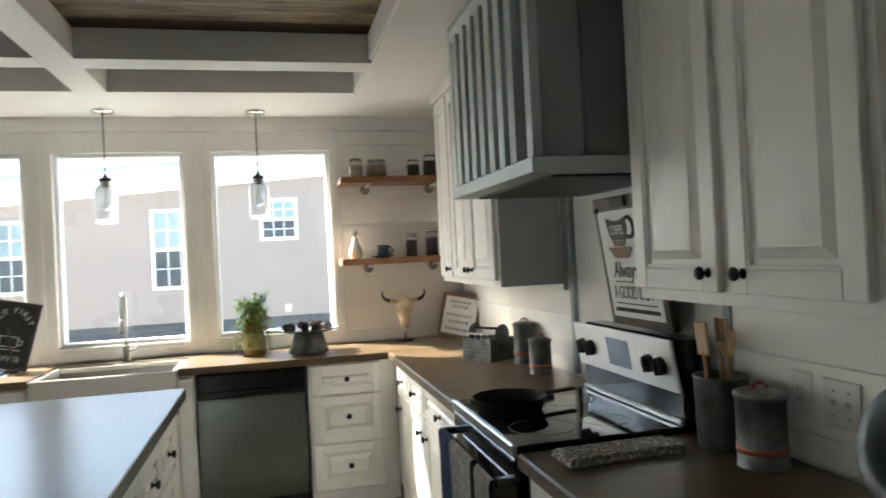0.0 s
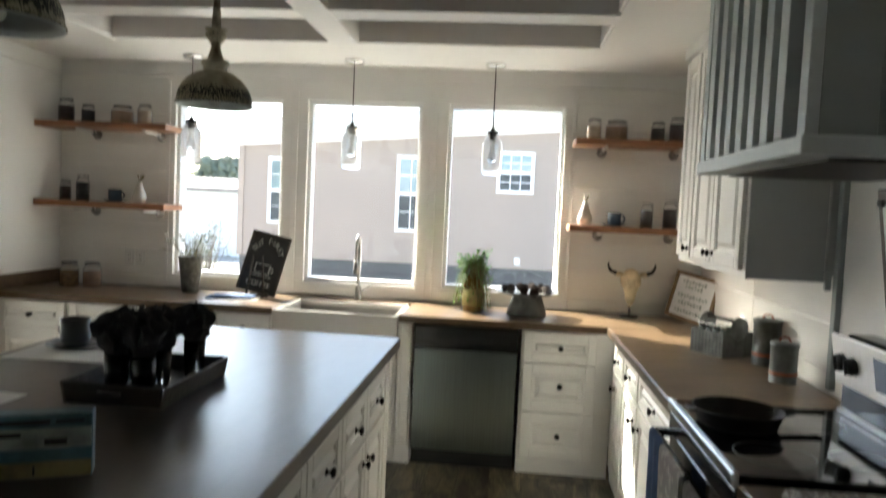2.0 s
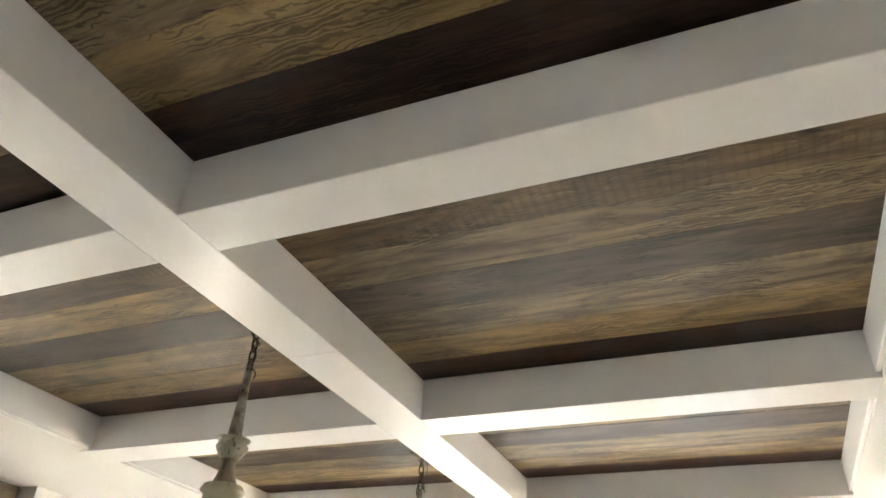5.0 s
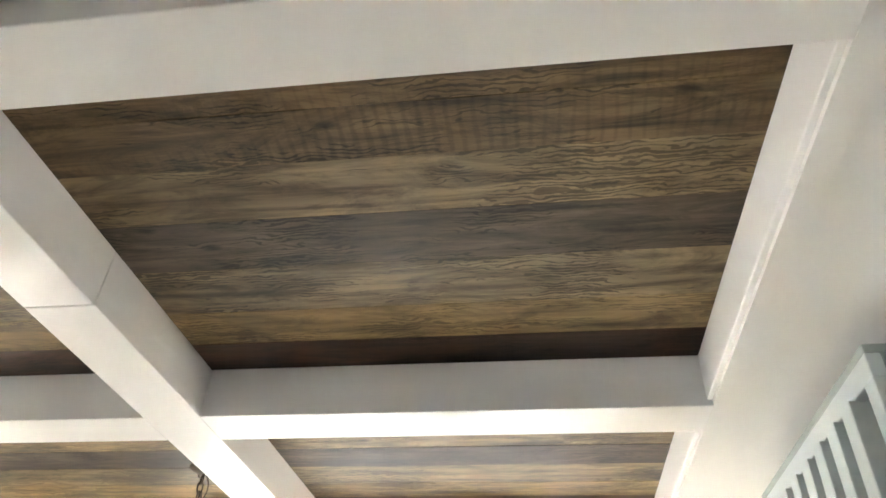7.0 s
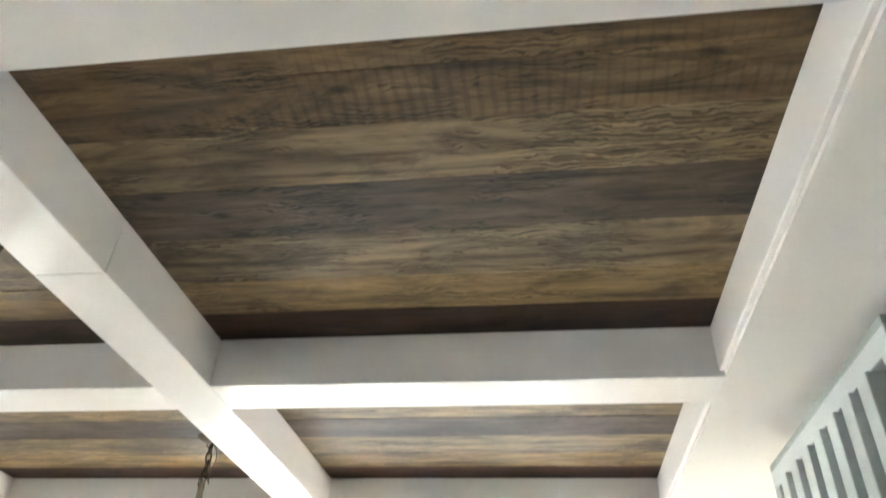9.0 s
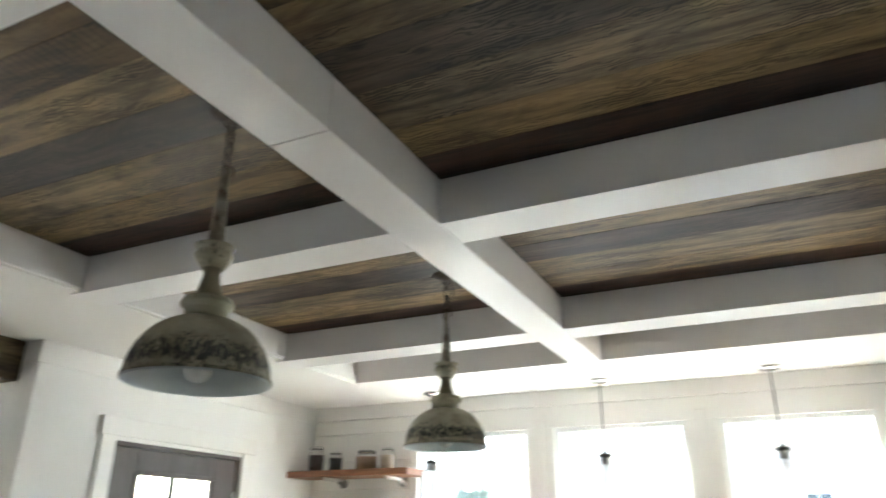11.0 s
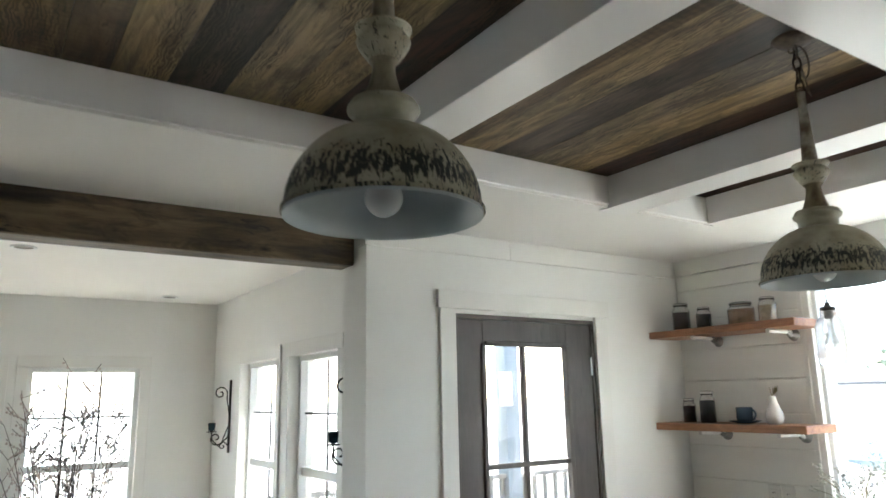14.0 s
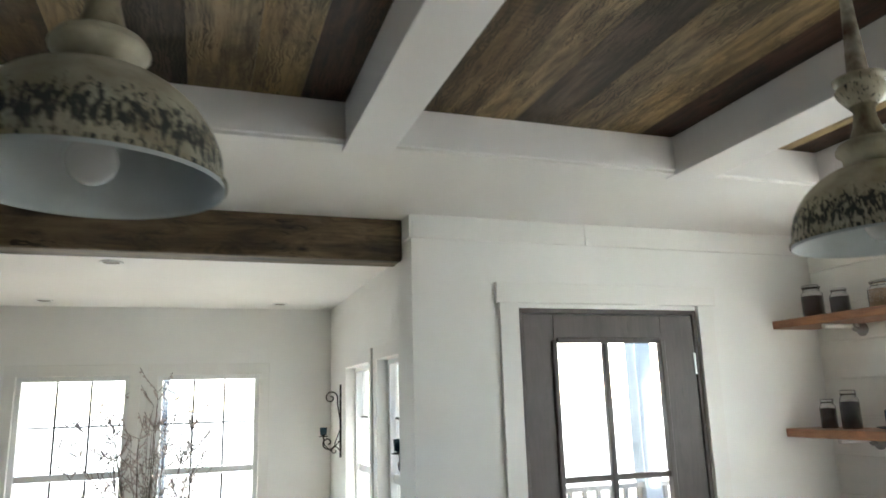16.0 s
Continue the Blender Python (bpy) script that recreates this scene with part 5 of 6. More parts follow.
M["towel_print"] = checker("pale_printed_cloth", (0.62, 0.60, 0.57), (0.40, 0.38, 0.37), 30)
M["print_cloth"] = checker("printed_cloth", (0.72, 0.70, 0.65), (0.26, 0.23, 0.20), 80)


def lettering(text, size, m, parent, name="lettering", material="ink", extrude=0.0006):
    cu = bpy.data.curves.new(name, "FONT")
    cu.body, cu.size, cu.align_x, cu.align_y, cu.extrude = text, size, "CENTER", "CENTER", extrude
    tmp = bpy.data.objects.new(name, cu)
    me = bpy.data.meshes.new_from_object(tmp)
    bpy.data.objects.remove(tmp)
    me.materials.clear()
    me.materials.append(M[material])
    me.transform(m)
    ob = new(name, me)
    ob.parent = parent
    return ob


def jar(m, r, h, fill, fill_h, label, group="", lid="clip"):
    ob = thing("storage_jar", label, "jar", m, group)
    prof = [(0, 0), (r * 0.92, 0), (r, 0.006), (r, h * 0.70), (r * 0.93, h * 0.76), (r * 0.76, h * 0.82), (r * 0.76, h * 0.90)]
    inn = [(p[0] - 0.0025 if p[0] > 0.003 else 0, p[1] + (0.003 if p[1] < 0.01 else 0)) for p in prof[::-1]]
    g = part("glass", lathe(prof + inn, 28, cap=False), M["glass"], ob, "clear glass jar")
    g.visible_shadow = False
    fr = r - 0.0035
    part("contents", lathe([(0, 0.004), (fr * 0.93, 0.004), (fr, 0.010), (fr, min(fill_h, h * 0.69)), (0, min(fill_h, h * 0.69) + 0.004)], 24), M[fill], ob)
    if lid == "clip":
        l = part("lid", lathe([(0, h * 0.89), (r * 0.80, h * 0.89), (r * 0.84, h * 0.92), (r * 0.84, h * 0.97), (r * 0.7, h), (0, h)], 24), M["glass"], ob, "clear glass lid")
        l.visible_shadow = False
        part("clip", tube([(r * 0.78, 0, h * 0.80), (r * 0.98, 0, h * 0.88), (r * 0.86, 0, h * 0.98)], 0.0025, 6), M["pipe"], l)
    else:
        part("lid", lathe([(0, h * 0.88), (r * 0.84, h * 0.88), (r * 0.86, h * 0.99), (0, h)], 24), M["galv"], ob, "grey metal lid")
    return ob


def mug(m, material, label, r=0.042, h=0.085):
    ob = thing("mug", label, "mug", m)
    part("cup", lathe([(0, 0.014), (r * 0.85, 0.014), (r, 0.024), (r, h), (r - 0.004, h), (r - 0.004, 0.028), (0, 0.022)], 28), M[material], ob)
    part("handle", tube(loop_pts(-r + 0.003, 0, h * 0.55, 0.026, 0.026, 14, "xz", 80, 200), 0.0055, 8), M[material], ob)
    part("saucer", lathe([(0, 0), (r * 0.9, 0), (r * 1.1, 0.003), (r * 1.9, 0.012), (r * 1.9, 0.015), (r * 1.05, 0.007), (r * 0.8, 0.0135), (0, 0.0135)], 36), M[material], ob)
    return ob


def pear(m):
    ob = thing("ceramic_pear", "white ceramic pear vase with dried stems on the shelf", "vase", m)
    part("body", lathe([(0, 0), (0.03, 0.0), (0.043, 0.018), (0.046, 0.04), (0.040, 0.065), (0.028, 0.09), (0.020, 0.115), (0.016, 0.14), (0.010, 0.142), (0.010, 0.12), (0, 0.11)], 28), M["porcelain"], ob)
    part("stem", tube([(0, 0, 0.11), (-0.004, 0, 0.15), (-0.014, 0.003, 0.185)], 0.0035, 6), M["stem"], ob)
    bm = bmesh.new()
    for k in range(3):
        v = [bm.verts.new(p) for p in ((0.0, 0, 0.14), (0.012 + 0.006 * k, 0.01 * (k - 1), 0.165), (0.020 + 0.004 * k, 0.012 * (k - 1), 0.195), (0.004 + 0.004 * k, 0.004 * (k - 1) + 0.004, 0.175))]
        bm.faces.new(v)
    part("leaf", bm, M["stem"], ob)
    return ob


S1, S2, S3, S4 = 1.982, 1.462, 1.988, 1.455
gl = "jars on the plank shelves"
jar(pose(-2.77, 5.23, S1), 0.050, 0.165, "beans", 0.11, "clear clip-top jar of dark brown beans on a shelf", gl)
jar(pose(-2.614, 5.23, S1), 0.042, 0.125, "dark_fill", 0.085, "small clear jar of black tea on a shelf", gl)
jar(pose(-2.374, 5.23, S1), 0.070, 0.125, "tan_fill", 0.085, "wide clear jar of tan oats on a shelf", gl)
jar(pose(-2.217, 5.23, S1), 0.046, 0.135, "cream_fill", 0.09, "clear clip-top jar of cream pasta on a shelf", gl)
jar(pose(-2.77, 5.23, S2), 0.036, 0.135, "beans", 0.09, "narrow clear jar of dark beans on a shelf", gl)
jar(pose(-2.645, 5.23, S2), 0.042, 0.175, "dark_fill", 0.12, "tall clear jar of black tea on a shelf", gl)
mug(pose(-2.41, 5.22, S2, 0, 0, 180), "blue_ceramic", "blue-grey ceramic mug on its saucer on a shelf")
pear(pose(-2.236, 5.215, S2))
jar(pose(0.730, 5.23, S3), 0.044, 0.135, "cream_fill", 0.085, "clear clip-top jar of cream pasta on a shelf", gl)
jar(pose(0.868, 5.23, S3), 0.068, 0.125, "tan_fill", 0.09, "wide clear jar of tan oats on a shelf", gl)
jar(pose(1.12, 5.23, S3), 0.042, 0.125, "dark_fill", 0.085, "small clear jar of black tea on a shelf", gl)
jar(pose(1.235, 5.23, S3), 0.046, 0.16, "beans", 0.11, "clear clip-top jar of dark brown beans on a shelf", gl)
pear(pose(0.70, 5.20, S4, 0, 0, 20))
mug(pose(0.88, 5.20, S4, 0, 0, 180), "blue_ceramic", "blue-grey ceramic mug on its saucer on a shelf")
jar(pose(1.08, 5.21, S4), 0.038, 0.155, "beans", 0.11, "narrow clear jar of dark beans on a shelf", gl)
jar(pose(1.22, 5.21, S4), 0.042, 0.18, "beans", 0.12, "tall clear jar of dark beans on a shelf", gl)

# worktop in the far corner
jar(pose(-2.70, 5.18, CT), 0.060, 0.165, "cork_fill", 0.10, "clear clip-top jar of corks on the worktop", "jars in the worktop corner")
jar(pose(-2.555, 5.21, CT), 0.058, 0.165, "tan_fill", 0.10, "clear clip-top jar of biscuits on the worktop", "jars in the worktop corner")


def outlet(m, gangs, label):
    ob = thing("wall_outlet", label, "outlet", m)
    w = 0.035 * gangs
    part("plate", boxes((-w, w, -0.007, 0, -0.057, 0.057), bevel=0.003), M["outlet"], ob)
    for g in range(gangs):
        cx = (g - (gangs - 1) / 2) * 0.046
        part("insert", boxes((cx - 0.017, cx + 0.017, -0.010, -0.007, -0.034, 0.034), bevel=0.002), M["outlet"], ob)
        for dz in (-0.016, 0.016):
            part("slot", boxes((cx - 0.007, cx - 0.004, -0.0106, -0.0098, dz - 0.005, dz + 0.005), (cx + 0.004, cx + 0.007, -0.0106, -0.0098, dz - 0.005, dz + 0.005), bevel=0), M["black_plastic"], ob)
    return ob


outlet(pose(-2.302, YW - 0.0165, 1.085), 1, "white single outlet on the shiplap wall")
outlet(pose(-2.382, YW - 0.0165, 1.085), 1, "white single outlet on the shiplap wall")
outlet(pose(XR - 0.0165, 2.085, 1.066, 0, 0, -90), 1, "white single outlet on the backsplash")


def switch_plate(m, label):
    ob = thing("light_switch", label, "switch", m)
    part("plate", boxes((-0.058, 0.058, -0.007, 0, -0.058, 0.058), bevel=0.003), M["outlet"], ob)
    for cx in (-0.023, 0.023):
        part("toggle", moved(boxes((-0.005, 0.005, -0.016, 0.0, -0.006, 0.006), bevel=0.002), pose(cx, -0.006, 0, -25)), M["outlet"], ob)
        for dz in (-0.03, 0.03):
            part("screw", moved(lathe([(0, 0), (0.003, 0), (0.003, 0.0012), (0, 0.0014)], 10), pose(cx, -0.0068, dz, 90)), M["pipe"], ob)
    return ob


switch_plate(pose(XR - 0.0165, 1.955, 1.060, 0, 0, -90), "white double toggle switch plate on the backsplash")

# galvanized vase with pale flowers
M["old_galv"] = mat("aged_galvanized", (0.17, 0.175, 0.165), 0.6, 0.45, vary=0.3, scale=26, color2=(0.06, 0.06, 0.055), bump=0.2, bump_scale=70)
vase = thing("flower_vase", "tall galvanized metal vase with pale dried flowers by the window", "vase", pose(-1.865, 5.21, CT))
part("pot", lathe([(0, 0), (0.052, 0), (0.054, 0.01), (0.078, 0.23), (0.082, 0.235), (0.078, 0.24), (0.074, 0.235), (0.05, 0.012), (0, 0.012)], 28), M["old_galv"], vase)
rng = random.Random(3)
stems, heads = bmesh.new(), bmesh.new()
for k in range(34):
    a, l = rng.random() * 6.283, 0.05 + rng.random() * 0.20
    top_ = Vector((math.cos(a) * l * 1.0, math.sin(a) * l * 0.6, 0.27 + rng.random() * 0.12))
    add_tube(stems, [(math.cos(a) * 0.03, math.sin(a) * 0.03, 0.15), (top_ * 0.6) + Vector((0, 0, 0.09)), top_], 0.0013, 4)
    for j in range(6):
        p = top_ + Vector((rng.uniform(-0.018, 0.018), rng.uniform(-0.018, 0.018), rng.uniform(-0.02, 0.012)))
        bmesh.ops.create_icosphere(heads, subdivisions=1, radius=0.004 + rng.random() * 0.004, matrix=Matrix.Translation(p))
tagged(part("stem", stems, M["stem"], vase), kind="stuff")
tagged(part("flower", heads, M["flower"], vase, "small pale flower heads"), kind="stuff")

# chalkboard on its easel
sign = thing("chalkboard_sign", "black chalkboard coffee sign in a dark frame on a small easel", "sign", pose(-1.40, 5.17, CT, 0, 0, 8))
tiltb = pose(0, 0, 0.040, -14, 13, 0)
part("board", moved(boxes((-0.115, 0.115, -0.004, 0.004, 0.0, 0.375), bevel=0.001), tiltb), M["chalk"], sign)
part("frame", moved(boxes((-0.130, -0.115, -0.010, 0.008, -0.015, 0.39), (0.115, 0.130, -0.010, 0.008, -0.015, 0.39), (-0.115, 0.115, -0.010, 0.008, 0.375, 0.39), (-0.115, 0.115, -0.010, 0.008, -0.015, 0.0)), tiltb), M["dark_wood"], sign)
up = pose(0, -0.0045, 0, 90, 0, 0)
for i, ch in enumerate("BUT FIRST"):
    a = radians(62 - 15.5 * i)
    lettering(ch, 0.048, tiltb @ pose(-0.098 * math.sin(a), -0.0045, 0.21 + 0.125 * math.cos(a)) @ pose(0, 0, 0, 0, -math.degrees(a), 0) @ pose(0, 0, 0, 90), sign, material="chalk_white")
lettering("COFFEE", 0.046, tiltb @ pose(0, -0.0045, 0.045, 90, 0, 0), sign, material="chalk_white")
part("cup_drawing", moved(boxes((-0.045, 0.045, -0.0052, -0.004, 0.115, 0.12), (-0.05, 0.05, -0.0052, -0.004, 0.175, 0.18), (-0.05, -0.044, -0.0052, -0.004, 0.12, 0.175), (0.044, 0.05, -0.0052, -0.004, 0.12, 0.175),
     (0.05, 0.07, -0.0052, -0.004, 0.16, 0.165), (0.05, 0.07, -0.0052, -0.004, 0.13, 0.135), (0.066, 0.071, -0.0052, -0.004, 0.135, 0.16), (-0.07, 0.07, -0.0052, -0.004, 0.098, 0.103), bevel=0), tiltb), M["chalk_white"], sign)
part("easel", boxes((-0.09, 0.09, -0.05, -0.02, 0.0, 0.02), (-0.07, -0.05, -0.06, 0.09, 0, 0.015), (0.05, 0.07, -0.06, 0.09, 0, 0.015)), M["dark_wood"], sign)
bm = tube([(-0.055, -0.03, 0.01), (-0.03, 0.05, 0.26)], 0.007)
add_tube(bm, [(0.055, -0.03, 0.01), (0.03, 0.05, 0.26)], 0.007)
part("easel_leg", bm, M["dark_wood"], sign)

# folded blue cloth over papers
book = thing("folded_cloth", "folded blue cloth on papers beside the sink", "cloth", pose(-1.50, 5.02, CT, 0, 0, 12))
part("paper", boxes((-0.16, 0.17, -0.09, 0.10, 0.0, 0.004)), M["paper"], book)
part("cloth", boxes((-0.15, 0.13, -0.07, 0.09, 0.004, 0.013), (-0.12, 0.15, -0.06, 0.08, 0.013, 0.024), bevel=0.004), M["blue_cloth"], book)

# bottle with trailing plant
pl = thing("potted_plant", "green trailing plant in an amber bottle on the worktop", "plant", pose(0.03, 5.09, CT) @ Matrix.Scale(1.3, 4))
part("bottle", lathe([(0, 0), (0.048, 0), (0.052, 0.008), (0.052, 0.12), (0.045, 0.155), (0.022, 0.185), (0.020, 0.225), (0.023, 0.23), (0.016, 0.23), (0.014, 0.19), (0, 0.18)], 24), M["amber"], pl, "amber bottle")
part("label", lathe([(0.0525, 0.03), (0.0528, 0.03), (0.0528, 0.11), (0.0525, 0.11)], 24, cap=False), M["label"], pl)
rng = random.Random(8)
stems, leaves = bmesh.new(), bmesh.new()
for k in range(110):
    a = rng.random() * 6.283
    out, drop = 0.045 + rng.random() * 0.055, rng.choice((rng.uniform(-0.05, 0.05), rng.uniform(0.05, 0.24), rng.uniform(0.10, 0.24)))
    p0 = Vector((0, 0, 0.225))
    p1 = Vector((math.cos(a) * out * 0.6, math.sin(a) * out * 0.6, 0.235 + rng.random() * 0.05))
    p2 = Vector((math.cos(a) * out, math.sin(a) * out, 0.245 - drop))
    pts = [(p0 * (1 - s) ** 2 + p1 * 2 * s * (1 - s) + p2 * s * s) for s in [i / 8 for i in range(9)]]
    add_tube(stems, pts, 0.0016, 4)
    for s in range(2, 9):
        for j in range(2):
            d = Vector((rng.uniform(-1, 1), rng.uniform(-1, 1), rng.uniform(-0.4, 0.8))).normalized()
            side = d.cross(Vector((0, 0, 1))).normalized()
            l, w = 0.016 + rng.random() * 0.014, 0.0035 + rng.random() * 0.003
            q = pts[s]
            vs = [leaves.verts.new(c) for c in (q, q + d * l * 0.5 + side * w, q + d * l, q + d * l * 0.5 - side * w)]
            leaves.faces.new(vs)
tagged(part("stem", stems, M["stem"], pl), kind="stuff")
tagged(part("leaf", leaves, M["leaf"], pl, "many small bright green leaves"), kind="stuff")

# cake stand with cones
cs = thing("cake_stand", "galvanized pedestal stand heaped with pine cones", "cake stand", pose(0.363, 5.08, CT) @ Matrix.Diagonal((1.17, 1.17, 1.25, 1)))
part("pedestal", lathe([(0, 0), (0.105, 0), (0.106, 0.006), (0.078, 0.09), (0.072, 0.10), (0, 0.10)], 32), M["galv"], cs)
part("plate", lathe([(0, 0.10), (0.12, 0.101), (0.165, 0.113), (0.168, 0.118), (0.164, 0.117), (0.12, 0.106), (0, 0.105)], 44), M["galv"], cs)
rng = random.Random(4)
for k in range(26):
    a = k * 2.4
    rr = 0.029 * math.sqrt(k) + 0.006
    bm = bmesh.new()
    R = 0.016 + rng.random() * 0.005
    for i in range(46):
        s = i / 45
        an = i * 2.4
        rad = R * math.sin(math.pi * (0.08 + 0.88 * s)) ** 0.8
        z = R * 2.2 * s
        c, n = Vector((math.cos(an) * rad, math.sin(an) * rad, z)), Vector((math.cos(an), math.sin(an), 0.45))
        t = Vector((-math.sin(an), math.cos(an), 0)) * R * 0.32
        base = Vector((0, 0, z))
        vs = [bm.verts.new(p) for p in (base + t * 0.3, base - t * 0.3, c + n * R * 0.3 - t, c + n * R * 0.42, c + n * R * 0.3 + t)]
        bm.faces.new(vs)
    cone = thing("pine_cone", "small brown pine cone heaped on the stand", "pine cone", pose(0.363 + rr * math.cos(a), 5.08 + rr * math.sin(a), CT + 0.146 + (0.026 if k < 6 else 0.010), rng.uniform(75, 105), rng.uniform(-30, 30), rng.uniform(0, 360)), "pine cones on the stand")
    part("cone_body", bm, M["cone"], cone)

# steer skull on a stand
sk = thing("skull_ornament", "cream steer skull ornament with dark horns on a stand", "ornament", pose(1.012, 5.235, CT) @ Matrix.Diagonal((1.12, 1.12, 1.06, 1)))
bm = bmesh.new()
bmesh.ops.create_uvsphere(bm, u_segments=20, v_segments=16, radius=1.0)
for v in bm.verts:
    x, y, z = v.co
    wz = 0.045 + 0.030 * max(0, z) - 0.018 * max(0, -z)
    if -0.55 < z < -0.1:
        wz *= 0.85
    v.co = Vector((x * wz * (1.15 if 0.1 < z < 0.6 else 1.0), y * 0.035 - 0.02 * (1 - z) * 0.3, 0.175 + z * 0.115))
    if 0.05 < z < 0.45 and 0.45 < abs(x) < 0.95 and y < 0.2:
        v.co.y += 0.020
        v.co.x *= 0.86
for f in bm.faces:
    f.smooth = True
for s in (-1, 1):
    add_tube(bm, [(s * 0.05, 0, 0.252), (s * 0.085, -0.004, 0.258), (s * 0.115, -0.006, 0.272), (s * 0.130, -0.004, 0.300), (s * 0.128, 0, 0.322)], 0.017, 10, 0.003)
skull = part("skull", bm, M["bone"], sk)
skull.data.materials.append(M["horn"])
for p in skull.data.polygons:
    if abs(p.center.x) > 0.074 and p.center.z > 0.24:
        p.material_index = 1
part("stand", lathe([(0, 0), (0.05, 0), (0.05, 0.008), (0.006, 0.012), (0.005, 0.09), (0, 0.09)], 20), M["iron"], sk)

# framed quotation leaning in the corner
M["glazed_print"] = mat("glazed_print", (0.80, 0.81, 0.80), 0.5, vary=0.04, scale=6, coat=1.0)
M["frame_brown"] = mat("walnut_frame", (0.26, 0.17, 0.08), 0.5, vary=0.25, scale=12, stretch=(1, 1, 8))
fr = thing("framed_print", "wooden framed handwritten print leaning by the wall", "picture frame", pose(1.335, 5.12, CT, 0, 0, -53))
tf = pose(0, 0, 0.006, -12, 7, 0) @ Matrix.Scale(1.26, 4)
part("frame", moved(boxes((-0.13, -0.112, -0.012, 0.008, 0, 0.235), (0.112, 0.13, -0.012, 0.008, 0, 0.235), (-0.112, 0.112, -0.012, 0.008, 0.217, 0.235), (-0.112, 0.112, -0.012, 0.008, 0, 0.018)), tf), M["frame_brown"], fr)
part("print", moved(boxes((-0.112, 0.112, -0.003, 0.004, 0.018, 0.217), bevel=0), tf), M["glazed_print"], fr, "white print with dark script under glass")
for z, w in ((0.19, 0.08), (0.165, 0.06), (0.12, 0.09), (0.085, 0.075), (0.045, 0.085)):
    part("script_line", moved(boxes(*[(-w + 0.018 * i, -w + 0.018 * i + 0.012, -0.0042, -0.003, z - (0.008 if i % 3 else 0.004), z + (0.009 if i % 2 else 0.005)) for i in range(int(w * 2 / 0.018))], bevel=0), tf), M["card_light"], fr)
part("strut", tube([(0, 0.05, 0.15), (0, 0.14, 0.006)], 0.006), M["dark_wood"], fr)

# punched metal bottle caddy
cad = thing("bottle_caddy", "galvanized punched-metal caddy with small bottles", "caddy", pose(1.272, 4.165, CT, 0, 0, -59))
part("box", boxes((-0.098, 0.098, -0.105, -0.101, 0, 0.115), (-0.098, 0.098, 0.101, 0.105, 0, 0.115), (-0.098, -0.094, -0.101, 0.101, 0, 0.115), (0.094, 0.098, -0.101, 0.101, 0, 0.115), (-0.094, 0.094, -0.101, 0.101, 0, 0.005), bevel=0.001), M["galv"], cad)
for s in (-1, 1):
    bm = lathe([(0, -0.002), (0.055, -0.002), (0.055, 0.002), (0, 0.002)], 24)
    part("end_lug", moved(moved(bm, pose(0, 0, 0, 0, 90, 0)), pose(s * 0.096, 0, 0.135)), M["galv"], cad)
part("handle", tube([(-0.096, 0, 0.165), (0.096, 0, 0.165)], 0.007, 8), M["dark_wood"], cad)
bm = bmesh.new()
for i in range(9):
    for j in range(4):
        add_box(bm, -0.084 + i * 0.021 - 0.003, -0.084 + i * 0.021 + 0.003, -0.1062, -0.105, 0.022 + j * 0.022, 0.028 + j * 0.022)
tagged(part("punched_holes", bm, M["black_plastic"], cad), kind="stuff")
for k in range(4):
    bt = thing("small_bottle", "small clear bottle with a grey cap in the caddy", "bottle", pose(1.272, 4.165, CT, 0, 0, -59) @ pose(-0.066 + 0.044 * k, -0.07, 0.005), "bottles in the caddy")
    part("glass", lathe([(0, 0), (0.022, 0), (0.022, 0.09), (0.012, 0.11), (0.012, 0.12), (0, 0.12)], 16), M["steel_dark"], bt)
    part("cap", lathe([(0, 0.12), (0.015, 0.12), (0.015, 0.14), (0, 0.142)], 14), M["chrome"], bt)


def canister(m, r, h, label, group, lid_knob=True):
    ob = thing("metal_canister", label, "canister", m, group)
    part("can", lathe([(0, 0), (r, 0), (r, 0.004), (r - 0.002, 0.006), (r - 0.002, h - 0.006), (r, h - 0.004), (r, h), (0, h)], 32), M["galv"], ob)
    part("band", lathe([(r - 0.002, h * 0.22), (r + 0.0008, h * 0.22), (r + 0.0008, h * 0.30), (r - 0.002, h * 0.30)], 32, cap=False), M["copper"], ob, "copper band")
    l = part("lid", lathe([(0, h), (r + 0.002, h), (r + 0.002, h + 0.012), (r * 0.8, h + 0.018), (0, h + 0.020)], 32), M["galv"], ob)
    part("lid_handle", tube(loop_pts(0, 0, h + 0.016, 0.022, 0.020, 14, "xz", 0, 180), 0.004, 8), M["copper"], l, "copper loop handle")
    return ob


gc = "galvanized canisters with copper bands"
canister(pose(1.398, 3.95, CT), 0.060, 0.19, "tall galvanized canister with a copper band beside the range", gc)
canister(pose(1.35, 3.62, CT), 0.053, 0.145, "short galvanized canister with a copper band beside the range", gc)
canister(pose(1.352, 2.105, CT), 0.063, 0.175, "galvanized canister with a copper band and loop handle", gc)

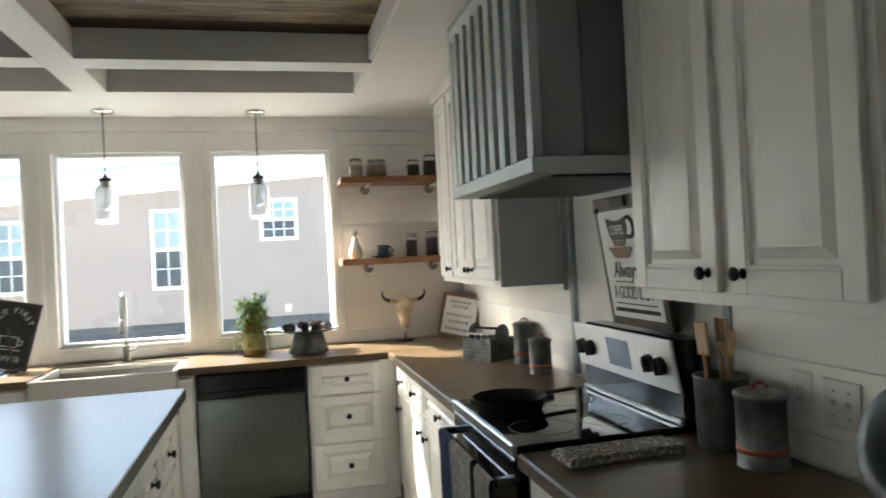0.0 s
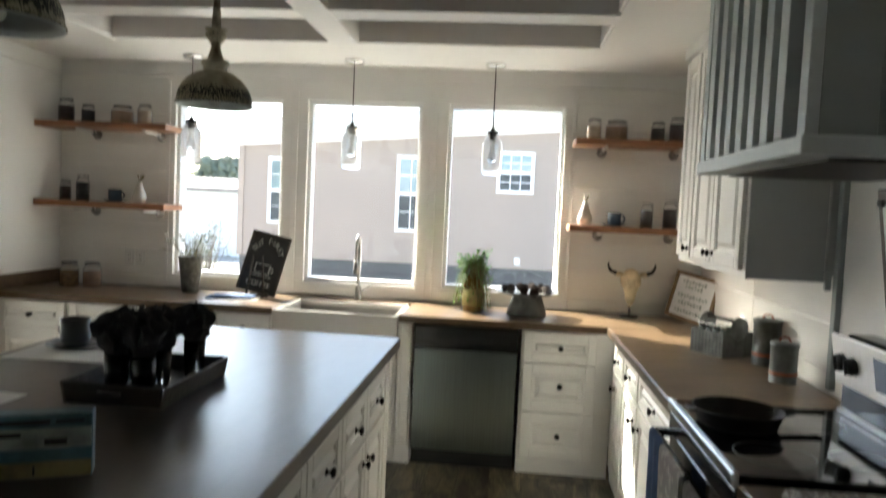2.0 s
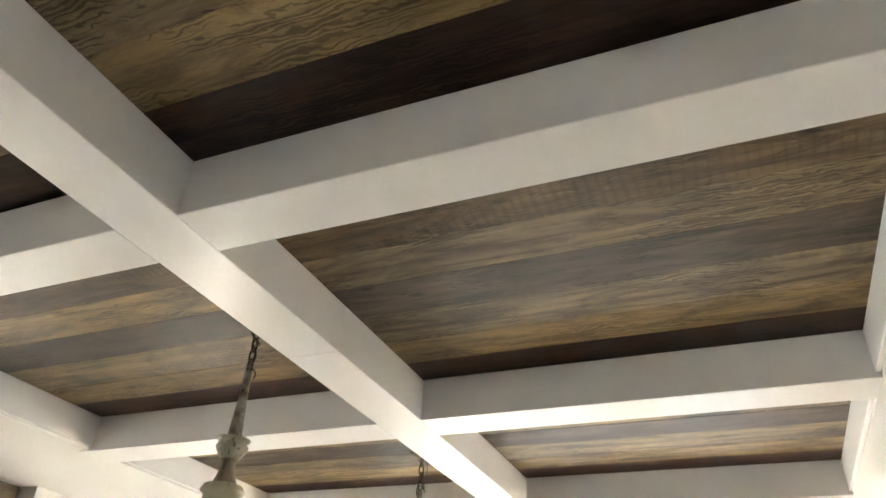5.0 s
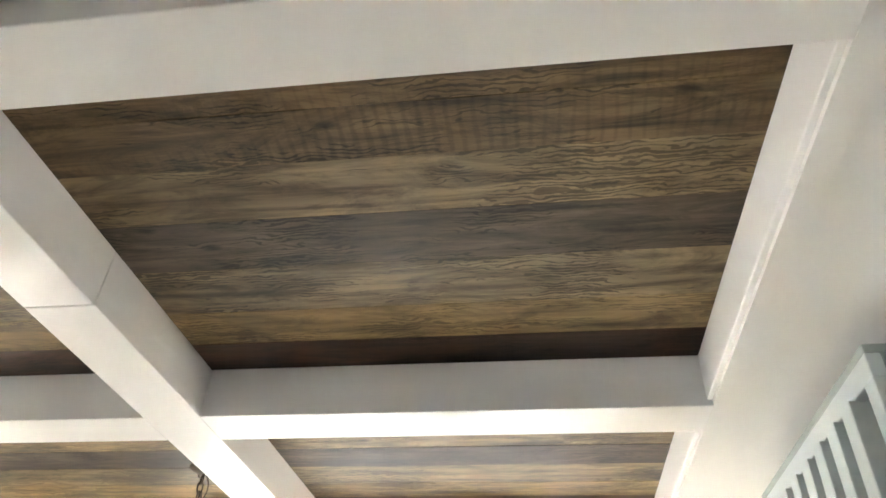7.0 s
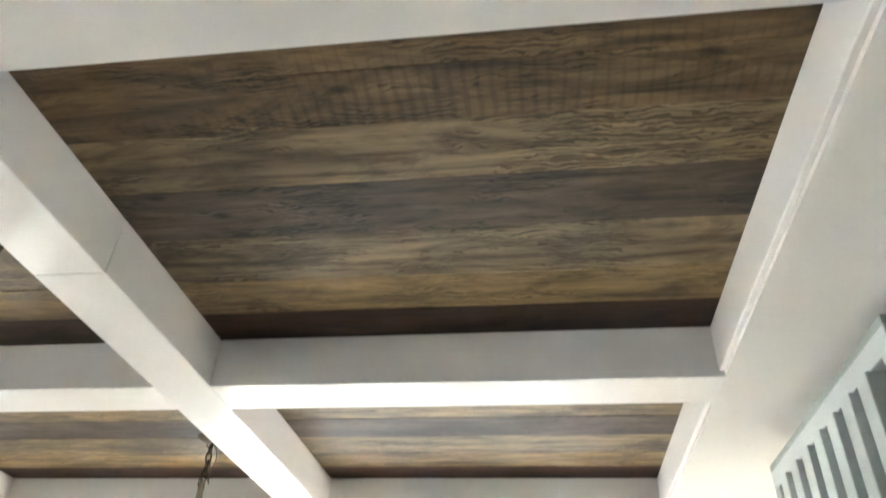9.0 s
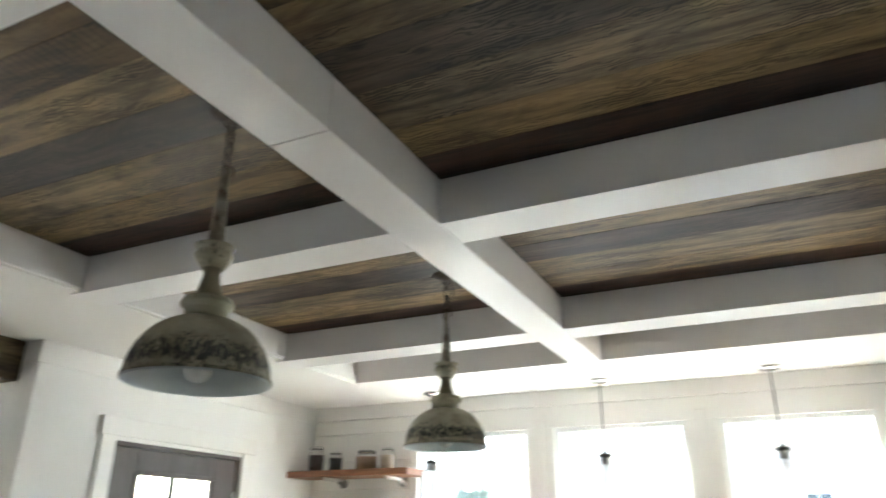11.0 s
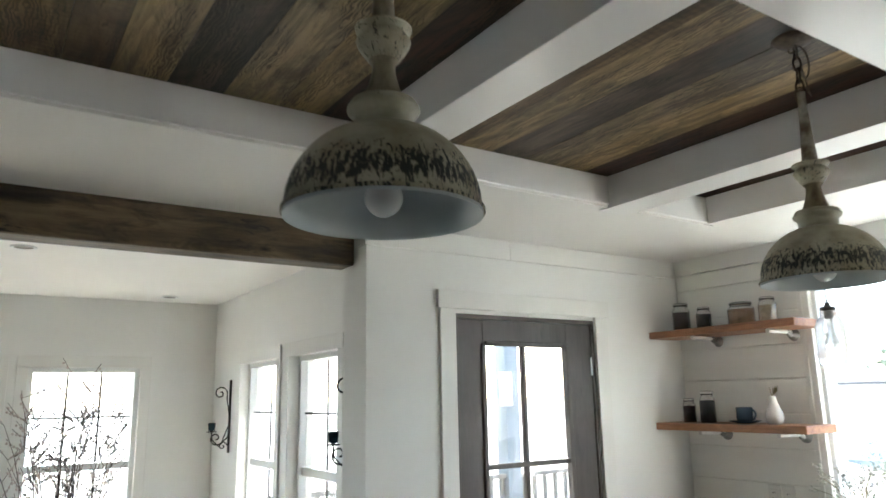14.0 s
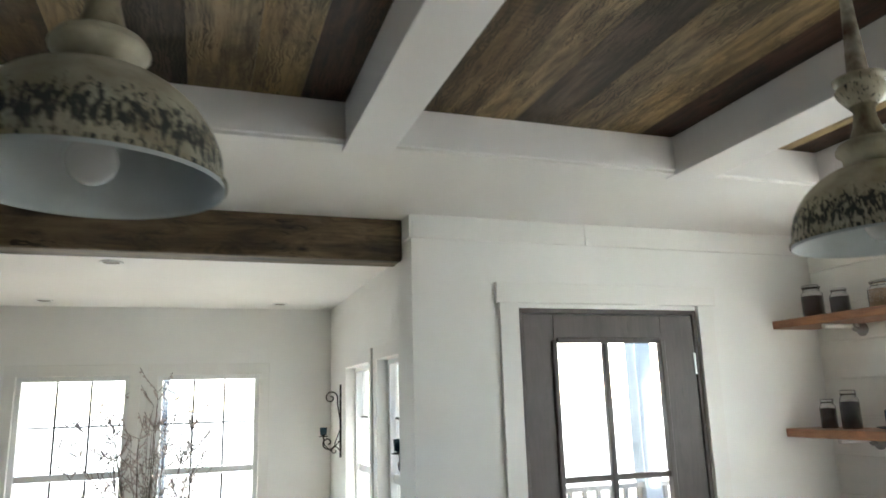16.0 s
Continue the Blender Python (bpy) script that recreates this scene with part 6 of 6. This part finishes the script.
crock = thing("utensil_crock", "galvanized crock holding wooden cooking utensils", "utensil holder", pose(1.372, 2.295, CT))
part("pot", lathe([(0, 0), (0.066, 0), (0.068, 0.006), (0.072, 0.19), (0.075, 0.195), (0.072, 0.2), (0.069, 0.195), (0.064, 0.01), (0, 0.01)], 32), M["galv"], crock)
for k, (dx, dy, tip, shape) in enumerate(((-0.01, 0.02, 0.02, "spatula"), (0.01, 0.0, -0.01, "fork"), (0.0, -0.02, -0.03, "spoon"), (0.02, 0.025, 0.045, "spoon"))):
    ut = thing("wooden_utensil", "wooden cooking utensil standing in the crock", "utensil", pose(1.372 + dx, 2.295 + dy, CT + 0.012, 0, 0, 0) @ pose(0, 0, 0, -(tip * 120), -4 + 3 * k, 0), "utensils in the crock")
    part("handle", tube([(0, 0, 0), (0, 0, 0.25)], 0.006, 8), M["spoon"], ut)
    if shape == "fork":
        bm = boxes((-0.004, 0.004, -0.028, 0.028, 0.24, 0.28), *[(-0.004, 0.004, -0.028 + 0.021 * i, -0.014 + 0.021 * i, 0.28, 0.345) for i in range(3)])
    elif shape == "spatula":
        bm = boxes((-0.004, 0.004, -0.028, 0.028, 0.24, 0.335), bevel=0.003)
    else:
        bm = moved(lathe([(0, -0.045), (0.016, -0.035), (0.026, 0), (0.020, 0.03), (0, 0.042)], 16), Matrix.Translation((0, 0, 0.285)) @ Matrix.Diagonal((0.3, 1, 1, 1)))
    part("head", bm, M["spoon"], ut)

# scalloped plate on a stand
plate = thing("display_plate", "slate-blue scalloped plate standing on the worktop", "plate", pose(1.36, 1.70, CT, 0, 0, 0))
bm = bmesh.new()
n = 72
rings = []
for r, z in ((0.0, 0.0), (0.07, 0.0), (0.085, 0.012), (0.13, 0.022), (0.135, 0.026), (0.13, 0.030), (0.085, 0.018), (0.068, 0.006), (0.0, 0.006)):
    rings.append([bm.verts.new(((r * (1 + (0.025 * abs(math.sin(6 * a)) if r > 0.12 else 0))) * math.cos(a), (r * (1 + (0.025 * abs(math.sin(6 * a)) if r > 0.12 else 0))) * math.sin(a), z)) for a in [2 * math.pi * i / n for i in range(n)]] if r else [bm.verts.new((0, 0, z))])
for a, b in zip(rings, rings[1:]):
    for i in range(n):
        j = (i + 1) % n
        vs = [a[0], b[i], b[j]] if len(a) == 1 else [a[i], a[j], b[0]] if len(b) == 1 else [a[i], a[j], b[j], b[i]]
        bm.faces.new(vs).smooth = True
part("dish", moved(bm, pose(0.05, 0, 0.136, 0, -72, 0)), M["slate_blue"], plate)
part("stand", boxes((-0.03, 0.08, -0.05, -0.04, 0, 0.012), (-0.03, 0.08, 0.04, 0.05, 0, 0.012), (0.06, 0.072, -0.05, 0.05, 0, 0.15)), M["iron"], plate)

# folded printed cloth
cl = thing("folded_towel", "folded cream and black printed kitchen towel on the worktop", "towel", pose(1.065, 2.325, CT, 0, 0, 2))
part("layer", boxes((-0.175, 0.175, -0.062, 0.062, 0, 0.012), (-0.17, 0.173, -0.058, 0.061, 0.012, 0.024), bevel=0.005), M["print_cloth"], cl)

# skillet
pan = thing("cast_iron_skillet", "black cast iron skillet on the cooktop", "skillet", pose(0.950, 2.90, 0.9062, 0, 0, 0))
part("pan", lathe([(0, 0), (0.105, 0), (0.115, 0.006), (0.128, 0.048), (0.132, 0.05), (0.128, 0.05), (0.110, 0.008), (0, 0.005)], 40), M["iron"], pan)
part("handle", moved(boxes((-0.012, 0.012, 0.12, 0.27, 0.034, 0.046), (-0.016, 0.016, 0.25, 0.28, 0.034, 0.046), bevel=0.005), pose(0, 0, 0, 0, 0, -77)), M["iron"], pan)
part("helper_lug", boxes((-0.15, -0.12, -0.03, 0.03, 0.036, 0.046), bevel=0.005), M["iron"], pan)

# towels on the oven handle
def hanging(m, w, drop, material, label):
    ob = thing("hanging_towel", label, "towel", m, "towels on the oven handle")
    bm = bmesh.new()
    nx, nz = 14, 16
    grid = []
    for i in range(nz + 1):
        row = []
        s = i / nz
        for j in range(nx + 1):
            u = j / nx
            fold = 0.006 * math.sin(u * 13 + 1.5 * s) * (0.3 + s)
            if s < 0.12:
                a = math.pi * (1 - s / 0.12) * 0.5
                x, z = -0.015 * math.cos(a) , 0.015 * math.sin(a)
            else:
                x, z = -0.016, -(s - 0.12) / 0.88 * drop
            row.append(bm.verts.new((x + fold * min(1, s * 3) - 0.002, u * w * (1 - 0.03 * s), z)))
        grid.append(row)
    for a, b in zip(grid, grid[1:]):
        for j in range(nx):
            f = bm.faces.new((a[j], a[j + 1], b[j + 1], b[j]))
            f.smooth = True
    bmesh.ops.solidify(bm, geom=bm.faces[:], thickness=0.004)
    part("cloth", bm, M[material], ob)
    return ob


hanging(pose(0.757, 2.955, 0.800), 0.17, 0.42, "blue_cloth", "blue kitchen towel hanging on the oven handle")
M["grey_cloth"] = mat("grey_cloth", (0.30, 0.29, 0.27), 0.85, vary=0.2, scale=20, bump=0.4, bump_scale=150)
hanging(pose(0.752, 2.475, 0.801), 0.16, 0.50, "grey_cloth", "grey kitchen towel hanging on the oven handle")
hanging(pose(0.752, 2.68, 0.801), 0.26, 0.50, "towel_print", "pale printed kitchen towel hanging on the oven handle")

# coffee clipboard behind the range
M["clip_wood"] = mat("grey_brown_board", (0.11, 0.085, 0.07), 0.55, vary=0.25, scale=9, stretch=(1, 6, 1))
cb = thing("clipboard_sign", "wooden clipboard coffee sign leaning behind the range", "sign", pose(1.385, 2.74, 1.158, 0, 0, 0))
tc = pose(0, 0, 0, 0, -8, 0) @ pose(0, 0, 0, 0, 0, -90)
part("board", moved(boxes((-0.20, 0.20, 0.0, 0.030, 0.018, 0.478), bevel=0.003), tc), M["clip_wood"], cb)
part("paper", moved(boxes((-0.172, 0.172, -0.002, 0.0, 0.05, 0.43), bevel=0), tc), M["paper"], cb, "white coffee print")
for c in ((-0.05, 0.05, -0.012, 0.0, 0.44, 0.475), (-0.19, -0.16, -0.010, 0.0, 0.425, 0.445), (0.16, 0.19, -0.010, 0.0, 0.425, 0.445)):
    part("clip", moved(boxes(c, bevel=0.003), tc), M["iron"], cb)
M["brown_ink"] = mat("brown_ink", (0.17, 0.075, 0.045), 0.6, vary=0.2, scale=60)


def flat_shape(points, y0=-0.0036, y1=-0.002):
    """A thin printed shape from an outline in x and z."""
    bm = bmesh.new()
    a, b = [bm.verts.new((x, y0, z)) for x, z in points], [bm.verts.new((x, y1, z)) for x, z in points]
    bm.faces.new(a)
    bm.faces.new(b[::-1])
    for i in range(len(a)):
        k = (i + 1) % len(a)
        bm.faces.new((a[k], a[i], b[i], b[k]))
    bmesh.ops.recalc_face_normals(bm, faces=bm.faces)
    return bm


CX = -0.03
part("cup_drawing", moved(flat_shape([(CX - 0.085, 0.405), (CX - 0.04, 0.393), (CX + 0.01, 0.393), (CX + 0.055, 0.405), (CX + 0.055, 0.36), (CX + 0.035, 0.325), (CX - 0.06, 0.325), (CX - 0.08, 0.36)]), tc), M["ink"], cb)
part("cup_handle", moved(tube(loop_pts(CX + 0.07, -0.003, 0.368, 0.034, 0.034, 16, "xz", -115, 230), 0.007, 6), tc), M["ink"], cb)
part("cup_foot", moved(flat_shape([(CX - 0.06, 0.323), (CX + 0.035, 0.323), (CX + 0.02, 0.303), (CX - 0.045, 0.303)]), tc), M["brown_ink"], cb)
part("saucer_drawing", moved(flat_shape([(CX - 0.095, 0.300), (CX + 0.075, 0.300), (CX + 0.040, 0.262), (CX - 0.060, 0.262)]), tc), M["brown_ink"], cb)
slim = Matrix.Diagonal((0.60, 1, 1, 1))
slant = Matrix(((0.72, 0.16, 0, 0), (0, 1, 0, 0), (0, 0, 1, 0), (0, 0, 0, 1)))
lettering("COFFEE", 0.046, tc @ pose(CX - 0.014, -0.0045, 0.360, 90, 0, 0) @ slim, cb, material="paper")
lettering("Always", 0.082, tc @ pose(CX + 0.0, -0.003, 0.218, 90, 0, 0) @ slant, cb)
part("underline", moved(boxes((CX - 0.085, CX + 0.03, -0.0035, -0.002, 0.176, 0.180), bevel=0), tc), M["ink"], cb)
lettering("A GOOD IDEA", 0.066, tc @ pose(CX + 0.02, -0.003, 0.138, 90, 0, 0) @ slim, cb)
part("rule", moved(boxes((-0.14, 0.14, -0.0035, -0.002, 0.098, 0.102), (-0.15, 0.15, -0.0035, -0.002, 0.070, 0.084), bevel=0), tc), M["ink"], cb)

# ---- on the island ----
tr = thing("serving_tray", "dark wooden serving tray with weathered sides and metal handles", "tray", pose(-0.85, 2.795, IZ, 0, 0, 0))
part("base", boxes((-0.135, 0.135, -0.20, 0.20, 0, 0.010)), M["dark_wood"], tr)
for s in (-1, 1):
    part("long_side", moved(boxes((-0.005, 0.005, -0.215, 0.215, 0.0, 0.062)), pose(s * 0.142, 0, 0.001, 0, s * 12, 0)), M["grey_wood"], tr)
    part("short_side", moved(boxes((-0.145, 0.145, -0.005, 0.005, 0.0, 0.062)), pose(0, s * 0.206, 0.001, -s * 12, 0, 0)), M["dark_wood"], tr)
    part("handle", moved(boxes((-0.035, 0.035, -0.004, 0.004, 0.028, 0.044)), pose(0, s * 0.224, 0.003, -s * 12, 0, 0)), M["chrome"], tr, "bright metal handle")
rng = random.Random(21)
for k, (dx, dy) in enumerate(((-0.045, -0.12), (0.045, -0.13), (-0.05, -0.02), (0.04, -0.03), (-0.03, 0.10), (0.075, 0.135))):
    g = thing("tumbler", "clear glass tumbler stuffed with a black napkin", "glass", pose(-0.85 + dx, 2.795 + dy, IZ + 0.010), "tumblers on the tray")
    gg = part("glass", lathe([(0, 0), (0.030, 0), (0.036, 0.12), (0.034, 0.12), (0.028, 0.006), (0, 0.006)], 24), M["glass"], g)
    gg.visible_shadow = False
    bm = bmesh.new()
    bmesh.ops.create_uvsphere(bm, u_segments=44, v_segments=22, radius=1.0)
    lobes = rng.choice((5, 6, 7))
    ph, tip = rng.random() * 6.28, [rng.uniform(0.7, 1.25) for _ in range(7)]
    for v in bm.verts:
        u = (v.co.z + 1) / 2
        a = math.atan2(v.co.y, v.co.x)
        fold = math.cos(lobes * a + ph + 1.5 * math.sin(3 * u + ph))
        k_ = tip[int((a + math.pi) / 6.284 * 7) % 7]
        if u < 0.42:
            r, z = 0.008 + 0.018 * (u / 0.42), 0.012 + 0.105 * (u / 0.42)
            r *= 1 + 0.12 * fold
        else:
            w = (u - 0.42) / 0.58
            r = (0.026 + 0.036 * k_ * math.sin(math.pi * min(1, w * 1.05) * 0.80)) * (1 + 0.34 * fold * w) * (1 - 0.75 * max(0, w - 0.75) / 0.25)
            z = 0.117 + (0.098 * w ** 0.8) * (0.75 + 0.3 * k_) + 0.020 * fold * w
        c = Vector((math.cos(a) * r, math.sin(a) * r, z))
        v.co = c + Vector((noise.noise(c * 42 + Vector((k, 0, 0))), noise.noise(c * 42 + Vector((0, k + 9, 0))), noise.noise(c * 42 + Vector((0, 0, k + 5))))) * (0.016 if u > 0.42 else 0.003)
    part("napkin", bm, M["black_cloth"], g, "black cloth napkin")
for k, (px, py, rz) in enumerate(((-1.345, 3.20, 4), (-1.345, 2.47, -3))):
    pm = thing("placemat", "white paper placemat on the island", "placemat", pose(px, py, IZ, 0, 0, rz), "placemats on the island")
    part("sheet", boxes((-0.20, 0.20, -0.165, 0.165, 0, 0.003), bevel=0.001), M["paper"], pm)
mug(pose(-1.41, 3.27, IZ + 0.003, 0, 0, -10), "slate_ceramic", "dark slate mug on its saucer on a placemat", 0.054, 0.108)
mug(pose(-1.44, 2.50, IZ + 0.003, 0, 0, 10), "slate_ceramic", "dark slate mug on its saucer on a placemat", 0.054, 0.108)
bx_ = thing("card_box", "teal and sand coloured photo card box standing on the island", "box", pose(-0.727, 2.085, IZ, 0, 0, 25) @ Matrix.Scale(1.06, 4))
part("carton", boxes((-0.105, 0.105, -0.022, 0.022, 0, 0.128), bevel=0.002), M["card"], bx_)
part("print_band", boxes((-0.103, 0.103, -0.0235, -0.0222, 0.002, 0.034), bevel=0), M["card_sand"], bx_)
part("print_sky", boxes((-0.103, 0.103, -0.0235, -0.0222, 0.060, 0.100), bevel=0), M["card_light"], bx_)
for a, b, z0, z1 in ((-0.09, 0.03, 0.108, 0.118), (0.04, 0.09, 0.110, 0.116), (-0.09, -0.02, 0.084, 0.094), (0.02, 0.06, 0.066, 0.080), (-0.08, -0.075, 0.008, 0.028), (0.0, 0.004, 0.008, 0.026)):
    part("print_bar", boxes((a, b, -0.0242, -0.0236, z0, z1), bevel=0), M["ink"], bx_)

# ---- living room ----
def sconce(m):
    ob = thing("wall_sconce", "black wrought iron scroll candle sconce on the wall", "sconce", m, "scroll candle sconces")
    part("back_bar", boxes((-0.014, 0.014, -0.012, 0, 0, 0.54), bevel=0.003), M["iron"], ob)
    def spiral(cy, cz, r0, turns, start, sgn):
        pts = []
        for i in range(36):
            s = i / 35
            a = radians(start) + sgn * turns * 6.283 * s
            r = r0 * (1 - 0.85 * s)
            pts.append((0, cy + r * math.cos(a), cz + r * math.sin(a)))
        return pts
    part("scroll", tube([(0, -0.01, 0.20), (0, -0.05, 0.10)] + spiral(-0.10, 0.11, 0.055, 1.2, -20, -1), 0.005, 6), M["iron"], ob)
    part("scroll", tube([(0, -0.01, 0.28), (0, -0.03, 0.40)] + spiral(-0.08, 0.44, 0.052, 1.3, 0, 1), 0.005, 6), M["iron"], ob)
    part("scroll", tube([(0, -0.01, 0.06)] + spiral(-0.05, 0.05, 0.035, 1.2, 0, 1), 0.004, 6), M["iron"], ob)
    part("arm", tube([(0, -0.01, 0.12), (0, -0.08, 0.05), (0, -0.13, 0.10), (0, -0.135, 0.155)], 0.005, 6), M["iron"], ob)
    part("cup", moved(lathe([(0, 0), (0.035, 0), (0.036, 0.005), (0.012, 0.008), (0.010, 0.015), (0, 0.015)], 20), pose(0, -0.135, 0.155)), M["iron"], ob)
    part("candle_glass", moved(lathe([(0, 0), (0.024, 0), (0.028, 0.055), (0.025, 0.055), (0.021, 0.006), (0, 0.006)], 20), pose(0, -0.135, 0.168)), M["candle_glass"], ob, "dark teal glass votive")
    return ob


sc = sconce(pose(-5.56, YS, 1.25))
copy_thing(sc, pose(-3.38, YS, 1.25))

for x, y in ((-5.72, 1.30), (-5.72, 2.95), (-4.2, 1.9)):
    dl = thing("recessed_downlight", "small unlit recessed ceiling light with a white rim", "ceiling light", pose(x, y, CEIL), "recessed ceiling lights")
    part("rim", lathe([(0.045, 0), (0.062, 0), (0.060, -0.006), (0.045, -0.004)], 28, cap=False), M["vinyl"], dl)
    part("lens", lathe([(0, -0.001), (0.045, -0.001), (0.045, -0.003), (0, -0.003)], 28), M["porcelain"], dl)

tw = thing("twig_arrangement", "tall grey budding twigs in a dark floor vase", "plant", pose(-3.95, 2.15, 0))
part("vase", lathe([(0, 0), (0.10, 0), (0.13, 0.15), (0.12, 0.40), (0.07, 0.60), (0.08, 0.66), (0.07, 0.66), (0.06, 0.60), (0, 0.58)], 28), M["slate_ceramic"], tw)
rng = random.Random(14)
bmt, bmb = bmesh.new(), bmesh.new()
for k in range(30):
    a = rng.random() * 6.283
    lean = 0.07 + rng.random() * 0.36
    hgt = 1.45 + rng.random() * 0.36 - lean * 0.5
    pts = []
    for i in range(8):
        u = i / 7
        pts.append(Vector((math.cos(a) * lean * u ** 1.15 + rng.uniform(-0.016, 0.016) * u, math.sin(a) * lean * u ** 1.15 + rng.uniform(-0.016, 0.016) * u, 0.58 + (hgt - 0.58) * u)))
    add_tube(bmt, pts, 0.0038, 5, 0.0012)
    for i in range(2, 8):
        for j in range(2):
            d = Vector((rng.uniform(-1, 1), rng.uniform(-1, 1), rng.uniform(0.2, 1.1))).normalized() * (0.05 + rng.random() * 0.10)
            add_tube(bmt, [pts[i], pts[i] + d * 0.6, pts[i] + d + Vector((0, 0, 0.02))], 0.0015, 4)
            for q in range(4):
                p = pts[i] + d * (0.35 + 0.2 * q)
                bmesh.ops.create_icosphere(bmb, subdivisions=1, radius=0.0065, matrix=Matrix.Translation(p))
tagged(part("twig", bmt, M["twig"], tw), kind="stuff")
tagged(part("bud", bmb, M["bud"], tw), kind="stuff")

# ---- farther outside ----
shed = thing("white_shed", "low white storage shed beyond the yard", "shed", pose(-11.2, 26, GZ))
part("wall", boxes((-2.2, 2.2, 0, 3, 0, 2.45)), M["vinyl"], shed)
part("roof", moved(boxes((-2.4, 2.4, -0.3, 3.3, 0, 0.10)), pose(0, 0, 2.45, 8)), M["roofing"], shed, "grey shingle roof")
part("door", boxes((-0.7, 0.7, -0.04, 0, 0.05, 1.9)), M["vinyl"], shed)
rng = random.Random(31)
bm = bmesh.new()
for k in range(700):
    a = rng.gauss(0, 1)
    x = -50 + a * 2.6
    top_ = 4.0 + 5.0 * math.exp(-((x + 49.5) / 4.5) ** 2) + 1.2 * math.sin(x * 1.3)
    z = GZ + rng.uniform(0.2, 1.0) ** 0.6 * top_
    bmesh.ops.create_icosphere(bm, subdivisions=1, radius=rng.uniform(0.25, 0.75), matrix=Matrix.Translation((x, 120 + rng.uniform(-6, 6), z)))
for v in bm.verts:
    v.co += Vector((rng.uniform(-0.35, 0.35), rng.uniform(-0.35, 0.35), rng.uniform(-0.35, 0.35)))
tagged(part("far_trees", bm, M["leaf_far"]), "grey-green distant tree clump on the horizon", "trees", "", "stuff")

M["shrub_leaf"] = mat("pale_shrub_leaf", (0.20, 0.22, 0.14), 0.7, vary=0.3, scale=20, random_per="island", random_amount=0.3)
for sx, sy, size in ((-5.75, 14.2, 1.0), (-6.5, 15.4, 0.8)):
    shrub = thing("yard_shrub", "thin pale shrub with bare twigs in the yard", "shrub", pose(sx, sy, GZ), "shrubs beside the neighbouring house")
    bmt, bmb = bmesh.new(), bmesh.new()
    for k in range(40):
        a, lean = rng.random() * 6.283, rng.uniform(0.1, 0.6) * size
        tip = Vector((math.cos(a) * lean, math.sin(a) * lean, size * rng.uniform(0.9, 1.6)))
        pts = [tip * u * u + Vector((0, 0, tip.z * (u - u * u) * 0.5)) + Vector((rng.uniform(-0.03, 0.03), rng.uniform(-0.03, 0.03), 0)) * u for u in (0, 0.3, 0.55, 0.8, 1)]
        add_tube(bmt, pts, 0.010, 5, 0.003)
        for p in pts[1:]:
            for j in range(7):
                q = p + Vector((rng.uniform(-0.12, 0.12), rng.uniform(-0.12, 0.12), rng.uniform(-0.05, 0.15)))
                d = Vector((rng.uniform(-1, 1), rng.uniform(-1, 1), rng.uniform(-1, 1))).normalized() * 0.035
                e = d.orthogonal().normalized() * 0.018
                bmb.faces.new([bmb.verts.new(c) for c in (q, q + d * 0.5 + e, q + d, q + d * 0.5 - e)])
    tagged(part("stem", bmt, M["twig"], shrub), kind="stuff")
    tagged(part("leaf", bmb, M["shrub_leaf"], shrub), kind="stuff")

# ---- floor planks ----
floor = structure("floor", boxes((XF, XR, YB, YW, -0.12, -0.006), bevel=0), M["dark_wood"], "weathered brown wood plank floor", "floor")
rng = random.Random(5)
joined = bmesh.new()
x = XF
while x < XR:
    w = min(0.178, XR - x)
    y = YB - rng.random() * 1.1
    while y < YW:
        y0, y1 = max(y, YB), min(y + 1.22, YW)
        if y1 - y0 > 0.02 and w > 0.01:
            if -0.75 < x < 1.0 and y1 > 1.4:
                part("plank", boxes((x + 0.0008, x + w - 0.0008, y0 + 0.0008, y1 - 0.0008, -0.006, rng.uniform(-0.0004, 0.0004)), bevel=0.0012), M["floor"], floor)
            else:
                add_box(joined, x + 0.0008, x + w - 0.0008, y0 + 0.0008, y1 - 0.0008, -0.006, 0.0)
        y += 1.22
    x += 0.178
tagged(part("planks_beyond", joined, M["floor_far"], floor), kind="stuff")
